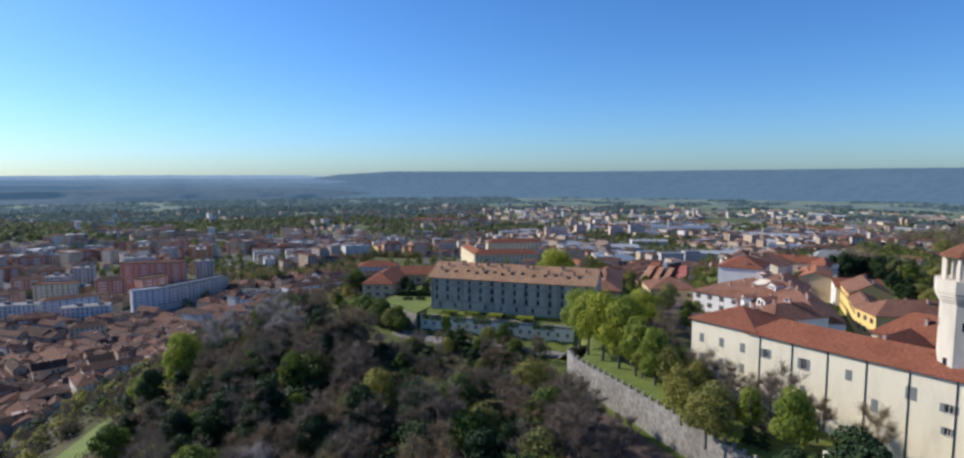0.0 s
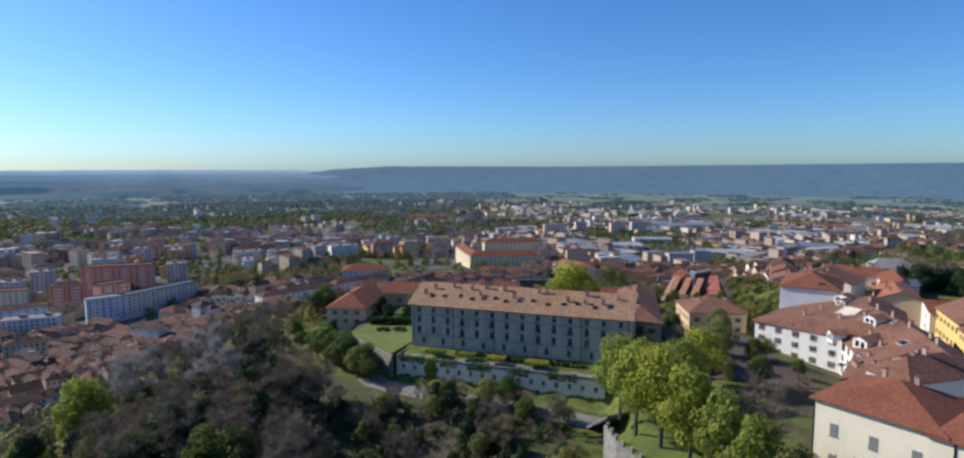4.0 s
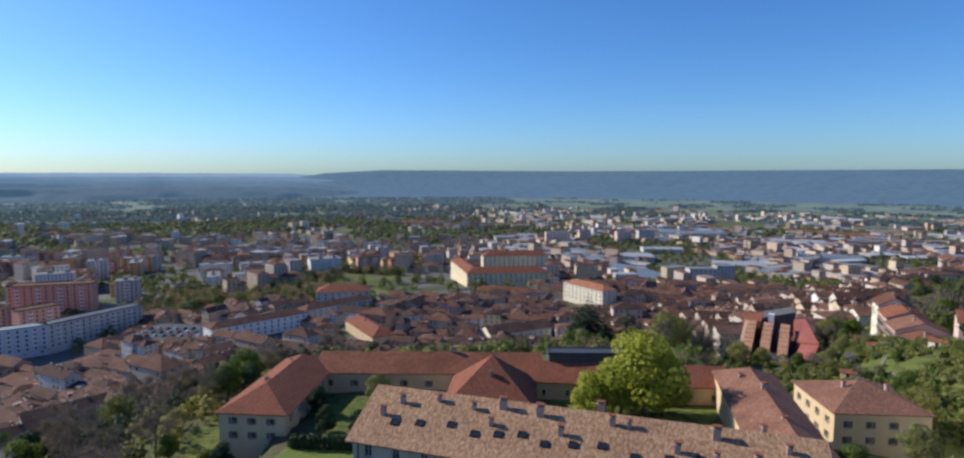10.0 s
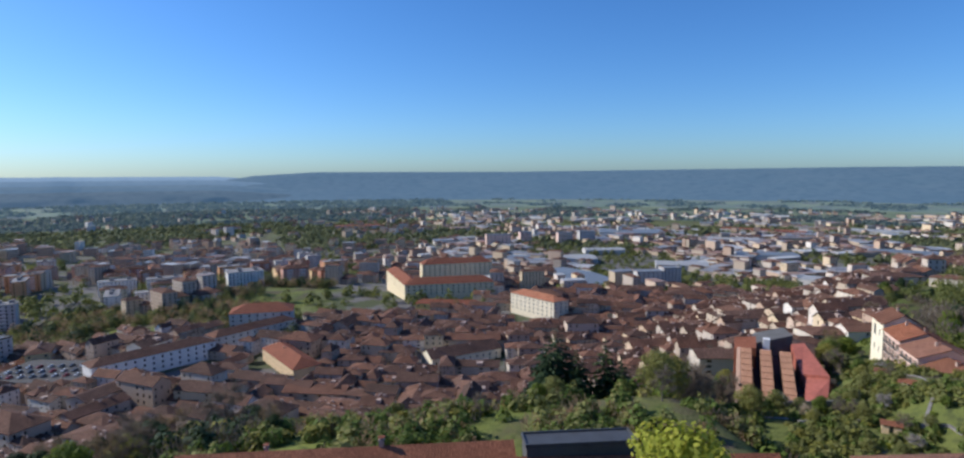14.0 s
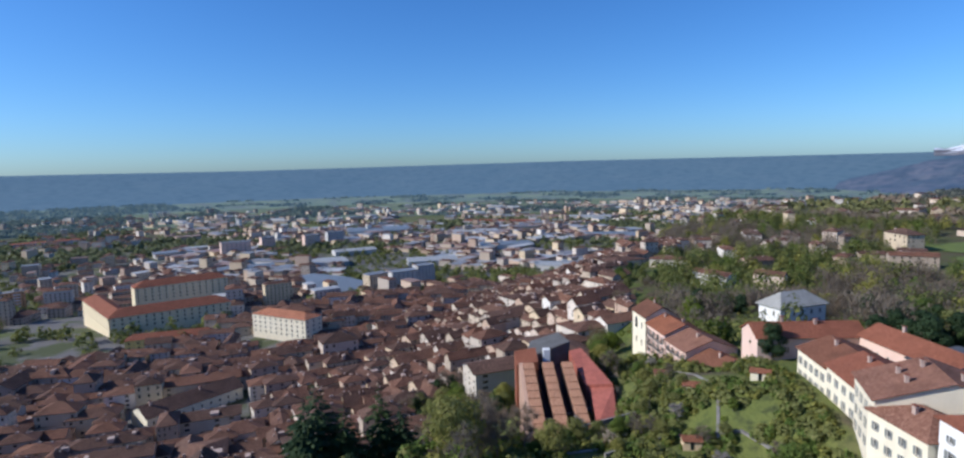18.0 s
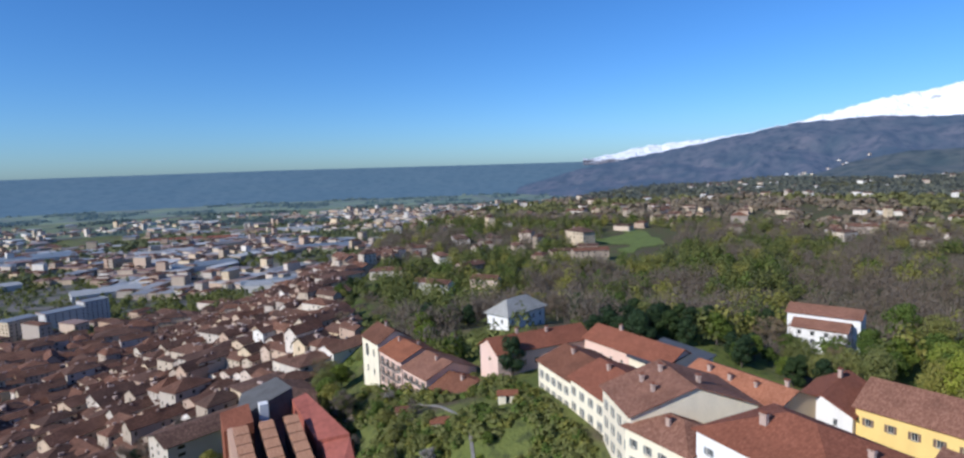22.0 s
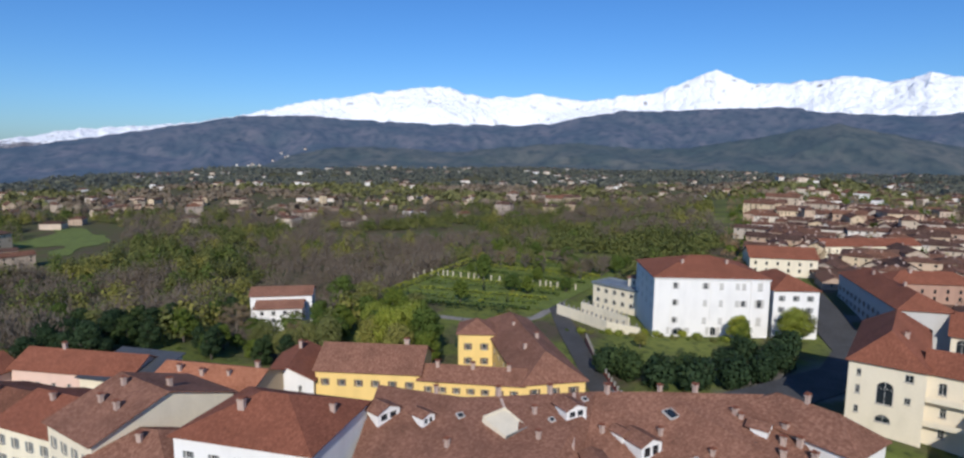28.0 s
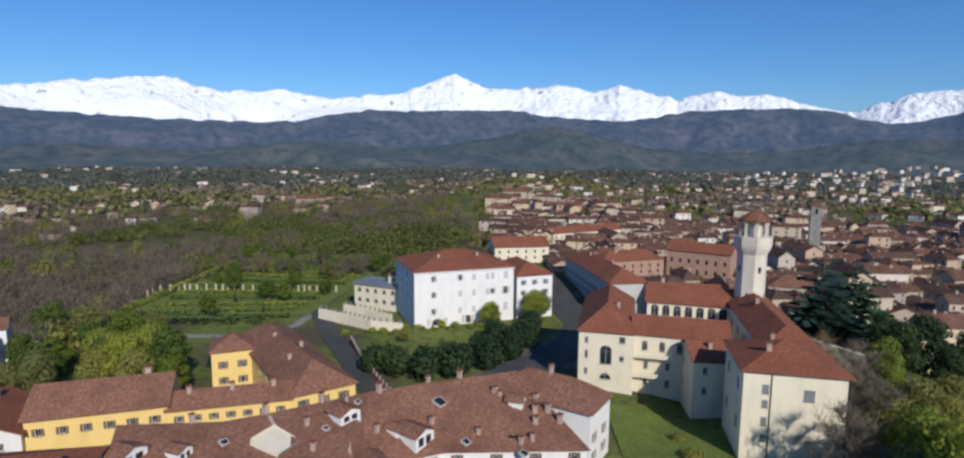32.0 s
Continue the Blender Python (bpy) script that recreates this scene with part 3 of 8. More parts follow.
def range_mesh(name, profile, b0, b1, r_foot, r_top, foot, mat, rough, step=0.35, rows=14, gully=0.25, spurs=1.0):
    """A mountain range seen from far off: profile gives (bearing, elevation in degrees) of its crest."""
    bs = np.arange(b0, b1 + 0.01, step)
    pb, pe = [p[0] for p in profile], [p[1] for p in profile]
    v, f = [], []
    for b in bs:
        e = np.interp(b, pb, pe)
        z_foot = np.interp(b, [62, 92], [-150, foot]) if r_foot == 3000 else foot
        crest = 60 + r_top * math.tan(radians(e))
        for j in range(rows + 1):
            k = j / rows
            g = fbm(b * 65, k * 900, 420.0)
            r = r_foot + (r_top - r_foot) * k + spurs * 110 * fbm(b * 65 + 900, k * 900, 500.0) * (1 - abs(2 * k - 1))
            z = z_foot + (crest - z_foot) * (k ** 1.25)
            z += g * (crest - z_foot) * gully * math.sin(math.pi * min(1, k * 1.02)) + rough * fbm(b * 65, 5000, 60.0) * k
            v.append((20 + r * math.sin(radians(b)), 250 + r * math.cos(radians(b)), z))
        v.append((20 + (r_top + 180) * math.sin(radians(b)), 250 + (r_top + 180) * math.cos(radians(b)), v[-1][2] - 25))
    n = rows + 2
    for i in range(len(bs) - 1):
        for j in range(n - 1):
            f.append((i * n + j, (i + 1) * n + j, (i + 1) * n + j + 1, i * n + j + 1))
    me = mesh_of(name, v, f, mat)
    me.polygons.foreach_set("use_smooth", [True] * len(f))
    return new(name, me)


def rock_material(name, low, mid, snow_from=None, blend=60, haze_glow=None, relief=0.3):
    m, n, l, b = material(name)
    a = mixed(n, l, low, mid, noisy(n, l, 0.006, 8, coords="Object"))
    a = mixed(n, l, a, tuple(v * 0.6 for v in low), noisy(n, l, 0.02, 6, lo=0.45, hi=0.7))
    if snow_from is not None:
        tc = n.new("ShaderNodeTexCoord")
        sep = n.new("ShaderNodeSeparateXYZ")
        l.new(tc.outputs["Object"], sep.inputs[0])
        nz = noisy(n, l, 0.012, 8, lo=0.2, hi=0.8)
        ad = n.new("ShaderNodeMath")
        ad.operation, ad.inputs[1].default_value = "MULTIPLY_ADD", blend * 2.2
        l.new(nz, ad.inputs[0])
        l.new(sep.outputs[2], ad.inputs[2])
        mr = n.new("ShaderNodeMapRange")
        mr.inputs["From Min"].default_value, mr.inputs["From Max"].default_value = snow_from + blend, snow_from + blend * 1.35
        l.new(ad.outputs[0], mr.inputs["Value"])
        bare = noisy(n, l, 0.014, 10, (1, 1, 0.6), lo=0.635, hi=0.76)
        white = mixed(n, l, (0.80, 0.82, 0.86), a, bare)
        a = mixed(n, l, a, white, mr.outputs[0])
    l.new(a, b.inputs["Base Color"])
    b.inputs["Roughness"].default_value = 0.95
    b.inputs["Specular IOR Level"].default_value = 0.1
    # Distance haze goes into the surface as a bluish emission.
    if haze_glow:
        b.inputs["Emission Color"].default_value, b.inputs["Emission Strength"].default_value = (*haze_glow, 1), 1.0
    bumped(n, l, b, noisy(n, l, 0.02, 8), 0.6 if snow_from is not None else relief, 26 if snow_from is not None else 16)
    return m


# The wooded ranges carry painted haze: a bluish glow over their base colours.
WOODED = rock_material("distant_wooded_slopes", (0.040, 0.048, 0.046), (0.092, 0.082, 0.080), haze_glow=(0.040, 0.062, 0.108))
FOOTHILL = rock_material("wooded_foothills", (0.040, 0.050, 0.038), (0.085, 0.080, 0.06), haze_glow=(0.032, 0.047, 0.072))
SERRA = rock_material("distant_moraine_woods", (0.045, 0.056, 0.052), (0.055, 0.064, 0.058), haze_glow=(0.062, 0.104, 0.150), relief=0.04)
SNOWY = rock_material("snow_and_rock", (0.17, 0.165, 0.18), (0.27, 0.26, 0.27), 92, 30)

SNOW_LINE = [(70, 0.6), (75, 1.6), (82, 2.2), (87, 3.0), (92.7, 4.5), (98.4, 5.3), (104.8, 6.1), (109, 5.0), (114, 5.35), (118.5, 4.8), (124.7, 5.4), (127.7, 6.5), (130, 7.3), (132.8, 6.1), (136, 5.9), (140.6, 6.3), (143.2, 5.65), (145.5, 6.25), (150.7, 4.8), (153.8, 5.55), (156, 4.95), (158, 5.15), (164, 3.4), (169, 4.9), (175, 5.1), (185, 4.2), (200, 3.0)]
DARK_LINE = [(60, -2.6), (64, -1.6), (68, -0.5), (71, 0.1), (73.5, 0.55), (78, 1.35), (86.8, 2.95), (92.7, 3.2), (98.4, 2.8), (104, 2.55), (110, 2.5), (115.4, 2.6), (118.1, 3.3), (121.8, 3.8), (135.2, 4.0), (139, 3.4), (146, 2.95), (149.4, 3.4), (151.7, 3.8), (156, 3.9), (160.8, 3.9), (163, 3.6), (166, 2.7), (168.2, 2.5), (172, 3.4), (185, 3.5), (200, 2.5)]
SERRA_LINE = [(-26, -2.4), (-20, -1.0), (-14, -0.12), (-8.7, 0.2), (-1, 0.19), (10, 0.15), (24, 0.26), (40, 0.38), (63.6, 0.32), (80, 0.3)]
HILL_LINE = [(88, -1.6), (91, -0.4), (95, 0.4), (100, 0.35), (106, -0.1), (112, 0.55), (118, 0.9), (123, 0.4), (128, 0.5), (134, 1.5), (139.5, 2.5), (143, 1.7), (148, 0.5), (154, 0.1), (160, 0.35), (165, 1.2), (170, 1.35), (180, 1.0), (200, 0.5)]
tagged(range_mesh("snowy_mountains", SNOW_LINE, 69, 200, 3950, 4560, 60, SNOWY, 14, step=0.2, rows=26, gully=0.15, spurs=1.2), "snow-covered mountain crest with bare dark rocks", "mountain", kind="structure")
tagged(range_mesh("wooded_mountains", DARK_LINE, 62, 200, 3000, 3900, -20, WOODED, 9, step=0.25, rows=22, gully=0.24, spurs=1.8), "wooded lower mountain slopes with bluish haze in their colour", "mountain", kind="structure")
tagged(range_mesh("foothills", HILL_LINE, 88, 200, 2500, 2960, -24, FOOTHILL, 6, step=0.4, rows=12, gully=0.2), "low wooded foothills with painted haze below the mountains", "hill", kind="structure")
tagged(range_mesh("moraine_hill", SERRA_LINE, -26, 80, 3650, 4650, -103, SERRA, 1.0, step=0.5, rows=12, gully=0.06), "long level wooded moraine hill with horizon haze painted into its colour", "hill", kind="structure")

# Haze of the left horizon: four strips, each farther one glowing brighter.
for top, r0, r1, haze_glow in ((-0.13, 4350, 4680, (0.190, 0.250, 0.320)), (-0.45, 4150, 4345, (0.125, 0.175, 0.228)), (-0.85, 3950, 4140, (0.088, 0.130, 0.172)), (-1.35, 3700, 3940, (0.054, 0.084, 0.116))):
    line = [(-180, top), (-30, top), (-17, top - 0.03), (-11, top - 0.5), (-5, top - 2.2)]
    tagged(range_mesh("distant_plain", line, -168, -5, r0, r1, -104, rock_material("hazy_plain_%d" % r0, (0.045, 0.056, 0.052), (0.058, 0.066, 0.058), haze_glow=haze_glow, relief=0.02), 2.0, step=0.5, rows=5, gully=0.03), "strip of the distant wooded plain with painted haze", "plain", kind="structure")


def distant_ring(r0, r1, haze_glow):
    """Fields and meadows of the plain, far off: a sheet over the ground between two distances, haze painted in as glow.
    """
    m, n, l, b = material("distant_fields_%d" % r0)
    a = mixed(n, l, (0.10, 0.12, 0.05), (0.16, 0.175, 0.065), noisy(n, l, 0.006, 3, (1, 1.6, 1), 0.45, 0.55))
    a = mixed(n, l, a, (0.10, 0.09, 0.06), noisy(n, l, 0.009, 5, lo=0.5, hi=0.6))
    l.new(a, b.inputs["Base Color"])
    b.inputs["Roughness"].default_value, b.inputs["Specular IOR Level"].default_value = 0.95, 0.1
    b.inputs["Emission Color"].default_value, b.inputs["Emission Strength"].default_value = (*haze_glow, 1), 1.0
    rs, bs = np.linspace(r0, r1, 14), np.radians(np.arange(-66, 88.1, 1.0))
    v, f, k = [], [], len(bs)
    for r in rs:
        xs, ys = 20 + r * np.sin(bs), 250 + r * np.cos(bs)
        v += list(zip(xs, ys, land(xs, ys) + 1.2))
    for i in range(len(rs) - 1):
        f += [(i * k + j, i * k + j + 1, (i + 1) * k + j + 1, (i + 1) * k + j)[::-1] for j in range(k - 1)]
    tagged(new("distant_fields", mesh_of("distant_fields", v, f, m)), "green fields of the distant plain with haze painted in as glow", "field", kind="structure")


# The outer ring gets the stronger painted haze.
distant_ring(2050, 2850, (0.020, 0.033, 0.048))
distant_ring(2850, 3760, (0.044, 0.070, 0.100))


# ---- trees ----
def leaf_cloud(rng, lobes, count, size, flat=0.75):
    """Small leaf sprays spread through the outer shell of overlapping lobes (x, y, z, r)."""
    sh = Sheet()
    wsum = [b[3] ** 2 for b in lobes]
    for _ in range(count):
        cx, cy, cz, r = rng.choices(lobes, wsum)[0]
        while True:
            d = Vector((rng.uniform(-1, 1), rng.uniform(-1, 1), rng.uniform(-0.8, 1)))
            if 0.05 < d.length < 1:
                break
        d.normalize()
        k = r * (0.55 + 0.5 * rng.random() ** 0.6)
        c = Vector((cx, cy, cz)) + Vector((d.x * k, d.y * k, d.z * k * flat))
        nrm = (d + Vector((rng.uniform(-1, 1), rng.uniform(-1, 1), rng.uniform(-0.4, 1))) * 0.7).normalized()
        u = nrm.orthogonal().normalized()
        w = nrm.cross(u)
        a = rng.uniform(0, 6.28)
        s = size * rng.uniform(0.6, 1.3)
        uu, ww = (u * math.cos(a) + w * math.sin(a)) * s, (w * math.cos(a) - u * math.sin(a)) * s * rng.uniform(0.5, 0.9)
        sh.poly([c - uu * 0.9 - ww * 0.5, c + uu * 0.2 - ww, c + uu + ww * 0.1, c + uu * 0.1 + ww])
    return sh


def limbs(rng, sh, height, spread, r0, start=0.25, count=7, sub=3, twist=0.25):
    """A tapered trunk with limbs; returns the limb ends."""
    pts = [Vector((0, 0, -0.5))]
    for k in range(1, 6):
        pts.append(Vector((rng.uniform(-1, 1) * twist * k * 0.3, rng.uniform(-1, 1) * twist * k * 0.3, height * 0.8 * k / 5)))
    for k in range(5):
        sh.tube(pts[k], pts[k + 1], r0 * (1 - k * 0.18), r0 * (1 - (k + 1) * 0.18) + 0.02, 7)
    ends = []
    for k in range(count):
        t = start + (0.95 - start) * k / max(1, count - 1)
        i = min(4, int(t * 5))
        a = pts[i].lerp(pts[i + 1], t * 5 - i)
        g = k * 2.4 + rng.uniform(-0.4, 0.4)
        ln = spread * (1.05 - 0.55 * t) * rng.uniform(0.8, 1.15)
        m = a + Vector((math.cos(g) * ln * 0.55, math.sin(g) * ln * 0.55, ln * 0.35))
        e = a + Vector((math.cos(g) * ln, math.sin(g) * ln, ln * rng.uniform(0.6, 0.95)))
        sh.tube(a, m, r0 * 0.42 * (1.1 - t), r0 * 0.26 * (1.1 - t) + 0.015, 5).tube(m, e, r0 * 0.26 * (1.1 - t) + 0.015, 0.02, 4)
        ends += [(m, e)]
        for _ in range(sub):
            q = m.lerp(e, rng.uniform(0, 0.9))
            e2 = q + Vector((rng.uniform(-1, 1), rng.uniform(-1, 1), rng.uniform(0.2, 1.1))) * ln * 0.42
            sh.tube(q, e2, r0 * 0.13 + 0.015, 0.012, 3)
            ends.append((q, e2))
    return ends


def broadleaf(seed, height, spread, leaf, count, size, bark=None, name="tree", label="", trunk=0.28):
    rng = random.Random(seed)
    sh = Sheet()
    limbs(rng, sh, height, spread * 0.8, 0.028 * height + 0.05, trunk)
    lobes = []
    for k in range(11):
        g, q = k * 2.4, (k + 0.5) / 11
        rr = spread * (0.62 * math.sin(math.pi * (0.2 + 0.75 * q)))
        lobes.append((math.cos(g) * rr * rng.uniform(0.6, 1.1), math.sin(g) * rr * rng.uniform(0.6, 1.1), height * (trunk + 0.08 + (0.86 - trunk) * q), spread * rng.uniform(0.34, 0.5)))
    root = new(name)
    part("trunk", sh.done("trunk", bark or BARK), root)
    part("crown", leaf_cloud(rng, lobes, count, size).done("crown", leaf), root)
    return tagged(root, label, "tree")


def bare_tree(seed, height, spread, twigs, label, mat=None, bark=None, name="bare_tree", thin=0.035):
    rng = random.Random(seed)
    sh = Sheet()
    ends = limbs(rng, sh, height, spread, 0.022 * height + 0.04, 0.2, 12, 5)
    tw = Sheet()
    for _ in range(twigs):
        a, e = rng.choice(ends)
        q = a.lerp(e, rng.uniform(0.2, 1.0))
        d = Vector((rng.uniform(-1, 1), rng.uniform(-1, 1), rng.uniform(-0.1, 1.2))).normalized() * rng.uniform(0.5, 1.5) * height * 0.11
        s = d.orthogonal().normalized() * thin
        s.rotate(Matrix.Rotation(rng.uniform(0, 6.28), 3, d))
        m = q + d * 0.55 + Vector((rng.uniform(-1, 1), rng.uniform(-1, 1), rng.uniform(-1, 1))) * height * 0.012
        tw.poly([q - s, q + s, m + s * 0.8, m - s * 0.8]).poly([m - s * 0.8, m + s * 0.8, q + d])
        d2 = (d + Vector((rng.uniform(-1, 1), rng.uniform(-1, 1), rng.uniform(-0.5, 1))) * d.length * 0.8) * 0.6
        tw.poly([m - s * 0.6, m + s * 0.6, m + d2])
    root = new(name)
    part("trunk", sh.done("trunk", bark or BARK_PALE), root)
    part("crown", tw.done("crown", mat or TWIG), root)
    return tagged(root, label, "tree")


def conifer(seed, height, spread, leaf, label, layers=16, name="conifer", cedar=False):
    rng = random.Random(seed)
    sh = Sheet().tube((0, 0, -0.5), (0, 0, height * 0.97), 0.022 * height + 0.06, 0.03, 7)
    lv = Sheet()
    for k in range(layers):
        t = k / (layers - 1)
        z = height * (0.10 + 0.88 * t)
        ln = spread * ((1 - t) ** (0.55 if cedar else 0.85) * 0.95 + 0.05)
        for j in range(max(5, int(15 * (1 - t)) + 5)):
            g = rng.uniform(0, 6.28)
            l2 = ln * rng.uniform(0.65, 1.1)
            tip = Vector((math.cos(g) * l2, math.sin(g) * l2, z - l2 * (0.05 if cedar else 0.28) + rng.uniform(-0.3, 0.3)))
            a = Vector((0, 0, z))
            if k < layers * 0.6:
                sh.tube(a, a.lerp(tip, 0.7), 0.06, 0.02, 3)
            for i in range(9):
                q = a.lerp(tip, 0.18 + 0.1 * i)
                side = Vector((-math.sin(g), math.cos(g), 0)) * l2 * 0.42 * (1.1 - 0.08 * i) * rng.uniform(0.4, 1.0) * rng.choice((-1, 1))
                out = (tip - a).normalized() * l2 * 0.22
                dn = Vector((0, 0, -0.10 * l2 * rng.uniform(0.2, 1.5)))
                lv.poly([q, q + side + dn, q + side * 0.7 + out + dn * 0.8, q + out + Vector((0, 0, 0.03 * l2))])
    root = new(name)
    part("trunk", sh.done("trunk", BARK), root)
    part("crown", lv.done("crown", leaf), root)
    return tagged(root, label, "tree")


def shrub(seed, r, h, leaf, count, size, label, name="bush", category="bush"):
    rng = random.Random(seed)
    lobes = [(rng.uniform(-0.4, 0.4) * r, rng.uniform(-0.4, 0.4) * r, h * rng.uniform(0.35, 0.6), r * rng.uniform(0.5, 0.7)) for _ in range(6)]
    sh = leaf_cloud(rng, lobes, count, size, flat=h / r * 0.8)
    k = len(sh.f)
    for j in range(5):
        g = j * 1.26
        sh.tube((0, 0, -0.3), (math.cos(g) * r * 0.35, math.sin(g) * r * 0.35, h * 0.5), 0.05, 0.02, 4, 1)
    ob = new(name, sh.done(name, [leaf, BARK]))
    return tagged(ob, label, category)


SPRING = [broadleaf(k, 13 + k, 6.0 + k * 0.5, LEAF, 4200, 0.33, label="tall tree in bright yellow-green spring leaf") for k in range(3)]
MIDGREEN = [broadleaf(10 + k, 10 + k, 5.0, LEAF_MID, 3400, 0.30, label="broad tree in fresh green leaf") for k in range(3)]
OLIVE = [broadleaf(20 + k, 10 + k, 5.2, LEAF_OLIVE, 3000, 0.27, bark=BARK_PALE, name="young_leaf_tree", label="tree with sparse olive-green young leaves") for k in range(2)]
EVERG = [broadleaf(30 + k, 11 + k, 4.6, LEAF_DARK, 4000, 0.28, name="evergreen_tree", label="dense dark evergreen tree", trunk=0.12) for k in range(2)]
BARE = [bare_tree(40 + k, 12 + k, 5.2, 1500, "bare grey-brown deciduous tree with fine twigs") for k in range(3)]
BLOOM = [bare_tree(50 + k, 10 + k, 4.8, 1800, "pale blossoming tree still without leaves", mat=BLOSSOM, name="blossoming_tree", thin=0.05) for k in range(2)]
CONIFERS = [conifer(60, 22, 5.5, LEAF_DARK, "tall conifer with dark green drooping boughs"), conifer(61, 18, 4.2, CONIF, "tall spruce with blue-green needles")]
DARKCON = [conifer(64, 29, 10.5, LEAF_DARK, "broad tall conifer with dense dark green boughs", layers=20)]
CEDAR = [conifer(62, 24, 9.5, CONIF, "large blue-green cedar with layered boughs", layers=13, cedar=True)]
CYPRESS = [conifer(63, 9, 1.1, LEAF_DARK, "slim cypress with dense dark foliage", layers=14)]
BUSHES = [shrub(70, 1.6, 1.7, LEAF_MID, 420, 0.22, "rounded garden bush with fresh green leaves"), shrub(71, 2.0, 1.8, LEAF_OLIVE, 420, 0.24, "loose garden bush with olive-green leaves"), shrub(72, 1.8, 2.0, LEAF, 420, 0.22, "low bush in bright yellow-green spring leaf"), shrub(73, 2.4, 3.6, LEAF_DARK, 1300, 0.24, "clipped dome of dark evergreen holm oak", name="clipped_tree", category="tree")]
PROTOS = SPRING + MIDGREEN + OLIVE + EVERG + BARE + BLOOM + CONIFERS + DARKCON + CEDAR + CYPRESS + BUSHES
USED = set()
TREES = random.Random(5)


def plant(kind, x, y, s=1.0, z=None, group="", tall=1.0):
    """Sets a tree of the kind at x, y; the first of each model is moved there, the rest are copies."""
    ob = TREES.choice(kind)
    m = pose(x, y, lz(x, y) - 0.1 if z is None else z, 0, 0, TREES.uniform(0, 360)) @ Matrix.Scale(s * TREES.uniform(0.88, 1.12), 4) @ Matrix.Diagonal((1, 1, tall, 1))
    if ob.name in USED:
        ob = copy_thing(ob, m)
        ob.matrix_basis = m
    else:
        USED.add(ob.name)
        ob.matrix_basis = m
    if group:
        ob["group"] = group
    return ob


# ---- buildings on the ridge ----
def rows(base, count, step=3.3):
    return [base + k * step for k in range(count)]


hotel = house("palace", "long old palace with worn grey walls and weathered pale roof tiles", (-15.5, 250.0), (46.0, 228.5), 20, 5.6, 18.6, 4.6, "gable", GREYP, TILE_PALE,
              {0: grid(65, 14, [4.0, 7.2], 1.3, 2.3, 2.6) + grid(65, 14, [10.4], 1.2, 1.7, 2.6) + grid(65, 10, [0.9], 1.2, 2.0, 4), 1: grid(20, 3, [4, 7.3], 1.1, 1.8, 4), 3: grid(20, 3, [4, 7.3], 1.1, 1.8, 4)},
              over=0.9, chimneys=[(0.08, 0.35, 0), (0.33, 0.42, 2), (0.42, 0.4, 2), (0.55, 0.62, 2), (0.62, 0.4, 1), (0.8, 0.4, 2), (0.9, 0.62, 1)], category="palace", closed=0.3)
TERR_ARCH = grid(60, 12, [0.3], 2.6, 2.8, 3.5)
terrace = house("terrace_building", "low rendered terrace building with a row of square windows above arches", (-19.0, 241.0), (37.0, 219.5), 9, -3.0, 4.6, 0.5, "flat", CREAM2, PAVING,
                {0: grid(60, 17, [4.6], 1.0, 1.3, 2.2) + grid(60, 12, [0.3], 2.6, 2.8, 3.5), 3: grid(9, 2, [4.6], 1.0, 1.3, 2.5)}, over=0.15, category="building")
house("side_wing", "long low wing with sand-coloured walls and a red hipped tile roof", (-49, 281), (-35, 279.5), 34, 3.5, 10, 3.6, "hip", SAND, TILE_RED, {0: grid(14, 3, [1, 4], 0.9, 1.4, 3), 1: grid(34, 7, [1, 4], 0.9, 1.4, 3)}, shutter=SHUTTER, chimneys=[(0.4, 0.3, 0), (0.4, 0.7, 1)], category="building")
house("rear_wing", "rear courtyard wing with sand walls and old tiles", (-35, 305), (20, 303), 12, 2, 10, 3.2, "gable", SAND, TILE_OLD, {0: grid(55, 9, [4.5], 0.9, 1.5, 3)}, shutter=SHUTTER, chimneys=[(0.25, 0.6, 1), (0.6, 0.5, 0)], category="building")
house("court_pavilion", "square pavilion wing with a steep pyramid tile roof", (-3, 284), (16, 282), 19, 3, 9.6, 8.2, "hip", SAND, TILE_RED, {0: grid(19, 4, [3.6], 1.0, 1.6, 3)}, chimneys=[(0.5, 0.3, 1)], category="building")
house("rear_wing", "rear courtyard wing with sand walls and old tiles", (17, 298), (62, 293), 11, 2, 10, 3.0, "gable", SAND, TILE_RED, {0: grid(45, 8, [4.5], 0.9, 1.5, 3)}, chimneys=[(0.3, 0.6, 1), (0.7, 0.5, 0)], category="building")
house("grey_clad_block", "plain block clad in dark grey sheets", (21.8, 302.8), (40.1, 302.0), 4.5, 9.0, 14.8, 0.3, "flat", plain("dark_grey_cladding", (0.10, 0.105, 0.11), 0.6), SLATE, {}, over=0.2, category="building", chimneys=[])
house("link_wing", "narrow wing with a brown tile roof between courtyards", (48, 249), (60, 246), 48, 3, 13, 3.2, "hip", SAND, TILE_BROWN, {0: grid(12, 3, [3, 6.5], 1.0, 1.6, 2.5), 1: grid(48, 9, [3, 6.5], 1.0, 1.6, 3)}, chimneys=[(0.5, 0.3, 0), (0.5, 0.6, 2), (0.3, 0.8, 0)], category="building", shutter=SHUTTER)
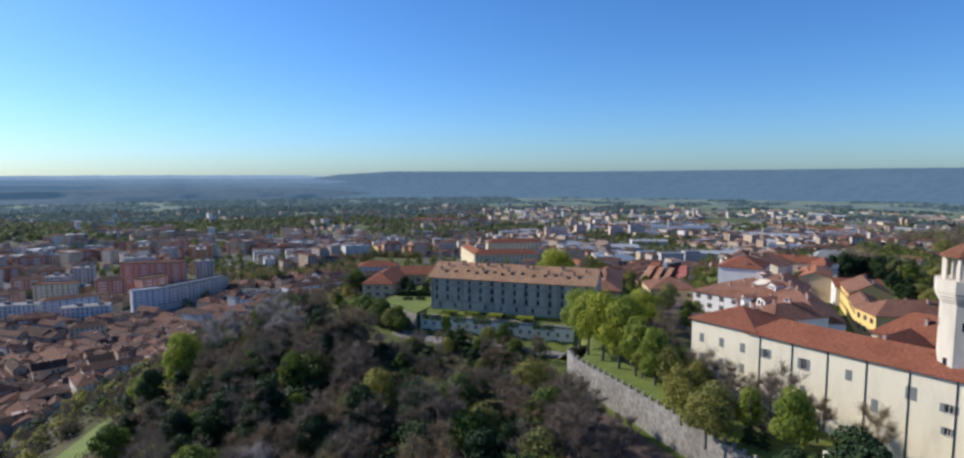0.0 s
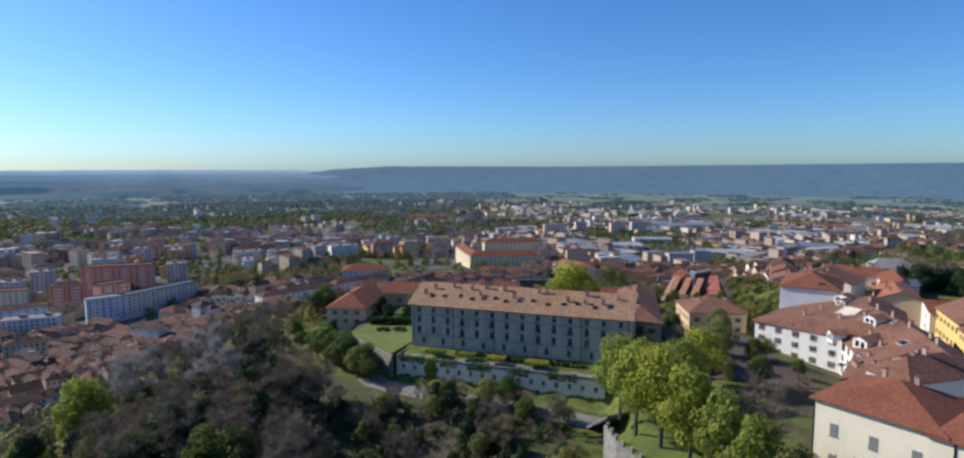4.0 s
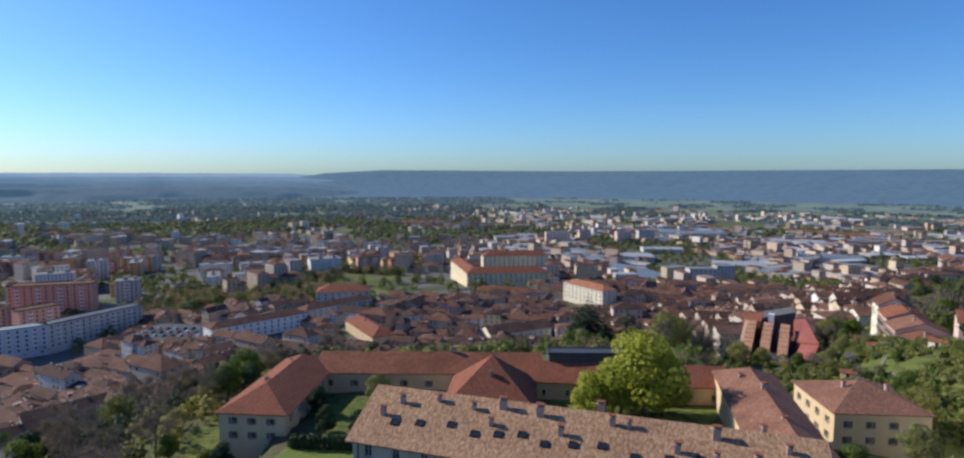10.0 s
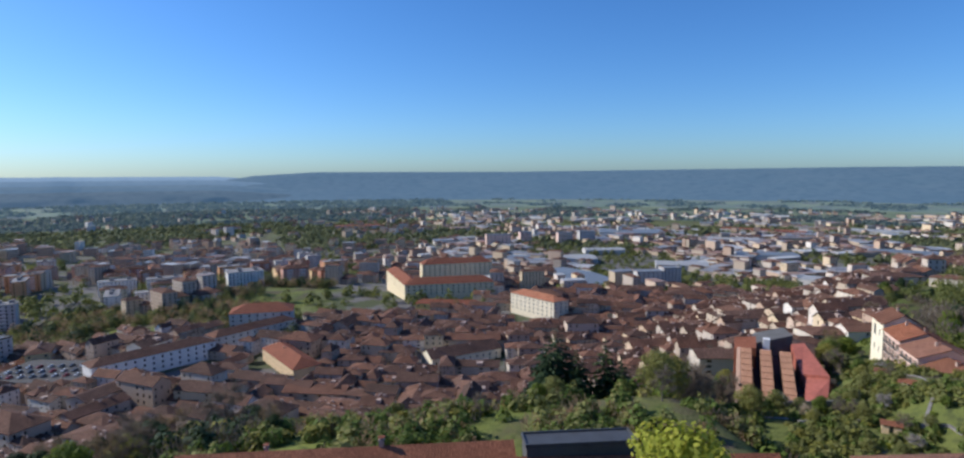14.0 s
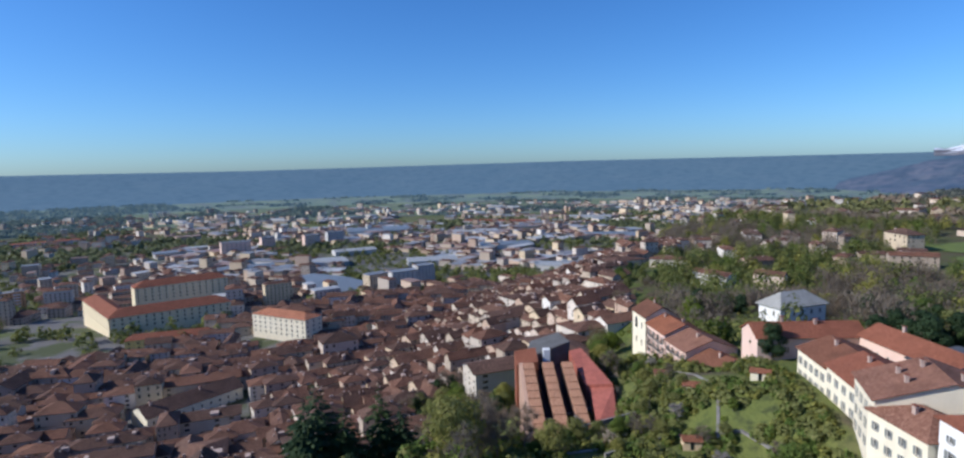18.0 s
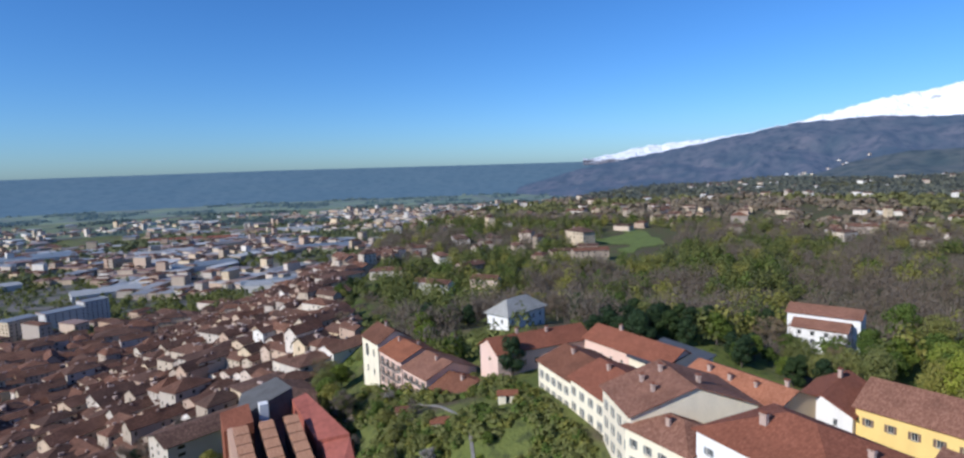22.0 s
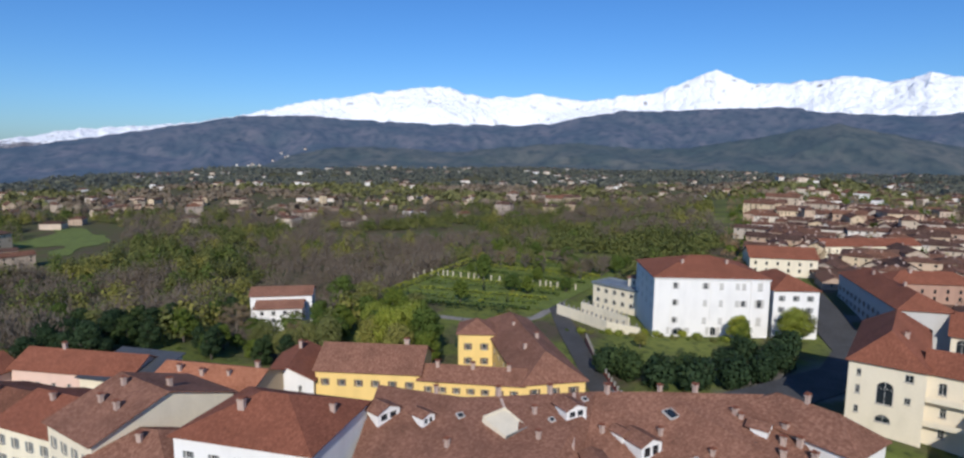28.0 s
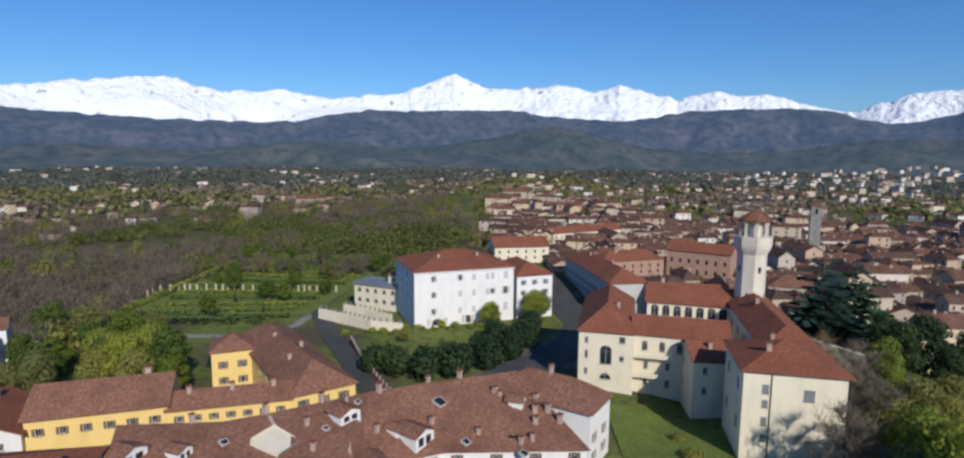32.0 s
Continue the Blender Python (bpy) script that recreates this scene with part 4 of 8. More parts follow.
house("garden_house", "old sand-walled house with a brown hipped tile roof", (85, 290), (106, 288), 20, -4, 5.2, 4, "hip", SAND, TILE_BROWN, {0: grid(21, 4, [2, 5.6], 1.0, 1.6, 3), 3: grid(20, 4, [2, 5.6], 1.0, 1.6, 3)}, shutter=SHUTTER, chimneys=[(0.3, 0.45, 0), (0.75, 0.4, 2)])
def wedge_house(name, label, front, ridge, back, z0, ze, zr, zb, wallm, roofm, cols, rows_, shutter, category="house"):
    """A house on a bent plot: front, ridge and back lines of equal count, left to right as seen from outside."""
    root = new(name)
    ox, oy = front[0]
    root.matrix_basis = pose(ox, oy, z0)
    tagged(root, label, category)
    loc = lambda p, z: (p[0] - ox, p[1] - oy, z - z0)  # noqa: E731
    sh, rf = Sheet(), Sheet()
    wins = []
    for k, (a, c) in enumerate(zip(front, front[1:])):
        w, yaw = frame_at(a, c)
        m = pose(a[0] - ox, a[1] - oy, 0, 0, 0, yaw)
        holes = grid(w, cols[k], rows_, 1.0, 1.7, 2.2)
        wall_side(sh, m, w, -8, ze - z0 + 0.05, holes)
        wins += [(m, o) for o in holes]
    for line, z in ((back[::-1], zb),):
        for a, c in zip(line, line[1:]):
            sh.poly([loc(a, z0 - 8), loc(c, z0 - 8), loc(c, z), loc(a, z)])
    for k in (0, -1):
        f, r, g = front[k], ridge[k], back[k]
        pts = [loc(f, z0 - 8), loc(f, ze), loc(r, zr), loc(g, zb), loc(g, z0 - 8)]
        if k:
            pts.pop(2)
        sh.poly(pts[::-1] if k else pts)
    part("wall", sh.done("wall", [wallm]), root)
    t = 0.25
    out = lambda p, r, k=0.035: (p[0] + (p[0] - r[0]) * k, p[1] + (p[1] - r[1]) * k)  # noqa: E731
    F = [out(p, r) for p, r in zip(front, ridge)]
    B = [out(p, r) for p, r in zip(back, ridge)]
    drop = (zr - ze) * 0.035
    for k in range(len(front) - 1):
        for u, v, zu in ((F, ridge, ze - drop), (ridge, B, None)):
            za, zc = (zu, zr) if zu is not None else (zr, zb - drop)
            q = [loc(u[k], za), loc(u[k + 1], za), loc(v[k + 1], zc), loc(v[k], zc)]
            hi = [(x, y, z + t) for x, y, z in q]
            rf.poly(hi).poly([(x, y, z + 0.03) for x, y, z in q[::-1]])
            for j in range(4):
                rf.poly([q[j], q[(j + 1) % 4], hi[(j + 1) % 4], hi[j]])
    q = [loc(F[-1], ze - drop), loc(B[-1], zb - drop), loc(ridge[-1], zr)]
    rf.poly([(x, y, z + t) for x, y, z in q]).poly(q[::-1])
    part("roof", rf.done("roof", roofm), root)
    for m, o in wins:
        add_window(root, m, *o, shutter=shutter, closed=False)
    return root


ROWH = wedge_house("white_row_house", "bent white row house with balconies under a deep brown roof", [(110, 268.5), (91.4, 252), (106, 232), (101.5, 218.5), (86, 200)], [(133, 259), (122.6, 246.2), (117.7, 222.7), (114, 212), (107.2, 195.2)], [(141, 255), (133, 243), (127, 221), (123, 209), (116, 192)], 1.5, 12.0, 18.0, 13.5, WHITE, TILE_BROWN, [5, 5, 3, 4], [1.5, 4.8, 8.0], SHUTTER)
house("corner_pavilion", "white corner pavilion with a brown hipped roof", (88.5, 196.0), (91, 186.5), 20, 1.5, 16.2, 3.4, "hip", WHITE, TILE_BROWN, {0: grid(9, 2, [1.5, 5, 8.5], 1.0, 1.6, 2.2), 1: grid(21, 5, [1.5, 5, 8.5], 1.0, 1.6, 2.2)}, shutter=SHUTTER, chimneys=[(0.5, 0.5, 0)])
house("white_house", "tall white rendered house with a red-brown gabled roof", (122, 291), (109.6, 272.3), 18, 4, 19.0, 3.8, "hip", WHITE, TILE_RED, {0: grid(22.5, 5, [8.2], 1.2, 2.0, 2.5) + grid(22.5, 5, [11.6], 0.9, 1.1, 2.5) + grid(22.5, 5, [1.5, 4.8], 1.0, 1.7, 2.5)}, shutter=SHUTTER_G, chimneys=[(0.35, 0.3, 2), (0.9, 0.6, 0)])
house("cream_house", "cream house with a broad gabled brown tile roof", (139, 312), (127.5, 303), 24, 4, 16.5, 4.2, "gable", CREAM, TILE_BROWN, {0: grid(14.6, 4, [1.5, 5, 8.5], 1.0, 1.8, 2), 1: grid(24, 3, [8.6], 0.9, 1.4, 6)}, shutter=SHUTTER_G, chimneys=[(0.35, 0.25, 0), (0.7, 0.25, 0), (0.3, 0.42, 0), (0.75, 0.6, 0)])
house("lean_house", "low pale house with a hipped brown roof", (127.5, 304), (121, 292), 11, 6, 14.6, 2.4, "hip", CREAM2, TILE_BROWN, {0: grid(13.6, 4, [2, 5.2], 0.9, 1.5, 2)}, shutter=SHUTTER_G, chimneys=[(0.5, 0.3, 0)])
house("terraced_house", "narrow pastel terraced house with balconies", (160, 336), (150, 323.5), 16, 0, 12, 3, "gable", CREAM2, TILE_OLD, {0: grid(16, 5, [1.5, 4.8, 8.2], 1.0, 1.8, 1.8)}, shutter=SHUTTER_G, chimneys=[(0.4, 0.4, 0)])
house("terraced_house", "pale cream terraced house with grey shutters", (150, 323.5), (140, 312), 16, 1, 13, 3, "gable", CREAM2, TILE_RED, {0: grid(15, 4, [1.5, 4.8, 8.4], 1.0, 1.8, 1.8)}, shutter=SHUTTER_G, chimneys=[(0.4, 0.4, 0)])
house("courtyard_house", "courtyard house with pinkish walls and old tiles", (164, 350), (189, 333), 11, 0, 10.4, 3, "gable", PINK, TILE_RED, {0: grid(30, 6, [2, 6], 1.0, 1.6, 3)}, shutter=SHUTTER, chimneys=[(0.3, 0.5, 0), (0.6, 0.4, 0)])
house("courtyard_house", "courtyard house with pinkish walls and old tiles", (187, 334), (172, 307), 11, 0, 11, 3, "gable", PINK, TILE_RED, {0: grid(30, 7, [2, 6.5], 1.0, 1.6, 3)}, chimneys=[(0.3, 0.5, 0)])
house("slate_roofed_annex", "annex with a dark slate pitched roof", (177, 318), (168, 304), 12, 2, 10.5, 2.5, "shed", CREAM2, SLATE, {}, category="building")
house("orange_roofed_house", "low house under a wide patched orange tile roof", (163, 302), (151, 282), 13, 2, 12.3, 2.6, "gable", SAND, TILE_ORANGE, {0: grid(23, 4, [5], 0.9, 1.5, 3)}, chimneys=[(0.2, 0.3, 0), (0.45, 0.25, 0), (0.7, 0.3, 1), (0.9, 0.55, 0)])
house("white_gabled_house", "white house end with a red tile roof", (181, 275.0), (163.5, 280.0), 11.4, 2, 10.0, 3.0, "gable", WHITE, TILE_RED, {1: grid(11.4, 2, [2, 5.4], 0.8, 1.3, 3)}, chimneys=[(0.3, 0.5, 2)])
house("yellow_house", "yellow rendered house with brown shutters and a brown tile roof", (162, 268.5), (152, 247), 15, 2, 11.8, 3.8, "gable", YELLOW, TILE_BROWN, {0: grid(23.7, 6, [1.6, 6.3], 1.0, 1.5, 2.2)}, shutter=SHUTTER, chimneys=[(0.8, 0.6, 2)])
house("yellow_house", "low yellow row house with brown shutters", (152, 247), (141.5, 226.5), 8.5, 2, 10.6, 2.0, "gable", YELLOW, TILE_BROWN, {0: grid(23, 7, [1.6, 5.8], 0.9, 1.3, 2)}, shutter=SHUTTER, chimneys=[(0.15, 0.4, 0), (0.5, 0.4, 0), (0.85, 0.4, 0)])
house("yellow_house", "large yellow house with a long hipped brown roof", (141.5, 226.5), (139.5, 212.5), 48, 2, 11, 4.2, "hip", YELLOW, TILE_BROWN, {0: grid(14, 3, [1.6, 5.6], 1.2, 1.9, 2.6), 3: grid(48, 9, [1.6, 5.6], 1.0, 1.6, 3)}, shutter=SHUTTER, chimneys=[(0.3, 0.3, 0), (0.6, 0.4, 0), (0.4, 0.65, 0), (0.6, 0.85, 1)])
house("yellow_house", "square yellow house wing with brown shutters", (176.5, 230.5), (173, 221.5), 10, 2, 12.2, 2.6, "hip", YELLOW, TILE_BROWN, {0: grid(9.6, 2, [1.6, 5.6], 1.1, 1.8, 2.6)}, shutter=SHUTTER)
for o in TERR_ARCH:
    arch_top(terrace, pose(0, 0, 0), *o, CREAM2)
# the castle
house("castle_wing", "tall cream castle wing with a long hipped red-brown roof", (72, 173.0), (57.8, 163.3), 17, 8.5, 23.0, 3.3, "hip", CREAM2, TILE_RED, {0: [(3.8, 1.2, 0.9, 1.3), (3.8, 4.2, 1.0, 1.6), (3.8, 7.6, 1.0, 1.4), (3.8, 10.2, 1.1, 1.7), (11.0, 9.4, 1.8, 2.1)], 3: grid(17, 2, [2, 9.5], 1.4, 2.0, 4), 1: grid(17, 3, [4, 9], 1.2, 2.0, 3)}, over=0.7, shutter=SHUTTER_G, chimneys=[(0.3, 0.3, 0), (0.4, 0.6, 1)], category="castle", closed=1.0)
house("castle_long_wing", "long cream castle wing with shuttered windows under a red-brown roof", (75.0, 156.6), (66.4, 150.7), 43, 8.5, 22.8, 3.0, "hip", CREAM2, TILE_RED, {1: [(4.5, 9, 1.2, 2.0), (13, 8.6, 1.3, 2.4), (13, 3.4, 1.1, 1.6), (22, 9, 1.2, 2.0), (27, 4, 1.2, 2.4), (33, 8.4, 1.8, 2.4), (39, 7.6, 1.4, 1.6), (39, 3.4, 1.0, 1.4)], 3: grid(43, 6, [9.5], 1.0, 1.6, 4)}, over=0.7, shutter=SHUTTER_G, chimneys=[(0.5, 0.25, 1), (0.4, 0.6, 0), (0.6, 0.8, 1)], category="castle", closed=0.5)
LOGGIA = house("castle_range", "cream castle range with an arched loggia beneath a red-brown roof", (104, 158.5), (86, 147.5), 11, 4.5, 19.2, 3.0, "gable", CREAM, TILE_RED, {0: grid(21, 5, [10.6], 1.3, 2.4, 2.6) + grid(21, 4, [2.0, 6.2], 1.0, 1.8, 3)}, category="castle")
CBLOCK = house("castle_block", "cream corner block of the castle under a hipped red roof", (113.1, 167.6), (102.5, 160.6), 34, 4.5, 20, 5, "hip", CREAM, TILE_RED, {0: [(10, 8.2, 1.0, 1.3), (10, 12.6, 1.4, 1.5)] + grid(12.7, 1, [3.5], 2.6, 1.6) + grid(12.7, 1, [7.2], 2.8, 4.6) + [(1.8, 4.5, 0.8, 1.5), (1.8, 8.5, 0.8, 1.8), (1.8, 12.2, 0.8, 1.4)], 3: grid(34, 6, [4, 8.5, 12], 0.9, 1.6, 4)}, chimneys=[(0.7, 0.3, 0)], category="castle")
REARL = house("castle_range", "rear castle range with a white arcaded loggia", (113, 138), (90, 124), 11, 4.5, 21.8, 3.2, "gable", CREAM2, TILE_RED, {0: grid(27, 9, [13.4], 2.0, 3.0, 2.0)}, category="castle")
house("castle_range", "short inner castle range with cream walls", (88, 160), (80, 153), 12, 4.5, 17, 2.6, "gable", CREAM2, TILE_RED, {0: grid(10.6, 2, [5, 9.5], 1.0, 1.6, 2.5)}, category="castle", chimneys=[(0.4, 0.3, 0)])
# the white mansion
MANSION = house("white_mansion", "tall white mansion of five storeys with a red hipped roof", (187.3, 161), (173, 127.7), 30, 1, 21, 4.6, "hip", WHITE, TILE_RED, {0: [(x, z, 1.2, 1.9) for x in (6.7, 16.2, 21.2, 26.2, 28.2) for z in (4.9, 10.7, 16.3)] + [(33.2, z, 1.5, 2.6) for z in (4.6, 10.4, 16.0)] + [(8.0, 0.9, 3.6, 2.4), (19, 0.9, 2.2, 2.8)], 3: grid(30, 4, [9, 12.9, 16.4], 1.0, 1.6, 4)}, shutter=FRAME_W, chimneys=[(0.3, 0.3, 0), (0.7, 0.3, 0)], category="mansion", closed=0.3)
ANNEX = house("mansion_annex", "low cream annex with arched windows and a zinc roof", (231, 158), (212, 150), 11, 1, 9.2, 0.5, "flat", CREAM, METAL, {0: grid(20, 5, [1.5, 5.4], 1.6, 1.7, 2.4)}, category="building")
house("white_villa", "white two-storey villa with a pale stone roof", (209.9, 371.2), (230.5, 366.5), 10, 0.0, 8.4, 3.8, "hip", WHITE, plain("pale_stone_slabs", (0.36, 0.35, 0.32), 0.8, grain=2), {0: grid(21, 5, [1, 4.6], 1.1, 1.6, 2.5), 3: grid(10, 2, [1, 4.6], 1.0, 1.6, 3)}, over=1.0, category="villa")
PINKS = [house("arcaded_house", "pale house end with a tall arch and an old tile roof", (177, 410), (171, 398), 12, -8, 5.2, 3.4, "gable", CREAM2, TILE_OLD, {0: [(4.0, 7.2, 2.6, 4.2), (9.5, 8.2, 1.4, 2.2), (4.0, 2.0, 1.2, 2.0), (9.5, 2.0, 1.2, 2.0)]}, chimneys=[(0.5, 0.5, 0)]),
         house("pink_house", "pale pink house with open loggias and an old tile roof", (170.6, 397), (163.8, 383), 14, -8, 3.6, 3.0, "gable", PINK, TILE_OLD, {0: grid(15.6, 4, [1.6, 4.8, 8.0], 1.5, 2.0, 2.0)}, shutter=SHUTTER, chimneys=[(0.2, 0.4, 0), (0.7, 0.6, 1)]),
         house("pink_house", "pink house with balconies under a broad brown roof", (162.6, 381.5), (157.0, 369), 17, -8, 2.6, 3.2, "gable", PINK, TILE_BROWN, {0: grid(13.7, 4, [1.6, 4.8, 7.6], 1.2, 1.8, 1.8)}, shutter=SHUTTER, chimneys=[(0.6, 0.4, 0)]),
         house("white_garden_house", "small white house with balconies above the gardens", (157.0, 367.4), (153.6, 356.5), 14, -8, 0.6, 2.8, "gable", WHITE, TILE_OLD, {0: grid(11.4, 3, [1.6, 5.0], 1.3, 1.9, 1.9)}, shutter=SHUTTER, chimneys=[(0.6, 0.4, 0)])]
house("hill_villa", "white villa with two brown tile roofs among trees", (262, 286), (258, 264), 11, -3, 6.2, 2.2, "gable", WHITE, TILE_BROWN, {0: grid(22, 5, [1, 4.4], 1.3, 1.6, 2.5)}, category="villa")

house("hill_villa_wing", "low white villa wing with a balcony and brown tiles", (253, 284), (250, 268), 9, -3, 3.4, 2.0, "gable", WHITE, TILE_BROWN, {0: grid(16.5, 4, [1.2, 3.9], 1.3, 1.5, 2.2)}, category="villa")

house("mansion_wing", "side wing of the mansion with a lower red roof", (172.5, 126.5), (167, 113.5), 24, 1, 17.5, 3.6, "hip", WHITE, TILE_RED, {0: grid(14, 3, [5.5, 9.2, 12.9], 1.0, 1.7, 2.6)}, shutter=SHUTTER_G, category="mansion")
house("mansion_rear_wing", "low rear wing of the mansion with a brown hipped roof", (222, 148), (205, 140), 13, 1, 13, 2.6, "hip", CREAM, TILE_BROWN, {0: grid(18.8, 4, [6, 9.4], 1.0, 1.6, 2.5)}, category="building")


# ---- walls, terraces and roads on the hill ----
def ribbon(name, line, width, mat, lift, label, category, z=None, step=3.0, thick=0.5):
    """A road laid over the land along a line."""
    pts = []
    for (ax, ay), (bx, by) in zip(line, line[1:]):
        n = max(1, int(math.hypot(bx - ax, by - ay) / step))
        pts += [(ax + (bx - ax) * k / n, ay + (by - ay) * k / n) for k in range(n)]
    pts.append(line[-1])
    sh = Sheet()
    ring = []
    for i, (x, y) in enumerate(pts):
        a, b = pts[max(0, i - 1)], pts[min(len(pts) - 1, i + 1)]
        d = math.hypot(b[0] - a[0], b[1] - a[1])
        nx, ny = -(b[1] - a[1]) / d * width / 2, (b[0] - a[0]) / d * width / 2
        h = (max(lz(x + nx, y + ny), lz(x, y), lz(x - nx, y - ny)) if z is None else z) + lift
        ring.append([(x + nx, y + ny, h), (x - nx, y - ny, h), (x - nx, y - ny, h - thick), (x + nx, y + ny, h - thick)])
    for p, q in zip(ring, ring[1:]):
        for j in range(4):
            k = (j + 1) % 4
            sh.poly([p[j], p[k], q[k], q[j]])
    sh.poly(ring[0]).poly(ring[-1][::-1])
    return tagged(new(name, sh.done(name, mat)), label, category, kind="structure")


def slab(name, loop, z0, z1, mat, label, category, kind="structure"):
    return tagged(new(name, Sheet().prism(loop, z0, z1).done(name, mat)), label, category, kind=kind)


ribbon("road", [(-27, 241), (-24, 236), (-8, 226.5), (12, 219), (32, 209), (36, 200)], 7.0, PAVING, 0.25, "pale grey lane curving below the terrace wall", "road")
slab("lawn_terrace", [(-35.5, 262), (-20.5, 241), (-16.5, 250.5), (-14, 262), (-13, 272.5), (-33, 274.5)], -4, 5.85, LAWN, "raised lawn terrace of bright mown grass", "lawn")
slab("terrace_wall_strip", [(-36.1, 262), (-20.6, 240.2), (-20.1, 240.9), (-35.4, 262.4)], -5, 5.3, STONE, "grey stone retaining wall of the lawn", "wall")
slab("castle_lawn", [(32.0, 182.2), (44.0, 151.5), (52.0, 129.2), (66, 90), (76, 94), (60, 138), (53, 158), (40, 190)], -4, 6.0, LAWN, "sloping lawn strip under the castle trees", "lawn")


def stone_wall(line, z0, z1, thick, label, posts=0, mat=None):
    root = new("retaining_wall")
    root.matrix_basis = pose(line[0][0], line[0][1], z0)
    tagged(root, label, "wall", kind="structure")
    ox, oy = line[0]
    sh = Sheet()
    pm = Sheet().box(-0.22, -0.22, 0, 0.22, 0.22, 0.95).box(-0.3, -0.3, 0.95, 0.3, 0.3, 1.08).done("post", STONE)
    for (ax, ay), (bx, by) in zip(line, line[1:]):
        d = math.hypot(bx - ax, by - ay)
        nx, ny = -(by - ay) / d * thick / 2, (bx - ax) / d * thick / 2
        sh.prism([(ax - ox - nx, ay - oy - ny), (bx - ox - nx, by - oy - ny), (bx - ox + nx, by - oy + ny), (ax - ox + nx, ay - oy + ny)], 0, z1 - z0)
        n = int(d / posts) if posts else 0
        for k in range(n):
            part("post", pm, root, at=pose(ax - ox + (bx - ax) * (k + 0.5) / n, ay - oy + (by - ay) * (k + 0.5) / n, z1 - z0, 0, 0, math.degrees(math.atan2(by - ay, bx - ax))))
    part("wall", sh.done("wall", mat or STONE), root)
    return root


stone_wall([(30.6, 190), (31.2, 181.8), (43.2, 151.0), (51.2, 128.7), (64.5, 92)], -6, 6.5, 0.9, "high stone retaining wall with a row of posts", posts=2.6)
slab("bare_field", [(18, 168), (29.5, 172), (40.5, 147), (49, 125), (58, 98), (25, 95)], -12, -0.6, EARTH, "bare brown earth field below the wall", "field")


# ---- castle tower ----
def octagon(r, turn=22.5):
    return [(r * math.cos(radians(turn + 45 * k)), r * math.sin(radians(turn + 45 * k))) for k in range(8)]


def castle_tower(x, y, z0):
    root = new("castle_tower")
    root.matrix_basis = pose(x, y, z0, 0, 0, 12) @ Matrix.Diagonal((0.86, 0.86, 1, 1))
    tagged(root, "pale octagonal brick tower with a corbelled crown and open lantern", "tower")
    pale = plaster("pale_tower_render", (0.68, 0.61, 0.50), stain=0.55)
    part("shaft", Sheet().prism(octagon(4.3), -3, 31).done("shaft", pale), root)
    s = Sheet()
    for k, (r, a, b) in enumerate(((4.6, 31, 31.5), (4.95, 31.5, 32.1), (5.3, 32.1, 32.8), (5.5, 32.8, 35.2))):
        s.prism(octagon(r), a, b - 0.003)
    part("crown", s.done("crown", pale), root, "corbelled parapet crown")
    part("lantern", Sheet().prism(octagon(2.6), 34.5, 39.5).done("lantern", pale), root)
    for px, py in octagon(3.9):
        part("pillar", Sheet().box(px - 0.3, py - 0.3, 34.5, px + 0.3, py + 0.3, 39.6).done("pillar", pale), root)
    o = octagon(4.9)
    r = Sheet()
    for k in range(8):
        a, b = o[k], o[(k + 1) % 8]
        r.poly([(*a, 39.6), (*b, 39.6), (0, 0, 42.2)]).poly([(*b, 39.3), (*a, 39.3), (0, 0, 39.3)]).poly([(*a, 39.3), (*b, 39.3), (*b, 39.6), (*a, 39.6)])
    part("roof", r.done("roof", TILE_OLD), root, "low tiled cap")
    wm = Sheet().box(-0.45, -0.05, 0, 0.45, 0.15, 1.6).done("opening", GLASS)
    for k in range(8):
        ang = 45 * k
        for z in ((26.0, 12.0) if k % 2 else (19.0,)):
            part("opening", wm, root, "dark slit window", at=pose(3.97 * math.cos(radians(ang)), 3.97 * math.sin(radians(ang)), z, 0, 0, ang + 90))
    return root


castle_tower(92.6, 122.0, 5.0)
slab("garden_wall", [(62, 112), (92, 103), (92.6, 104), (62.4, 113)], 2, 12.0, CREAM, "yellowish garden wall beside the castle", "wall")


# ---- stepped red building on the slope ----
# Brick set very dark: the shade of the gaps is put into its colour.
SHADED_BRICK = plain("shade_darkened_brick", (0.10, 0.055, 0.045), 0.85)


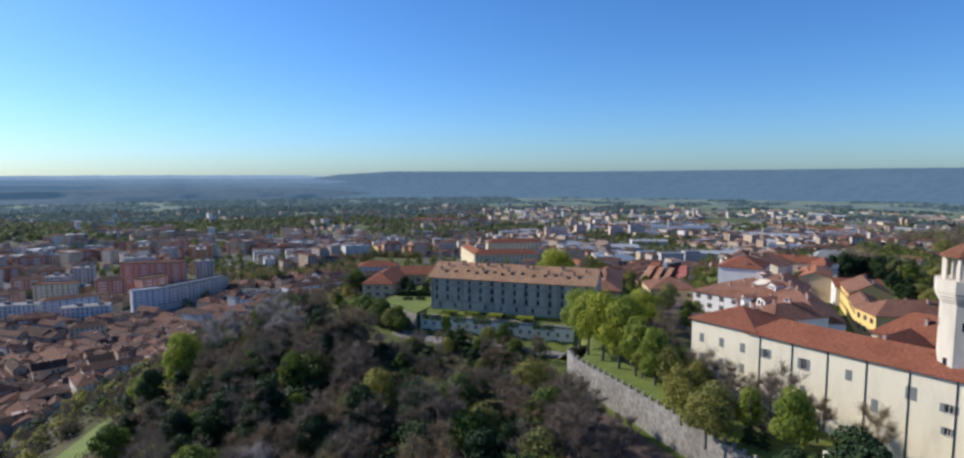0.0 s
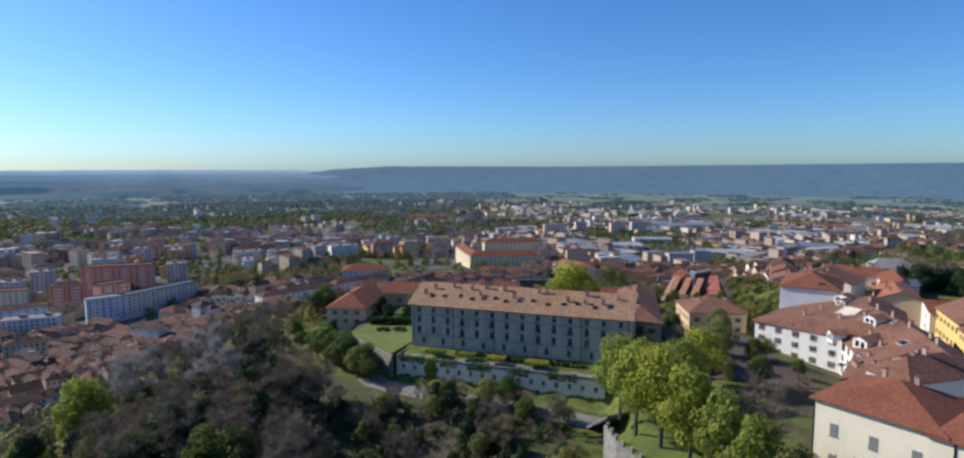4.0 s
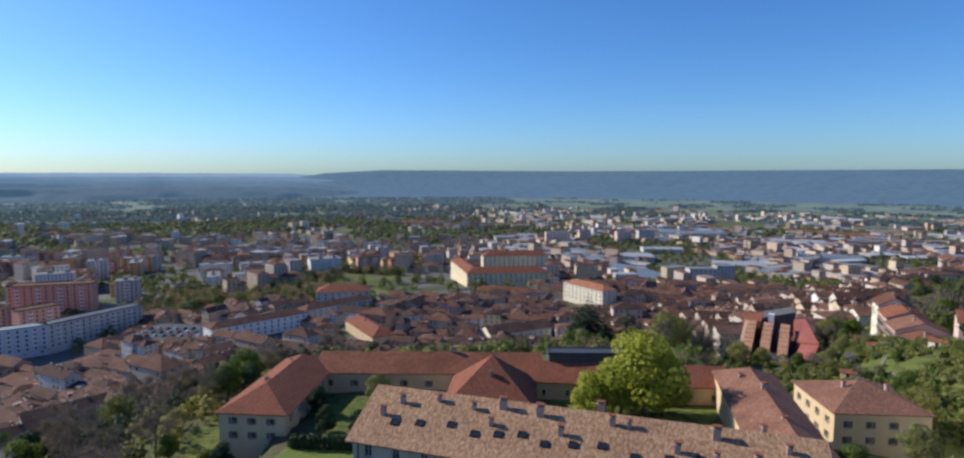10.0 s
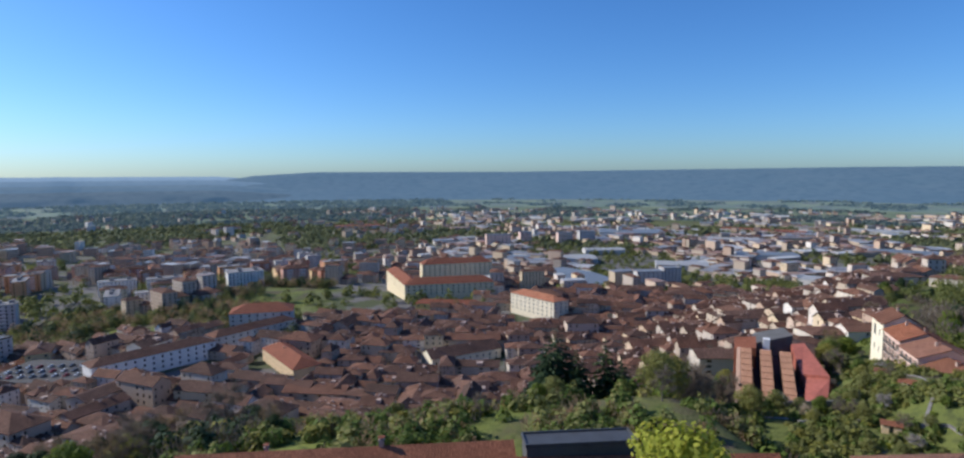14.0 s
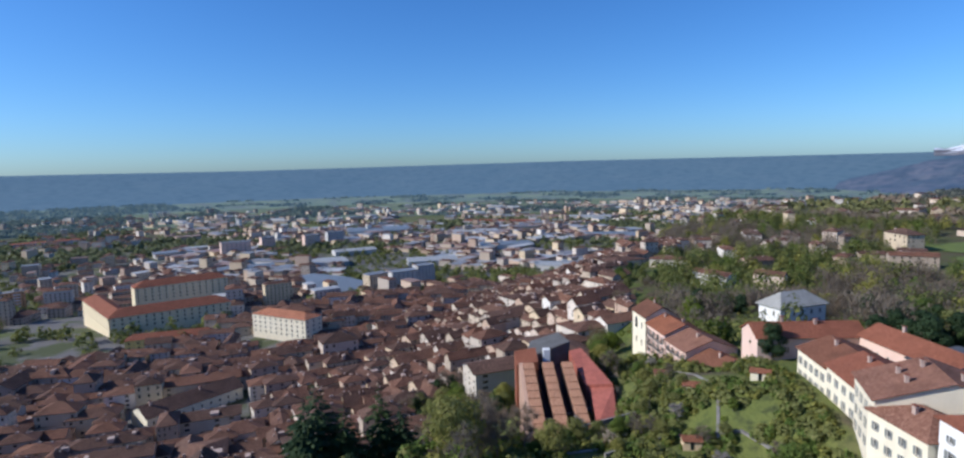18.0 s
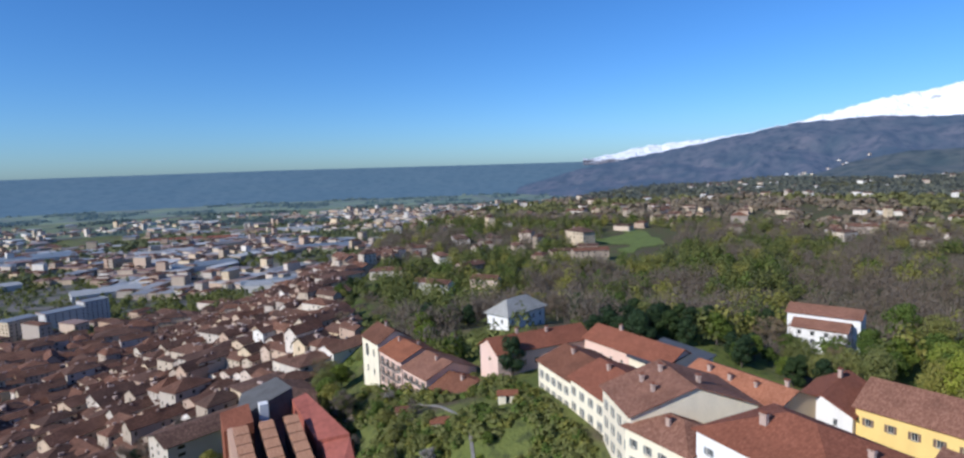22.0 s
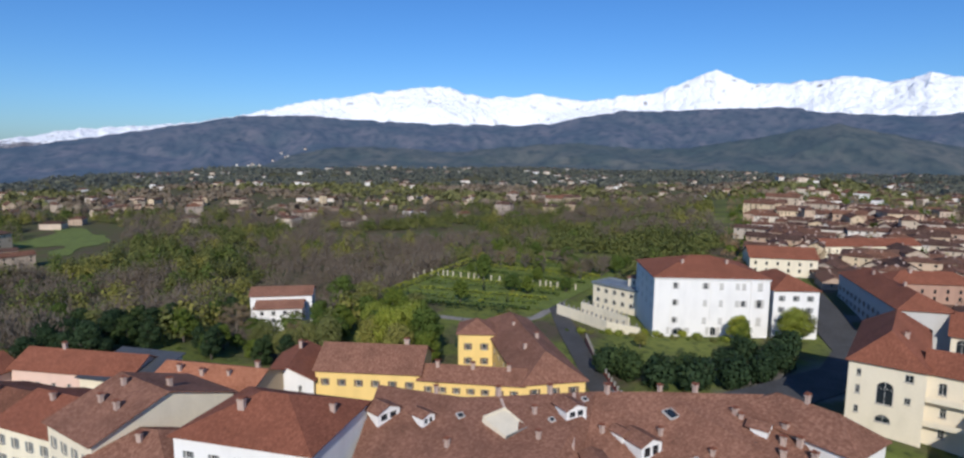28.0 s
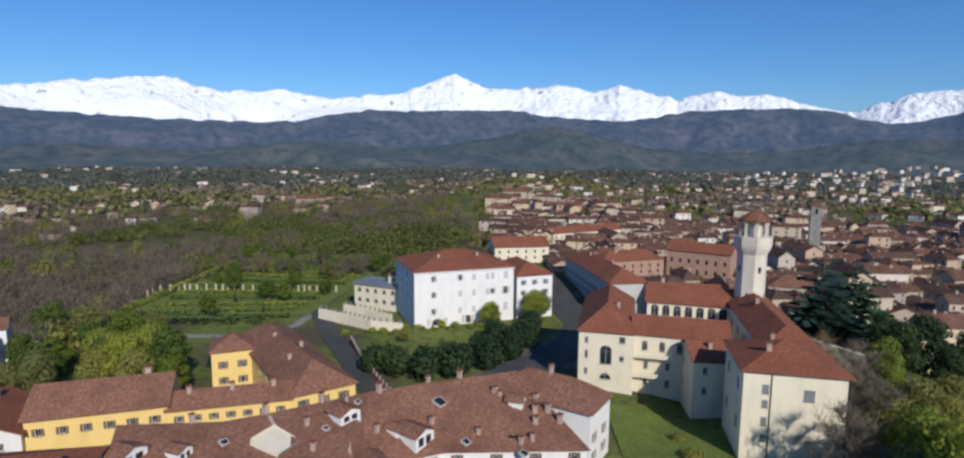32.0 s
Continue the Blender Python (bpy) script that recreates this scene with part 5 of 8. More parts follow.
def stepped_building():
    root = new("stepped_building")
    root.matrix_basis = pose(101.3, 371.6, -18.7, 0, 0, -30.5)
    tagged(root, "red-walled stepped building with rows of small tiled roof terraces", "building")
    sheet_red = plain("red_sheet_roof", (0.40, 0.125, 0.085), 0.7, grain=0.8)
    tan = tiles("tan_canopy_tiles", [(0.36, 0.18, 0.10), (0.44, 0.235, 0.135), (0.50, 0.28, 0.17)], vary=False, patch=0.2)
    part("base", Sheet().prism([(0, 0), (24, 0), (24, 44), (0, 44)], -10, [4, 4, 12.5, 12.5]).done("base", SHADED_BRICK), root, "recessed brick body, coloured dark for the shade between terraces")
    part("roof", Sheet().prism([(17.2, 3), (23, 4), (25.5, 19.6), (19.1, 22.9)], 1, [9.4, 9.4, 13.6, 12.3]).done("roof", sheet_red), root, "sloping red sheet roof")
    part("upper_roof", Sheet().prism([(18, 23.0), (25.45, 19.8), (20.6, 44.5), (16.5, 43.5)], 1, [13.2, 14.4, 17.8, 17.2]).done("upper_roof", sheet_red), root, "upper field of the red sheet roof")
    part("lower_roof", Sheet().prism([(18, -5), (24, -4), (23.1, 3.85), (17.3, 2.85)], -6, [5.0, 5.0, 8.8, 8.8]).done("lower_roof", sheet_red), root)
    part("side_roof", Sheet().prism([(23.1, 4), (28, 6), (29.5, 24), (25.6, 19.7)], -4, [9, 3.5, 6, 13.2]).prism([(25.6, 19.9), (29.5, 24.2), (23.5, 46), (20.7, 44.5)], -4, [13.9, 6, 11, 17.4]).done("side_roof", sheet_red), root)
    part("rear_roof", Sheet().prism([(1, 40), (17, 45), (15, 58), (5, 58)], 4, [16, 20, 19.5, 16.5]).done("rear_roof", plain("grey_slate_roof", (0.13, 0.125, 0.12), 0.85)), root, "dark slate rear roof")
    part("stair_head", Sheet().box(7.2, 37.6, 8, 9.4, 40, 19.6).done("stair_head", WHITE), root, "white stair head above the terraces")
    part("link_roof", Sheet().prism([(-2, 33), (5, 33), (5, 41), (-2, 41)], 2, [16.5, 17.5, 19.5, 18.5]).done("link_roof", TILE_RED), root, "small red tiled roof")
    for c in range(3):
        x0 = c * 6.05
        for k in range(9):
            y0, z = 0.2 + k * 3.6, 9.2 + k * 0.9
            part("terrace", Sheet().box(x0 + 0.1, y0, 1, x0 + 3.3, y0 + 3.55, z).done("terrace", SHADED_BRICK), root)
            part("canopy", Sheet().prism([(x0, y0 - 0.3), (x0 + 3.4, y0 - 0.3), (x0 + 3.4, y0 + 3.1), (x0, y0 + 3.1)], z + 0.01, [z + 0.3, z + 0.3, z + 1.0, z + 1.0]).done("canopy", tan), root, "small tan tiled canopy")
    part("side_wall", Sheet().prism([(-1.2, 0), (-0.1, 0), (-0.1, 33), (-1.2, 33)], -8, [9, 9.2, 17.3, 17]).done("side_wall", plaster("brown_side_render", (0.42, 0.27, 0.19))), root)
    return root


stepped_building()


# ---- town: landmark buildings ----
def block(name, label, p, q, depth, top, floors, wallm, roofm, kind="hip", rise=3.0, cols=8, dcols=3, group="", category="building", over=0.5):
    w, _ = frame_at(p, q)
    h = floors * 3.2 + 0.8
    rs = [1.0 + 3.2 * k for k in range(floors)]
    out = house(name, label, p, q, depth, top - h, top, rise, kind, wallm, roofm, {0: grid(w, cols, rs, 1.3, 1.6, 2.5), 3: grid(depth, dcols, rs, 1.2, 1.6, 2.5), 1: grid(depth, dcols, rs, 1.2, 1.6, 2.5)}, over=over, category=category, group=group, joined=True)
    if name == "apartment_block":
        add_balconies(out, w, floors, cols)
    return out


def add_balconies(root, w, floors, cols):
    slab_m = Sheet().box(-1.5, -1.2, 0, 1.5, 0, 0.15).box(-1.5, -1.2, 0.15, 1.5, -1.1, 1.05).box(-1.5, -1.1, 0.15, -1.4, 0, 1.05).box(1.4, -1.1, 0.15, 1.5, 0, 1.05).done("balcony", WHITE)
    for f in range(1, floors):
        for c in range(1, cols, 3):
            part("balcony", slab_m, root, at=pose(2.5 + (w - 5) * c / max(1, cols - 1), 0, 0.6 + 3.2 * f))


OCHRE = plaster("ochre_plaster", (0.74, 0.62, 0.40))
ROSE = plaster("rose_plaster", (0.60, 0.30, 0.22))
BRICKW = plaster("brown_brick_wall", (0.40, 0.25, 0.18), stain=0.5)
GREYB = plaster("grey_block_plaster", (0.52, 0.50, 0.47))
BLUEG = plaster("pale_blue_plaster", (0.55, 0.58, 0.62))
block("school", "large ochre school block with a red hipped roof", (2, 747), (84, 753), 18, -41.5, 3, OCHRE, TILE_RED, cols=16, rise=5)
block("school", "ochre school wing with a red hipped roof", (-18, 838), (1, 748), 16, -41.5, 3, OCHRE, TILE_RED, cols=16, rise=4.5)
block("school", "rear ochre school block with a red roof", (20, 850), (98, 860), 18, -39, 4, OCHRE, TILE_RED, cols=14, rise=5)
block("school_annex", "low yellow annex with a red roof", (10, 707), (64, 693), 10, -50, 2, YELLOW, TILE_RED, cols=10)
block("long_white_building", "long white building with a dark tile roof", (-168, 549), (-117.5, 596), 14, -45, 3, WHITE, TILE_TOWN, cols=14)
block("long_grey_building", "long pale building with a dark tile roof", (-121, 606), (-78, 651), 13, -46, 3, GREYB, TILE_TOWN, cols=12)
block("red_roofed_hall", "pale hall with a broad red tile roof", (-126, 655), (-82, 661), 22, -42, 3, GREYB, TILE_RED, cols=8, rise=5)
block("apartment_block", "white apartment block of five storeys with a flat roof", (-316, 558), (-293, 576), 12, -49, 5, BLUEG, FARROOF, "flat", 0.6, cols=6)
block("apartment_block", "long grey-white apartment block with a flat roof", (-293, 576), (-262, 640), 12, -49, 5, GREYB, SLATE, "flat", 0.6, cols=16)
block("apartment_block", "rose-red apartment block of eight storeys", (-392, 668), (-330, 684), 16, -40, 8, ROSE, TILE_TOWN, "flat", 0.7, cols=12)
block("apartment_block", "rose-red apartment block of six storeys", (-330, 600), (-316, 622), 14, -45, 6, ROSE, TILE_TOWN, "flat", 0.7, cols=6)
block("apartment_block", "pale blue apartment block with balconies", (-372, 520), (-338, 545), 13, -50, 5, BLUEG, TILE_TOWN, "hip", 2.5, cols=8)
block("apartment_block", "ochre apartment block with a flat roof", (-420, 575), (-385, 585), 13, -46, 6, OCHRE, TILE_TOWN, "flat", 0.6, cols=8)
house("white_tall_house", "tall pale house end with a red-brown roof", (17, 552), (61, 570), 16, -62, -49.6, 4, "gable", CREAM2, TILE_TOWN, {0: grid(47, 10, [2, 5.5, 8.6], 1.0, 1.6, 3)}, chimneys=[(0.1, 0.4, 2), (0.6, 0.4, 0)], joined=True)
house("orange_house", "cream house with an orange hipped roof", (-87, 586), (-60, 540), 16, -58, -48, 4, "hip", SAND, TILE_RED, {0: grid(53, 10, [2, 5.2, 8], 1.0, 1.6, 3)}, chimneys=[(0.4, 0.4, 0)], joined=True)
block("cream_building", "long cream building with an orange roof", (88.5, 688), (114, 645), 16, -39, 4, CREAM, TILE_ORANGE, cols=10)
house("factory_hall", "large factory hall with a blue-grey sheet roof", (218, 905), (277, 925), 135, -90, -79, 3.0, "gable", BLUEG, METAL, {0: grid(60, 10, [3], 3, 2, 5)}, over=0.3, category="factory", joined=True)
block("grey_block", "grey apartment tower of eight storeys", (281, 890), (315, 889), 20, -61, 8, GREYB, FARROOF, "flat", 0.7, cols=6)
block("grey_block", "grey apartment tower with balconies", (325, 913), (348, 912), 18, -61, 8, GREYB, FARROOF, "flat", 0.7, cols=5)
for p, q in (((181, 1507), (237, 1508)), ((266, 1550), (294, 1551)), ((349, 1522), (383, 1523)), ((408, 1551), (445, 1552))):
    block("apartment_tower", "orange-brown apartment tower of eight storeys", p, q, 20, -77, 8, PINK if p[0] < 400 else GREYB, FARROOF, "flat", 0.8, cols=7, group="apartment towers")
for p, q, d, m in (((269, 1240), (345, 1230), 60, PALEROOF), ((141, 1270), (230, 1262), 40, METAL), ((503, 1690), (660, 1640), 110, METAL), ((538, 951), (587, 886), 40, PALEROOF), ((560, 985), (640, 930), 30, METAL), ((700, 1500), (800, 1450), 60, PALEROOF), ((864, 1738), (1010, 1587), 60, TILE_RED), ((420, 1150), (500, 1120), 50, PALEROOF), ((620, 1240), (720, 1200), 60, METAL), ((360, 1350), (440, 1340), 40, PALEROOF), ((900, 1250), (990, 1180), 45, METAL), ((1150, 1650), (1260, 1540), 60, PALEROOF), ((-210, 1995), (-60, 2020), 40, TILE_RED)):
    gx, gy = (p[0] + q[0]) / 2, (p[1] + q[1]) / 2
    house("warehouse", "wide low warehouse with a pale sheet roof", p, q, d, lz(gx, gy) - 1, lz(gx, gy) + 9, 2.0, "gable", GREYB, m, {}, over=0.3, joined=True, category="warehouse", group="warehouses of the plain")


# ---- town: rows of old houses ----
def town_variant(seed, w, d, floors, kind, flat=False):
    rng = random.Random(seed)
    h = floors * 3.1 + 0.6
    sh = Sheet()
    mats = [pose(0, 0, 0), pose(w, 0, 0, 0, 0, 90), pose(w, d, 0, 0, 0, 180), pose(0, d, 0, 0, 0, 270)]
    for k, ln in enumerate((w, d, w, d)):
        holes = grid(ln, max(1, int(ln / 3.2)), [1.1 + 3.1 * f for f in range(floors)], 1.0, 1.5, 1.8)
        wall_side(sh, mats[k], ln, -6, h, [o for o in holes if rng.random() < 0.7], 0.2, 1)
    rise = d * rng.uniform(0.20, 0.26)
    if kind == "gable":
        for x in (0, w):
            t = [(x, 0, h), (x, d, h), (x, d / 2, h + rise)]
            sh.poly(t if x else t[::-1])
    sh.v = [(x - w / 2, y - d / 2, z) for x, y, z in sh.v]
    roof = roof_faces(w, d, h, rise, kind, 0.5)
    for _ in range(rng.randint(1, 3)):
        x, y = rng.uniform(0.2, 0.8) * w, rng.uniform(0.3, 0.7) * d
        z = roof_height(kind, w, d, h, rise, x, y)
        roof.box(x - 0.4, y - 0.35, z - 0.6, x + 0.4, y + 0.35, z + 1.1, 1)
    if rng.random() < 0.4:
        x = rng.uniform(0.3, 0.7) * w
        roof.box(x - 0.9, 0.8, h + 0.3, x + 0.9, d * 0.4, h + rise * 0.9, 1)
    roof.v = [(x - w / 2, y - d / 2, z) for x, y, z in roof.v]
    root = new("town_house")
    part("wall", sh.done("wall", [TOWNWALL, GLASS]), root)
    part("roof", roof.done("roof", [TILE_TOWN, PLAST_CH]), root)
    return tagged(root, "old rendered town house with a brown clay tile roof", "house", "old town houses"), max(w, d)


VARIANTS = [town_variant(100 + k, w, d, f, kind)[0] for k, (w, d, f, kind) in enumerate(((14, 11, 3, "gable"), (18, 12, 3, "gable"), (12, 11, 4, "hip"), (22, 12, 3, "hip"), (16, 13, 2, "gable"), (13, 10, 3, "gable"), (26, 13, 3, "gable"), (17, 14, 4, "hip"), (11, 9, 2, "gable"), (20, 11, 4, "gable")))]
FOOT = [(14, 11), (18, 12), (12, 11), (22, 12), (16, 13), (13, 10), (26, 13), (17, 14), (11, 9), (20, 11)]
TOWN = random.Random(11)
KEEP_OUT = [(-45, 780, 110, 90), (40, 760, 75, 30), (40, 700, 36, 14), (-143, 573, 38, 22), (-98, 630, 34, 22), (-104, 665, 30, 18), (-300, 590, 40, 45), (-360, 680, 45, 22), (39, 565, 30, 16), (-70, 563, 22, 26), (100, 668, 22, 28), (250, 980, 48, 90), (312, 900, 42, 22), (126, 404, 32, 32), (-205, 580, 30, 24), (-190, 700, 90, 42), (-110, 790, 60, 60), (568, 930, 50, 50)]
STREETS = [[(-45, 870), (-280, 2018), (-420, 2700)], [(-90, 690), (-45, 870), (60, 960), (220, 880), (420, 860)], [(-260, 540), (-180, 600), (-60, 700), (-45, 870)], [(150, 640), (330, 760), (520, 900), (700, 1150)], [(-430, 480), (-300, 545), (-190, 520), (-60, 500), (60, 540)]]


def free(x, y, r):
    if any(abs(x - a) < c + r and abs(y - b) < d + r for a, b, c, d in KEEP_OUT):
        return False
    return min(float(off_one(x, y, s)[0]) for s in STREETS) > r + 3


placed = []
CELLS = {}


def crowd(x, y, r, tight=0.74):
    cx, cy = int(x // 30), int(y // 30)
    return any(math.hypot(x - a, y - b) < (r + q) * tight for i in (-1, 0, 1) for j in (-1, 0, 1) for a, b, q in CELLS.get((cx + i, cy + j), ()))


def take(x, y, r):
    placed.append((x, y, r))
    CELLS.setdefault((int(x // 30), int(y // 30)), []).append((x, y, r))


town_first = set()
JOINED = []


def town_house(x, y, yaw, z=None, single=True, tight=0.74, scale=1.0):
    """A house as an object of its own, or noted down for the joined rows."""
    k = TOWN.randrange(len(VARIANTS))
    size = (TOWN.uniform(1.0, 1.35) if TOWN.random() < 0.22 else TOWN.uniform(0.58, 0.95)) * scale
    r = sum(FOOT[k]) / 4 * size
    if crowd(x, y, r, tight):
        return 0
    take(x, y, r)
    m = pose(x, y, (lz(x, y) if z is None else z) - 1.4, 0, 0, yaw) @ Matrix.Diagonal((size * TOWN.uniform(1.15, 1.75), size, TOWN.uniform(0.9, 1.2) if TOWN.random() < 0.16 else TOWN.uniform(0.58, 0.84), 1))
    if not single:
        JOINED.append((k, m))
    elif k in town_first:
        copy_thing(VARIANTS[k], m).matrix_basis = m
    else:
        town_first.add(k)
        VARIANTS[k].matrix_basis = m
    return 1


def town_yaw(x, y):
    return -24 + 14 * math.sin(x / 110) + 12 * math.sin(y / 70) + TOWN.choice((0, 0, 0, 0, 90)) + TOWN.uniform(-5, 5)


# apartment houses of the newer town, in rows beside a straight avenue
AV = [(-300, 708), (-321, 757), (-855, 1966)]
STREETS.append(AV)
AU, AV2 = Vector((-0.404, 0.915)), Vector((0.915, 0.404))
PLASTERS = [plaster("apartment_plaster_" + k, c, stain=0.3) for k, c in (("brick", (0.46, 0.22, 0.14)), ("orange", (0.62, 0.33, 0.15)), ("ochre", (0.66, 0.47, 0.24)), ("white", (0.74, 0.72, 0.68)), ("rose", (0.56, 0.33, 0.25)), ("grey", (0.50, 0.48, 0.45)), ("cream", (0.70, 0.60, 0.42)))]


def apartment_house(w, d, floors, wallm, flat, label):
    """An apartment house with rows of windows and a long balcony on every floor, centred on its base."""
    h = floors * 3.1 + 0.8
    root = new("apartment_house")
    sh = Sheet()
    mats = [pose(-w / 2, -d / 2, 0), pose(w / 2, -d / 2, 0, 0, 0, 90), pose(w / 2, d / 2, 0, 0, 0, 180), pose(-w / 2, d / 2, 0, 0, 0, 270)]
    rs = [1.0 + 3.1 * k for k in range(floors)]
    for k, ln in enumerate((w, d, w, d)):
        wall_side(sh, mats[k], ln, -9, h, grid(ln, int(ln / (3.4 if k % 2 == 0 else 4.5)), rs, 1.4, 1.6, 2.2) if k != 2 else [], 0.25, 1)
    part("wall", sh.done("wall", [wallm, GLASS]), root)
    if flat:
        r = Sheet().box(-w / 2 - 0.5, -d / 2 - 0.5, h, w / 2 + 0.5, d / 2 + 0.5, h + 0.35).box(-w * 0.2, -1.5, h + 0.35, -w * 0.2 + 4, 2, h + 2.8).box(w * 0.25, -1.5, h + 0.35, w * 0.25 + 4, 2, h + 2.6)
        part("roof", r.done("roof", FLATROOF), root)
    else:
        r = roof_faces(w, d, h, d * 0.22, "hip", 0.7)
        for x in (0.25, 0.5, 0.75):
            r.box(w * x - 0.5, d / 2 - 0.4, h + d * 0.15, w * x + 0.5, d / 2 + 0.4, h + d * 0.22 + 1.3, 1)
        r.v = [(x - w / 2, y - d / 2, z) for x, y, z in r.v]
        part("roof", r.done("roof", [TILE_TOWN, PLAST_CH]), root)
    for f in range(1, floors):
        z = 0.6 + 3.1 * f
        n = max(1, int(w / 13))
        s2 = Sheet()
        for k in range(n):
            x = -w / 2 + w * (k + 0.5) / n
            s2.box(x - 3.2, -d / 2 - 1.3, z, x + 3.2, -d / 2, z + 0.18).box(x - 3.2, -d / 2 - 1.3, z + 0.18, x + 3.2, -d / 2 - 1.2, z + 1.1)
        part("balcony", s2.done("balcony", WHITE), root, "pale balcony front")
    return tagged(root, label, "building", "apartment houses of the town")


FLATROOF = plain("gravel_flat_roof", (0.26, 0.25, 0.25), 0.9, grain=1.2)
FLATS = [apartment_house(26, 12, 5, PLASTERS[0], False, "brick-red apartment house with pale balconies and a tiled hip roof"), apartment_house(32, 12, 6, PLASTERS[1], True, "orange apartment house with a flat roof and pale balconies"), apartment_house(22, 13, 4, PLASTERS[2], False, "ochre apartment house under a brown tiled roof"), apartment_house(36, 12, 5, PLASTERS[3], True, "long white apartment house with a flat roof"), apartment_house(28, 13, 6, PLASTERS[4], False, "rose apartment house with a tiled hip roof"), apartment_house(20, 14, 7, PLASTERS[5], True, "grey apartment tower with a flat roof and balconies"), apartment_house(24, 12, 4, PLASTERS[6], False, "cream apartment house under a brown tiled roof")]
flat_used = set()


def set_flat(k, x, y, yaw):
    m = pose(x, y, lz(x, y) - 0.5, 0, 0, yaw)
    take(x, y, 15)
    if k in flat_used:
        copy_thing(FLATS[k], m).matrix_basis = m
    else:
        flat_used.add(k)
        FLATS[k].matrix_basis = m


for k, x, y, yaw in ((1, -398, 596, 8), (3, -336, 524, 22), (3, -402, 530, 15), (5, -440, 640, 12), (0, -352, 486, 24), (6, -300, 470, 30), (4, -440, 560, 10), (2, -272, 1041, 20), (0, -322, 1010, 24), (0, -365, 1060, 24), (4, -410, 1030, 24), (0, -430, 1075, 24), (3, -600, 960, 20)):
    set_flat(k, x, y, yaw)
made = 0
for j in range(-5, 26):
    for i in range(-13, 9):
        c = Vector((-321, 757)) + AU * (j * 40 + TOWN.uniform(-5, 5)) + AV2 * (i * 42 + 21 + TOWN.uniform(-7, 7))
        if made > 105 or c.y < 470 or c.x > -60 or TOWN.random() < 0.22 or not free(c.x, c.y, 13) or crowd(c.x, c.y, 15, 0.95) or math.hypot(c.x, c.y - 250) > 1250 or off_one(c.x, c.y, HILL_EDGE)[0] < 240 or abs(math.degrees(math.atan2(c.x, c.y - 15))) > 44:
            continue
        if noise.noise((c.x / 120, c.y / 120, 15.0)) > 0.22:
            continue
        set_flat(TOWN.choice((0, 0, 1, 2, 2, 3, 4, 5, 6, 6)), c.x, c.y, 23.8 + TOWN.choice((0, 0, 0, 90)) + TOWN.uniform(-3, 3))
        made += 1
N = 26000
xs, ys = np.random.default_rng(3).uniform(-460, 430, N), np.random.default_rng(4).uniform(120, 790, N)
s, side = off_line(xs, ys, HILL_EDGE)
fine = (side > 0) & (s > np.where((xs > 150) & (ys > 440), 16, np.where((xs > 112) & (ys > 425), 44, np.where(xs > 70, 82, np.where(xs < -30, 138, 118)))) + 18 * np.sin(xs / 40)) & (s < 420)
spots = [(math.hypot(x - 20, y - 240), float(x), float(y)) for x, y in zip(xs[fine], ys[fine]) if free(x, y, 4) and math.hypot((x - 124) / 22, (y - 452) / 30) > 1]
made = 0
for _, x, y in sorted(spots):
    made += town_house(x, y, town_yaw(x, y), single=made < 230)
# the old quarter along the ridge behind the castle
for x, y, r in ((160, 84, 14), (178, 72, 14), (194, 62, 12), (232, 60, 14), (255, -15, 14), (255, -40, 14), (179, 38, 14), (165, 2, 14), (128, 84, 10), (200, 120, 20), (182, 112, 14)):
    take(x, y, r)
made = 0
quarter = []
for _ in range(5000):
    b, r = TOWN.uniform(134.5, 174), TOWN.uniform(215, 640)
    x, y = 30 + r * math.sin(radians(b)), 275 + r * math.cos(radians(b))
    if (b > 150 or float(off_one(x, y, RIDGES[0])[0]) < 110) and noise.noise((x / 55, y / 55, 12.0)) < 0.2 and off_one(x, y, [(126, 200), (130, 170), (138, 130), (152, 112), (190, 88), (232, 66)])[0] > 17 and not (x < 235 and y > 100) and not (55 < x < 140 and y > 92) and not (145 < x < 245 and y > 100) and math.hypot(x - 83, y - 98) > 24 and math.hypot(x - 60, y - 98) > 26:
        quarter.append((r, x, y))
for r, x, y in sorted(quarter):
    made += town_house(x, y, TOWN.choice((-52, 38, -40, 50)) + TOWN.uniform(-8, 8), max(lz(x, y), -1 - 0.012 * r), single=made < 60, tight=0.92)
# villas scattered on the eastern slopes
made = 0
for x, y in [(517, 588), (531, 560), (545, 528), (547, 474), (421, 569), (386, 574), (418, 542), (470, 500), (600, 560), (640, 600), (580, 640), (660, 690), (560, 700)]:
    made += town_house(x, y, TOWN.uniform(0, 60), single=True, tight=0.5, scale=0.95)
for _ in range(1500):
    b, r = TOWN.uniform(46, 122), TOWN.uniform(330, 950)
    x, y = 30 + r * math.sin(radians(b)), 275 + r * math.cos(radians(b))
    s, side = off_one(x, y, HILL_EDGE)
    if made < 110 and (side < 0 or s < 105) and (b < 66 or (b < 74 and r > 420) or r > 700) and TOWN.random() < 0.6:
        made += town_house(x, y, TOWN.uniform(0, 180), single=made < 35, tight=1.7, scale=0.9)


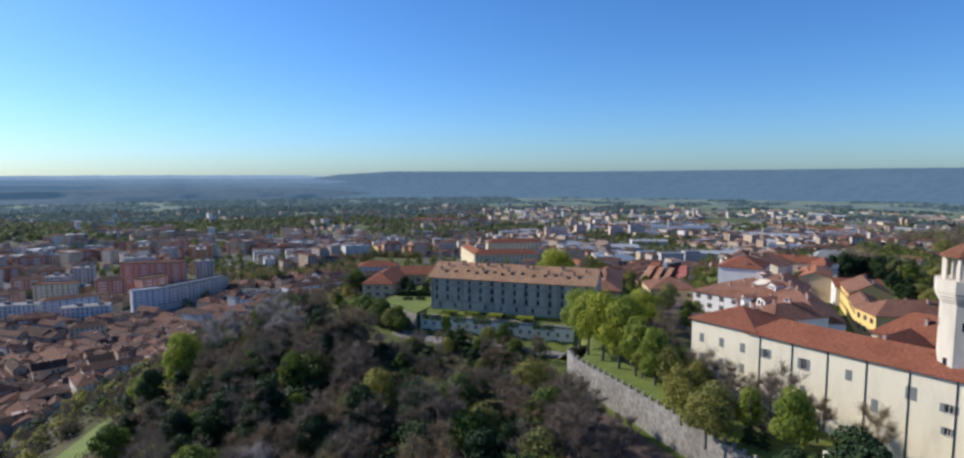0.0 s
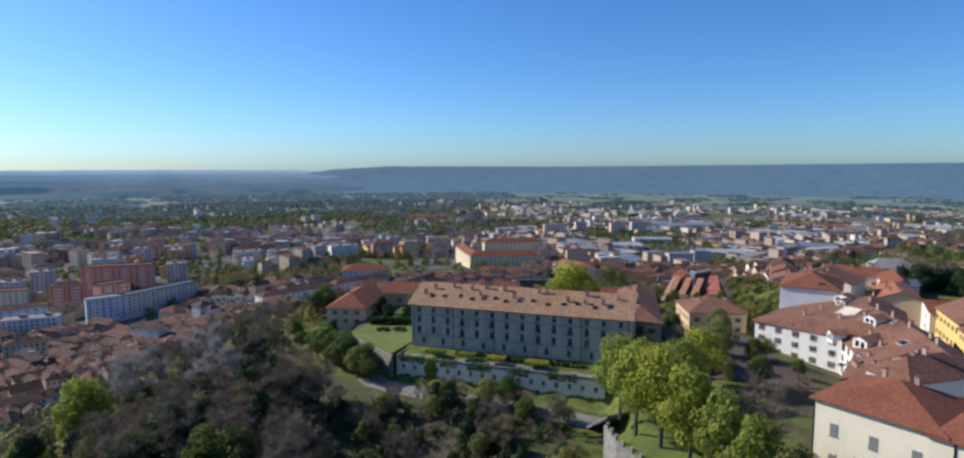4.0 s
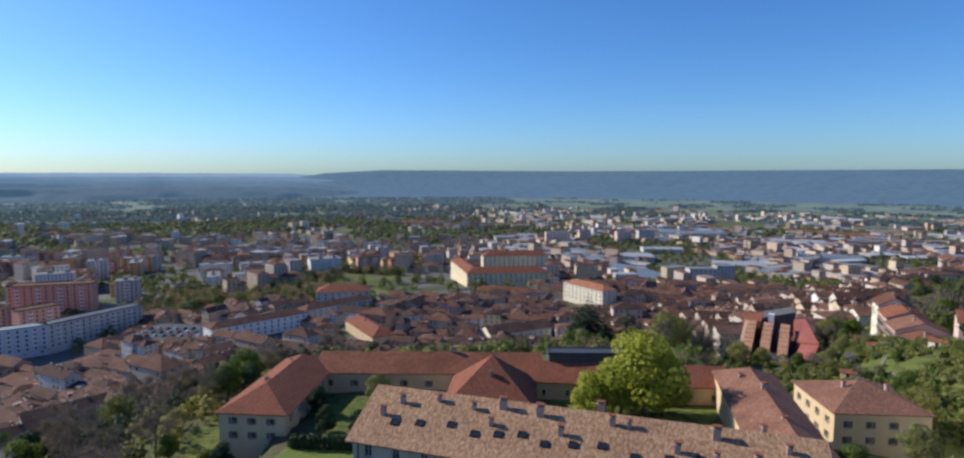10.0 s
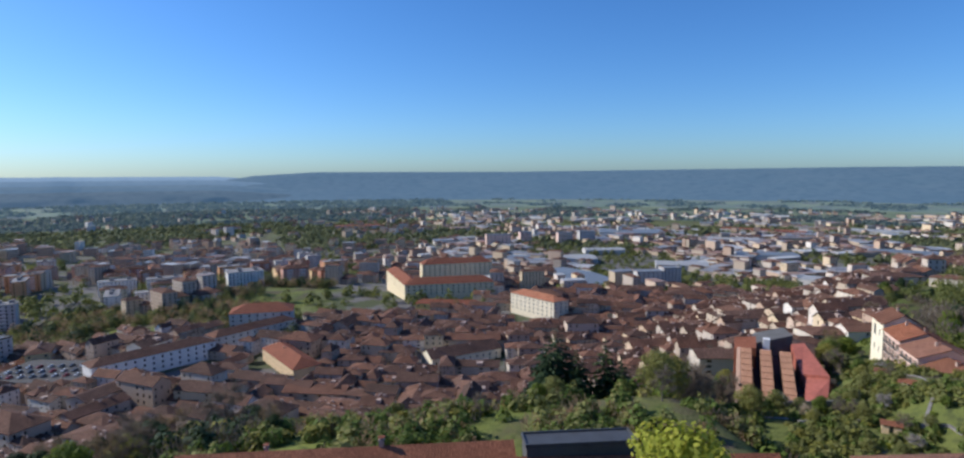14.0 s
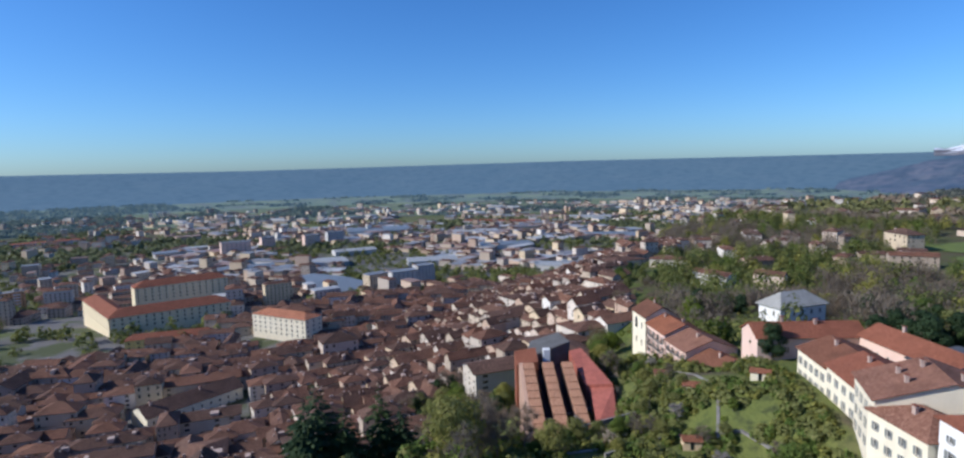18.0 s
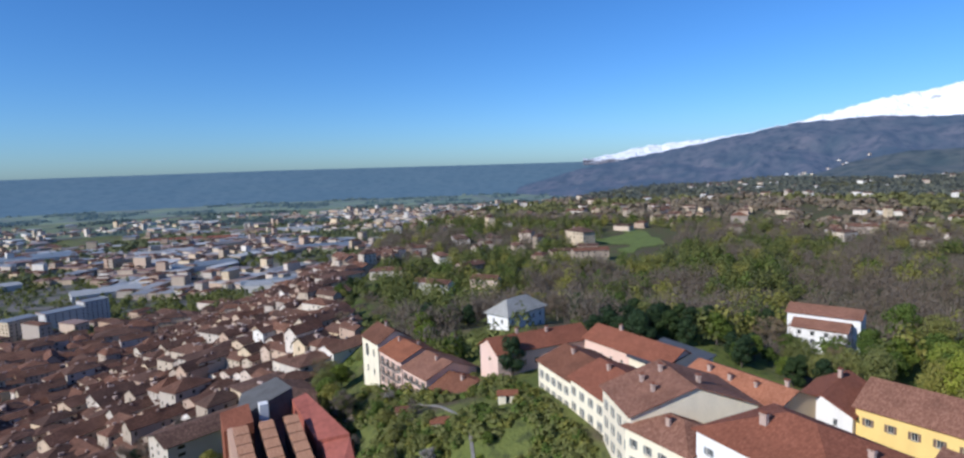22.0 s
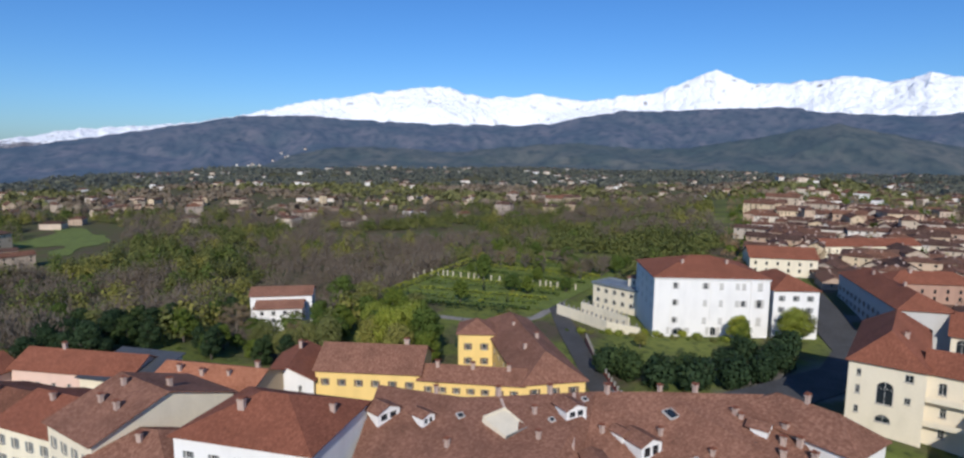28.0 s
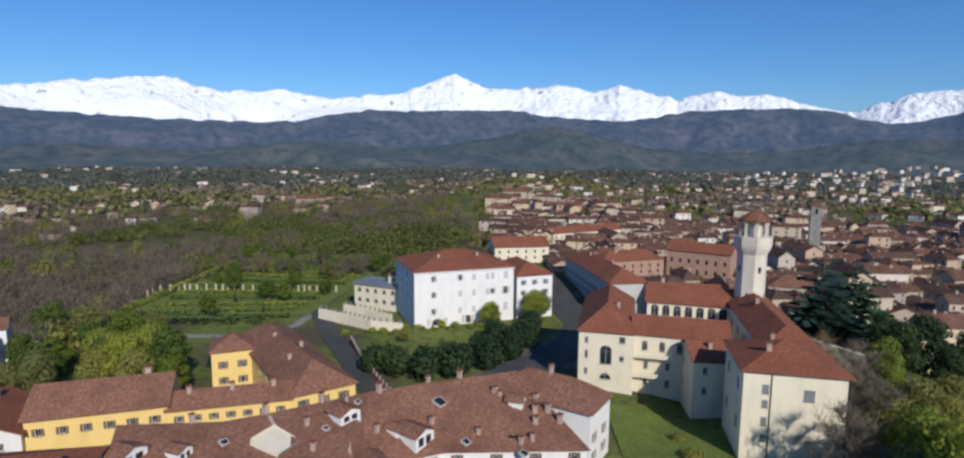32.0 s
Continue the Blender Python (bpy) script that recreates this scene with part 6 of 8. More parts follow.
def join_rows(name, items, label):
    """Joins the noted houses into one mesh."""
    temp = []
    for ob in VARIANTS:
        vs, fs, ms = [], [], []
        for ch in ob.children:
            slots = (0, 1) if ch.name.startswith("wall") else (2, 3)
            bm = bmesh.new()
            bm.from_mesh(ch.data)
            bmesh.ops.remove_doubles(bm, verts=bm.verts, dist=0.001)
            k = len(vs)
            bm.verts.index_update()
            vs += [tuple(v.co) for v in bm.verts]
            fs += [tuple(v.index + k for v in f.verts) for f in bm.faces]
            ms += [slots[f.material_index] for f in bm.faces]
            bm.free()
        temp.append((np.array(vs), fs, ms))
    V, F, M, n = [], [], [], 0
    for k, m in items:
        vs, fs, ms = temp[k]
        a = np.array(m)
        V.append(vs @ a[:3, :3].T + a[:3, 3])
        F += [tuple(i + n for i in f) for f in fs]
        M += ms
        n += len(vs)
    me = mesh_of(name, np.concatenate(V).tolist(), F, [FARWALL, GLASS, TILE_FAR, PLAST_CH], M)
    return tagged(new(name, me), label, "town", kind="stuff")


join_rows("old_town_rows", JOINED, "close rows of old town houses under brown tile roofs")


# ---- far town, woods and fields, past counting ----
def far_houses(name, spots, mats, label, category):
    v, f, mi = [], [], []
    for x, y, z, w, d, h, rise, yaw, flat in spots:
        c, s = math.cos(yaw), math.sin(yaw)
        base = [(-w, -d), (w, -d), (w, d), (-w, d)]
        P = [(x + a * c - b * s, y + a * s + b * c) for a, b in base]
        k = len(v)
        v += [(*p, z - 4) for p in P] + [(*p, z + h) for p in P]
        f += [(k, k + 1, k + 5, k + 4), (k + 1, k + 2, k + 6, k + 5), (k + 2, k + 3, k + 7, k + 6), (k + 3, k, k + 4, k + 7)]
        mi += [0] * 4
        if x * x + (y - 250) ** 2 < 1500 ** 2 and h > 5:
            for (px, py), (qx, qy) in ((P[0], P[1]), (P[1], P[2]), (P[3], P[0])):
                ln = math.hypot(qx - px, qy - py)
                ex, ey = (qx - px) / ln, (qy - py) / ln
                nx, ny = ey * 0.06, -ex * 0.06
                cols = max(1, int(ln / 3.6))
                for fl in range(int(h / 3.1)):
                    za = z + 1.2 + 3.1 * fl
                    for cc in range(cols):
                        a = ln * (cc + 0.5) / cols
                        k = len(v)
                        v += [(px + ex * (a + e) + nx, py + ey * (a + e) + ny, zz) for e, zz in ((-0.65, za), (0.65, za), (0.65, za + 1.5), (-0.65, za + 1.5))]
                        f.append((k, k + 1, k + 2, k + 3))
                        mi.append(3)
        k = len(v)
        o = 1.05
        Q = [(x + a * o * c - b * o * s, y + a * o * s + b * o * c) for a, b in base]
        if flat:
            v += [(*p, z + h + 0.02) for p in Q] + [(*p, z + h + 0.8) for p in Q]
            f += [(k + 4, k + 5, k + 6, k + 7), (k, k + 1, k + 5, k + 4), (k + 1, k + 2, k + 6, k + 5), (k + 2, k + 3, k + 7, k + 6), (k + 3, k, k + 4, k + 7)]
            mi += [2] * 5
        else:
            e1, e2 = (x - w * 0.6 * c, y - w * 0.6 * s, z + h + rise), (x + w * 0.6 * c, y + w * 0.6 * s, z + h + rise)
            v += [(*p, z + h) for p in Q] + [e1, e2]
            f += [(k, k + 1, k + 5, k + 4), (k + 1, k + 2, k + 5), (k + 2, k + 3, k + 4, k + 5), (k + 3, k, k + 4)]
            mi += [1] * 4
    return tagged(new(name, mesh_of(name, v, f, mats, mi)), label, category, kind="stuff")


VILLAGE = plaster("village_plaster", (0.6, 0.55, 0.5), vary=[(0.74, 0.71, 0.65), (0.60, 0.50, 0.38), (0.80, 0.78, 0.74), (0.52, 0.40, 0.30), (0.70, 0.62, 0.50)], island=True)
FAR = random.Random(21)


def polar_spots(n, b0, b1, r0, r1, power=1.0):
    for _ in range(n):
        b = FAR.uniform(b0, b1)
        r = r0 + (r1 - r0) * FAR.random() ** power
        yield b, r, 20 + r * math.sin(radians(b)), 250 + r * math.cos(radians(b))


spots = []
for b, r, x, y in polar_spots(7600, -52, 68, 380, 2600, 0.9):
    s, side = off_one(x, y, HILL_EDGE)
    if side < 0 or s < 120 or (s < 430 and -460 < x < 430 and y < 790) or not free(x, y, 7):
        continue
    green = noise.noise((x / 260, y / 260, 1.0))
    if green > 0.12 - (0.15 if b < -8 else -0.15) or (b < -5 and r > 1500 and FAR.random() < 0.7) or (r > 1700 and 0 < b < 45 and FAR.random() < 0.55):
        continue
    ind = b > 3 and r > 950 and FAR.random() < 0.3
    tall = FAR.random() < (0.4 if b < -8 and r < 1500 else 0.13)
    w, d = (FAR.uniform(12, 34), FAR.uniform(9, 18)) if ind else (FAR.uniform(6, 13), FAR.uniform(4.5, 7.5))
    h = FAR.uniform(6, 9) if ind else FAR.uniform(15, 24) if tall else FAR.uniform(6, 11)
    yaw = 0.5 * math.sin(x / 200) + 0.4 * math.sin(y / 160) + FAR.choice((0, math.pi / 2))
    spots.append((x, y, lz(x, y), w, d, h, d * 0.35, yaw, ind or (tall and FAR.random() < 0.45)))
far_houses("far_town", spots, [FARWALL, TILE_FAR, FARROOF, GLASS], "close-packed far town of pale walls and brown roofs", "town")
spots = []
for b, r, x, y in polar_spots(900, 46, 172, 650, 2900, 0.8):
    s, side = off_one(x, y, HILL_EDGE)
    if noise.noise((x / 300, y / 300, 4.0)) < (0.02 if b < 150 else -0.35) and b < 150 or (side > 0 and s > 60 and r < 1500):
        continue
    spots.append((x, y, lz(x, y), FAR.uniform(6, 11), FAR.uniform(4.5, 7), FAR.uniform(5, 9), 2.2, FAR.uniform(0, 3.1), False))
for b, r, x, y in polar_spots(300, 136, 175, 660, 2300, 0.9):
    spots.append((x, y, lz(x, y) + max(0, (r - 900) * 0.03 * max(0, (b - 152) / 20)), FAR.uniform(5, 9), FAR.uniform(3.5, 5.5), FAR.uniform(4, 7), 2.6, FAR.uniform(0, 3.1), False))
for b, r, x, y in polar_spots(420, 84, 176, 3010, 3330, 1.2):
    crest = 60 + 3900 * math.tan(radians(float(np.interp(b, [p[0] for p in DARK_LINE], [p[1] for p in DARK_LINE]))))
    if noise.noise((x / 160, y / 160, 3.0)) > 0.08:
        spots.append((x, y, -20 + (crest + 20) * ((r - 3000) / 900) ** 1.25 + 3, FAR.uniform(4, 9), FAR.uniform(3, 6), FAR.uniform(3, 5), 2.0, FAR.uniform(0, 3.1), False))
far_houses("far_villages", spots, [VILLAGE, TILE_FAR, FARROOF, GLASS], "far villages of pale houses with brown roofs", "village")


def far_wood(name, mat, spots, leaves, label, seed, flat=0.8, twiggy=False, fine=0.62):
    """Crowns made of leaf clumps; spots give x, y, z, radius and height."""
    rng = np.random.default_rng(seed)
    n = len(spots)
    S = np.array(spots)
    d = rng.normal(size=(n, leaves, 3))
    d /= np.linalg.norm(d, axis=2, keepdims=True)
    d[:, :, 2] = np.abs(d[:, :, 2]) * 1.15 - 0.15
    rad = 0.62 + 0.42 * rng.random((n, leaves, 1))
    c = S[:, None, :3] + d * rad * np.stack([S[:, 3], S[:, 3], S[:, 4] * flat], 1)[:, None, :]
    c[:, :, 2] += S[:, None, 4] * 0.25
    nrm = d * (0.5 if leaves < 15 else 1.0) + rng.normal(size=d.shape) * 0.35 + np.array([0, 0, 0.7 if leaves < 15 else 0.25])
    nrm /= np.linalg.norm(nrm, axis=2, keepdims=True)
    u = np.cross(nrm, rng.normal(size=d.shape))
    u /= np.linalg.norm(u, axis=2, keepdims=True)
    w = np.cross(nrm, u)
    k = S[:, 3][:, None, None] * (0.8 + 0.5 * rng.random((n, leaves, 1))) * (3.0 / math.sqrt(leaves)) * fine
    u, w = u * k, w * k * 0.75
    if twiggy:
        up = d * 0.7 + np.array([0, 0, 0.75]) + rng.normal(size=d.shape) * 0.3
        up /= np.linalg.norm(up, axis=2, keepdims=True)
        w = np.cross(up, rng.normal(size=d.shape))
        w /= np.linalg.norm(w, axis=2, keepdims=True)
        u, w = up * k * 1.1, w * k * 0.2
    V = np.stack([c - u * 0.9 - w * 0.5, c + u * 0.25 - w, c + u + w * 0.2, c - u * 0.1 + w], 2).reshape(-1, 3)
    me = bpy.data.meshes.new(name)
    q = len(V) // 4
    me.vertices.add(len(V))
    me.vertices.foreach_set("co", V.astype(np.float32).ravel())
    me.loops.add(len(V))
    me.loops.foreach_set("vertex_index", np.arange(len(V), dtype=np.int32))
    me.polygons.add(q)
    me.polygons.foreach_set("loop_start", np.arange(0, len(V), 4, dtype=np.int32))
    me.materials.append(mat)
    me.update(calc_edges=True)
    return tagged(new(name, me), label, "woodland", kind="stuff")


def wood_spots(n, b0, b1, r0, r1, power, radius, height, ok):
    out = []
    for b, r, x, y in polar_spots(n, b0, b1, r0, r1, power):
        if ok(b, r, x, y):
            q = FAR.uniform(0.7, 1.3)
            out.append((x, y, 0, radius * q, height * q * FAR.uniform(0.8, 1.2)))
    if out:
        z = land([o[0] for o in out], [o[1] for o in out])
        out = [(o[0], o[1], float(h), o[3], o[4]) for o, h in zip(out, z)]
    return out


def is_meadow(x, y):
    return noise.noise((x / 170, y / 170, 9.0)) > 0.36


def clear(x, y, r=4):
    return not crowd(x, y, r, 1.0)


MEADOW = [(530, 425), (610, 435), (690, 465)]
VILLAS = [(517, 588), (531, 560), (545, 528), (547, 474), (421, 569), (386, 574), (418, 542), (735, 95), (706, 30), (470, 500), (600, 560), (640, 600), (580, 640), (660, 690), (560, 700)]


def east(b, r, x, y):
    if off_one(x, y, [(248, 196), (318, 140)])[0] < 46 or math.hypot(x - 221, y - 372) < 24 or math.hypot(x - 266, y - 276) < 24 or off_one(x, y, MEADOW)[0] < 38:
        return False
    if any(abs(x - vx) < 16 and abs(y - vy) < 14 for vx, vy in VILLAS):
        return False
    return (side_of(x, y) < 0 or (x > 215 and float(off_one(x, y, HILL_EDGE)[0]) < 105)) and not (r > 420 and is_meadow(x, y)) and not (b > 143 and r < 620) and float(off_one(x, y, RIDGES[0])[0]) > (80 if x < 235 else 20) and float(off_one(x, y, RIDGES[1])[0]) > 45 and clear(x, y)


def side_of(x, y):
    s, side = off_one(x, y, HILL_EDGE)
    return float(side)


def mixed_in(x, y):
    return noise.noise((x / 140, y / 140, 2.0)) + 0.5 * noise.noise((x / 45, y / 45, 5.0)) > 0.06


near_e = wood_spots(6400, 48, 128, 200, 800, 0.75, 4.4, 10, east)
bare_e, green_e, dark_e, fresh_e = [], [], [], []
for s in near_e:
    k = noise.noise((s[0] / 26, s[1] / 26, 7.0))
    (dark_e if k > 0.45 else fresh_e if k < -0.34 else green_e if mixed_in(s[0], s[1]) else bare_e).append(s)
far_wood("bare_woods", FARBARE, bare_e, 130, "bare grey-brown woods on the slopes", 1, twiggy=True)
far_wood("green_woods", FARGREEN, green_e, 120, "woods coming into fresh green leaf", 2, fine=0.5)
far_wood("evergreen_woods", LEAF_MID, dark_e, 120, "darker evergreen trees among the woods", 14, fine=0.5)
far_wood("fresh_woods", LEAF_OLIVE, fresh_e, 120, "yellow-green spring trees among the bare woods", 15, fine=0.5)
# Bare woods greyed a little for haze, like FARHAZE.
FARHAZE_B = foliage("haze_greyed_bare_woods", [(0.20, 0.16, 0.13), (0.25, 0.205, 0.165), (0.30, 0.26, 0.20)], through=0.4)
far_e = wood_spots(16000, 46, 175, 740, 2700, 0.7, 7, 8, east)
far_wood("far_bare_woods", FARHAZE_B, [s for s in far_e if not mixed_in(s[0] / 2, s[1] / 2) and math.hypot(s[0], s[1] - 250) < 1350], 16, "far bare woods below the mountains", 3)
far_wood("far_green_woods", FAROLIVE, [s for s in far_e if mixed_in(s[0] / 2, s[1] / 2) and math.hypot(s[0], s[1] - 250) < 1350], 16, "far green woods below the mountains", 4)
# Woods past 1350 m: greyed leaf tones plus a faint painted haze glow.
HAZY_E = foliage("hazy_eastern_woods", [(0.15, 0.145, 0.10), (0.20, 0.185, 0.125), (0.24, 0.235, 0.14)], through=0.4, haze_glow=(0.018, 0.024, 0.034))
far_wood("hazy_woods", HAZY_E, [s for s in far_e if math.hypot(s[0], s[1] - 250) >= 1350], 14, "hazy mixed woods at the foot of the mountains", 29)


def plainwood(b, r, x, y):
    if side_of(x, y) < 0 or float(off_one(x, y, HILL_EDGE)[0]) < 130 or not clear(x, y):
        return False
    g = noise.noise((x / 260, y / 260, 1.0))
    if r > 1500:
        g += 0.25 if b < 0 else 0.0
    return g > (0.02 if r < 1300 else -0.02) and not (b > 5 and r > 1800 and noise.noise((x / 330, y / 260, 6.0)) > 0.05)


far_wood("town_trees", FARGREEN, wood_spots(3800, -52, 50, 420, 1300, 0.8, 4.8, 9, plainwood), 44, "trees and gardens between the town houses", 5)
far_wood("plain_woods", FARHAZE, wood_spots(8600, -52, 84, 1200, 2050, 0.8, 7, 9, plainwood), 16, "green woods of the wide plain with haze in their tones", 6)
# Distance haze in two glowing leaf materials, the farther one brighter.
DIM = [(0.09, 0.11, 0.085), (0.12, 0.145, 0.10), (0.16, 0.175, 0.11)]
far_wood("distant_plain_woods", foliage("hazy_plain_woods", DIM, through=0.4, haze_glow=(0.020, 0.034, 0.050)), wood_spots(11000, -54, 86, 2050, 2850, 0.9, 9, 9, plainwood), 9, "hazy woods of the distant plain", 26)
far_wood("farthest_plain_woods", foliage("haze_glow_plain_woods", DIM, through=0.4, haze_glow=(0.045, 0.075, 0.108)), wood_spots(8500, -56, 88, 2850, 3700, 0.9, 11, 8, plainwood), 8, "woods at the end of the plain, bluish from painted haze", 27)

# the slopes under the edge of the hill
SLOPE = random.Random(31)


def on_slope(x, y, s0, s1):
    s, side = off_one(x, y, HILL_EDGE)
    return side > 0 and s0 < s < s1


slope_spots = []
for _ in range(2600):
    x, y = SLOPE.uniform(-200, -30), SLOPE.uniform(-40, 470)
    if on_slope(x, y, -5, 138) and not (-150 < x < -118 and 185 < y < 240):
        slope_spots.append((x, y, lz(x, y), SLOPE.uniform(2.2, 4.2), SLOPE.uniform(4, 8)))
far_wood("slope_thicket", TWIG, slope_spots[::2], 90, "bare brown thicket on the steep slope", 7, twiggy=True)
far_wood("slope_evergreens", LEAF_DARK, slope_spots[1::4], 80, "dark evergreen thicket on the steep slope", 33)
far_wood("slope_olive_thicket", LEAF_OLIVE, slope_spots[3::4], 80, "olive-green thicket on the steep slope", 34)
slope_spots = []
for _ in range(3600):
    x, y = SLOPE.uniform(-110, 210), SLOPE.uniform(338, 490)
    if on_slope(x, y, 2, 128) and noise.noise((x / 30, y / 30, 3.0)) > 0.02 and not (93 < x < 158 and 352 < y < 430):
        slope_spots.append((x, y, lz(x, y), SLOPE.uniform(1.0, 2.6), SLOPE.uniform(1.5, 4)))
slope_spots = [q for q in slope_spots if q[0] < 75 or noise.noise((q[0] / 16, q[1] / 16, 6.0)) > 0.05]
far_wood("slope_shrubs", LEAF_OLIVE, slope_spots[::3], 46, "olive-green shrubs on the garden slope", 8)
far_wood("slope_bushes", LEAF_MID, slope_spots[1::3], 46, "fresh green bushes on the garden slope", 16)
far_wood("slope_brambles", FARBARE, slope_spots[2::3], 46, "brown bramble thickets on the garden slope", 17, twiggy=True)


under = []
for _ in range(1700):
    x, y = SLOPE.uniform(-90, 27), SLOPE.uniform(40, 222)
    d, side = off_one(x, y, TERRACE)
    if side < 0 and d > 7 and not (18 < x and y < 172):
        q = 0.5 if x > -34 and d < 55 and y > 168 else 1.0
        under.append((x, y, lz(x, y), SLOPE.uniform(2.2, 4.2) * q, SLOPE.uniform(3, 8) * q))
far_wood("ravine_evergreens", LEAF_DARK, under[: len(under) // 2], 75, "dark ivy-clad evergreen thicket in the ravine", 9)
far_wood("ravine_thicket", FARBARE, under[len(under) // 2:], 130, "bare brown thicket in the ravine", 10, twiggy=True)
# gardens and thickets over the eastern slope
mixg, mixb = [], []
for _ in range(2600):
    x, y = SLOPE.uniform(150, 620), SLOPE.uniform(380, 800)
    d, side = off_one(x, y, HILL_EDGE)
    if d < (108 if side > 0 else 40) and x > 160 and math.hypot(x - 170, y - 395) > 26 and not crowd(x, y, 3, 0.9):
        (mixg if noise.noise((x / 40, y / 40, 8.0)) > -0.05 else mixb).append((x, y, lz(x, y), SLOPE.uniform(1.8, 4.0), SLOPE.uniform(2.5, 7)))
far_wood("slope_gardens", FARGREEN, mixg, 40, "garden trees and hedges on the eastern slope", 11)
far_wood("slope_bare_trees", FARBARE, mixb, 80, "bare trees on the eastern slope", 12, twiggy=True)
quarter_trees = []
for _ in range(1500):
    b, r = SLOPE.uniform(132, 176), SLOPE.uniform(230, 900)
    x, y = 30 + r * math.sin(radians(b)), 275 + r * math.cos(radians(b))
    if clear(x, y, 2) and not (x < 240 and y > 92) and off_one(x, y, [(138, 130), (152, 112), (190, 88), (232, 66)])[0] > 12:
        quarter_trees.append((x, y, lz(x, y), SLOPE.uniform(2.0, 4.5), SLOPE.uniform(4, 9)))
far_wood("old_quarter_trees", LEAF_MID, quarter_trees[::2], 70, "dark garden trees between the old roofs", 31)
far_wood("old_quarter_bare_trees", FARBARE, quarter_trees[1::2], 90, "bare garden trees between the old roofs", 32, twiggy=True)
park = []
for _ in range(2000):
    x, y = SLOPE.uniform(-310, -60), SLOPE.uniform(630, 900)
    if free(x, y, -38) and noise.noise((x / 50, y / 50, 5.0)) > -0.18 and off_one(x, y, STREETS[2])[0] > 8 and not crowd(x, y, 4, 1.0):
        park.append((x, y, lz(x, y), SLOPE.uniform(3, 6.5), SLOPE.uniform(5, 12)))
far_wood("town_park", FARGREEN, park[::3], 120, "leafy town park with mixed green trees", 13, fine=0.48)
far_wood("town_park_evergreens", LEAF_DARK, park[1::3], 120, "dark evergreen trees of the town park", 35, fine=0.48)
far_wood("town_park_bare_trees", FARBARE, park[2::3], 120, "bare brown trees of the town park", 36, twiggy=True)


# ---- trees near the path ----
for x, y, s in ((36, 187, 1.2), (39, 181, 1.15), (35, 196, 1.1), (42, 174, 1.15), (45, 168, 1.0), (48, 161, 0.95), (62, 121, 1.0), (58, 131, 0.7)):
    plant(SPRING, x, y, s * 0.84, 5.6, "castle terrace trees", 1.3)
for x, y, s in ((46, 166, 1.05), (50, 157, 1.05), (54, 148, 1.0), (49, 146, 0.95), (46, 176, 1.1), (54, 160, 0.8)):
    plant(OLIVE, x, y, s * 0.82, 5.6, "castle terrace trees", 1.4)
for x, y, s in ((60, 148, 0.8), (66, 138, 0.85), (71, 129, 0.8), (76, 119, 0.8), (30, 150, 0.8), (34, 138, 0.8), (22, 142, 0.9), (26, 128, 0.9), (10, 165, 0.9)):
    plant(BARE, x, y, s, None if x < 40 else 6, "")
plant(CYPRESS, 58.5, 126, 1.3, 5.6)
plant(CYPRESS, 57, 128.5, 1.2, 5.6)
RAV = random.Random(41)
for k in range(260):
    x, y = RAV.uniform(-80, 27), RAV.uniform(70, 226)
    s, side = off_one(x, y, TERRACE)
    if side > 0 or s < 9:
        continue
    kind = RAV.choices([EVERG, BARE, MIDGREEN, OLIVE, BLOOM], [2.6, 6, 1.2, 1, 0.3])[0]
    plant(kind, x, y, RAV.uniform(0.9, 1.35) * (0.5 if x > -34 and s < 55 and y > 168 else 1.0), group="trees of the ravine")
for x, y, s in ((-101, 254, 1.9), (-69, 236, 1.5), (-84, 262, 1.75), (-18, 222, 0.45), (-22, 218, 0.5), (-9, 214, 0.4)):
    plant(BLOOM, x, y, s)
for x, y, s in ((-113, 245, 1.45), (-128, 272, 0.9), (-122, 232, 0.8)):
    plant(SPRING, x, y, s)
for k in range(170):
    x, y = RAV.uniform(-165, -40), RAV.uniform(170, 445)
    if on_slope(x, y, 0, 75 if y < 330 else 130):
        plant(RAV.choices([BARE, EVERG, OLIVE, MIDGREEN], [5, 2.2, 1.2, 1])[0], x, y, RAV.uniform(0.85, 1.3), group="trees on the steep slope")
for x, y, s in ((-50, 276, 0.55), (-55, 270, 0.6), (-44, 268, 0.5), (-60, 282, 0.6), (-48, 296, 0.6)):
    plant(MIDGREEN, x, y, s)
for x, y, q in ((-27, 280, 0.55), (-20, 278, 0.5), (-31, 290, 0.55), (-14, 280, 0.45), (-42, 262, 0.6), (-45, 272, 0.7)):
    plant(EVERG, x, y, q, group="dark trees behind the palace lawn")
plant(EVERG, -56, 318, 0.8)
plant(EVERG, -50, 300, 0.6)
for x, y, s in ((40, 285, 1.35), (36, 289, 1.2), (45, 288, 1.2), (29, 286, 0.85)):
    plant(SPRING, x, y, s, 3)
plant(OLIVE, -19, 298, 0.75, 4)
plant(OLIVE, 115, 262, 1.1, 1)
plant(OLIVE, 113, 300, 1.0)
plant(MIDGREEN, 118, 312, 0.8)
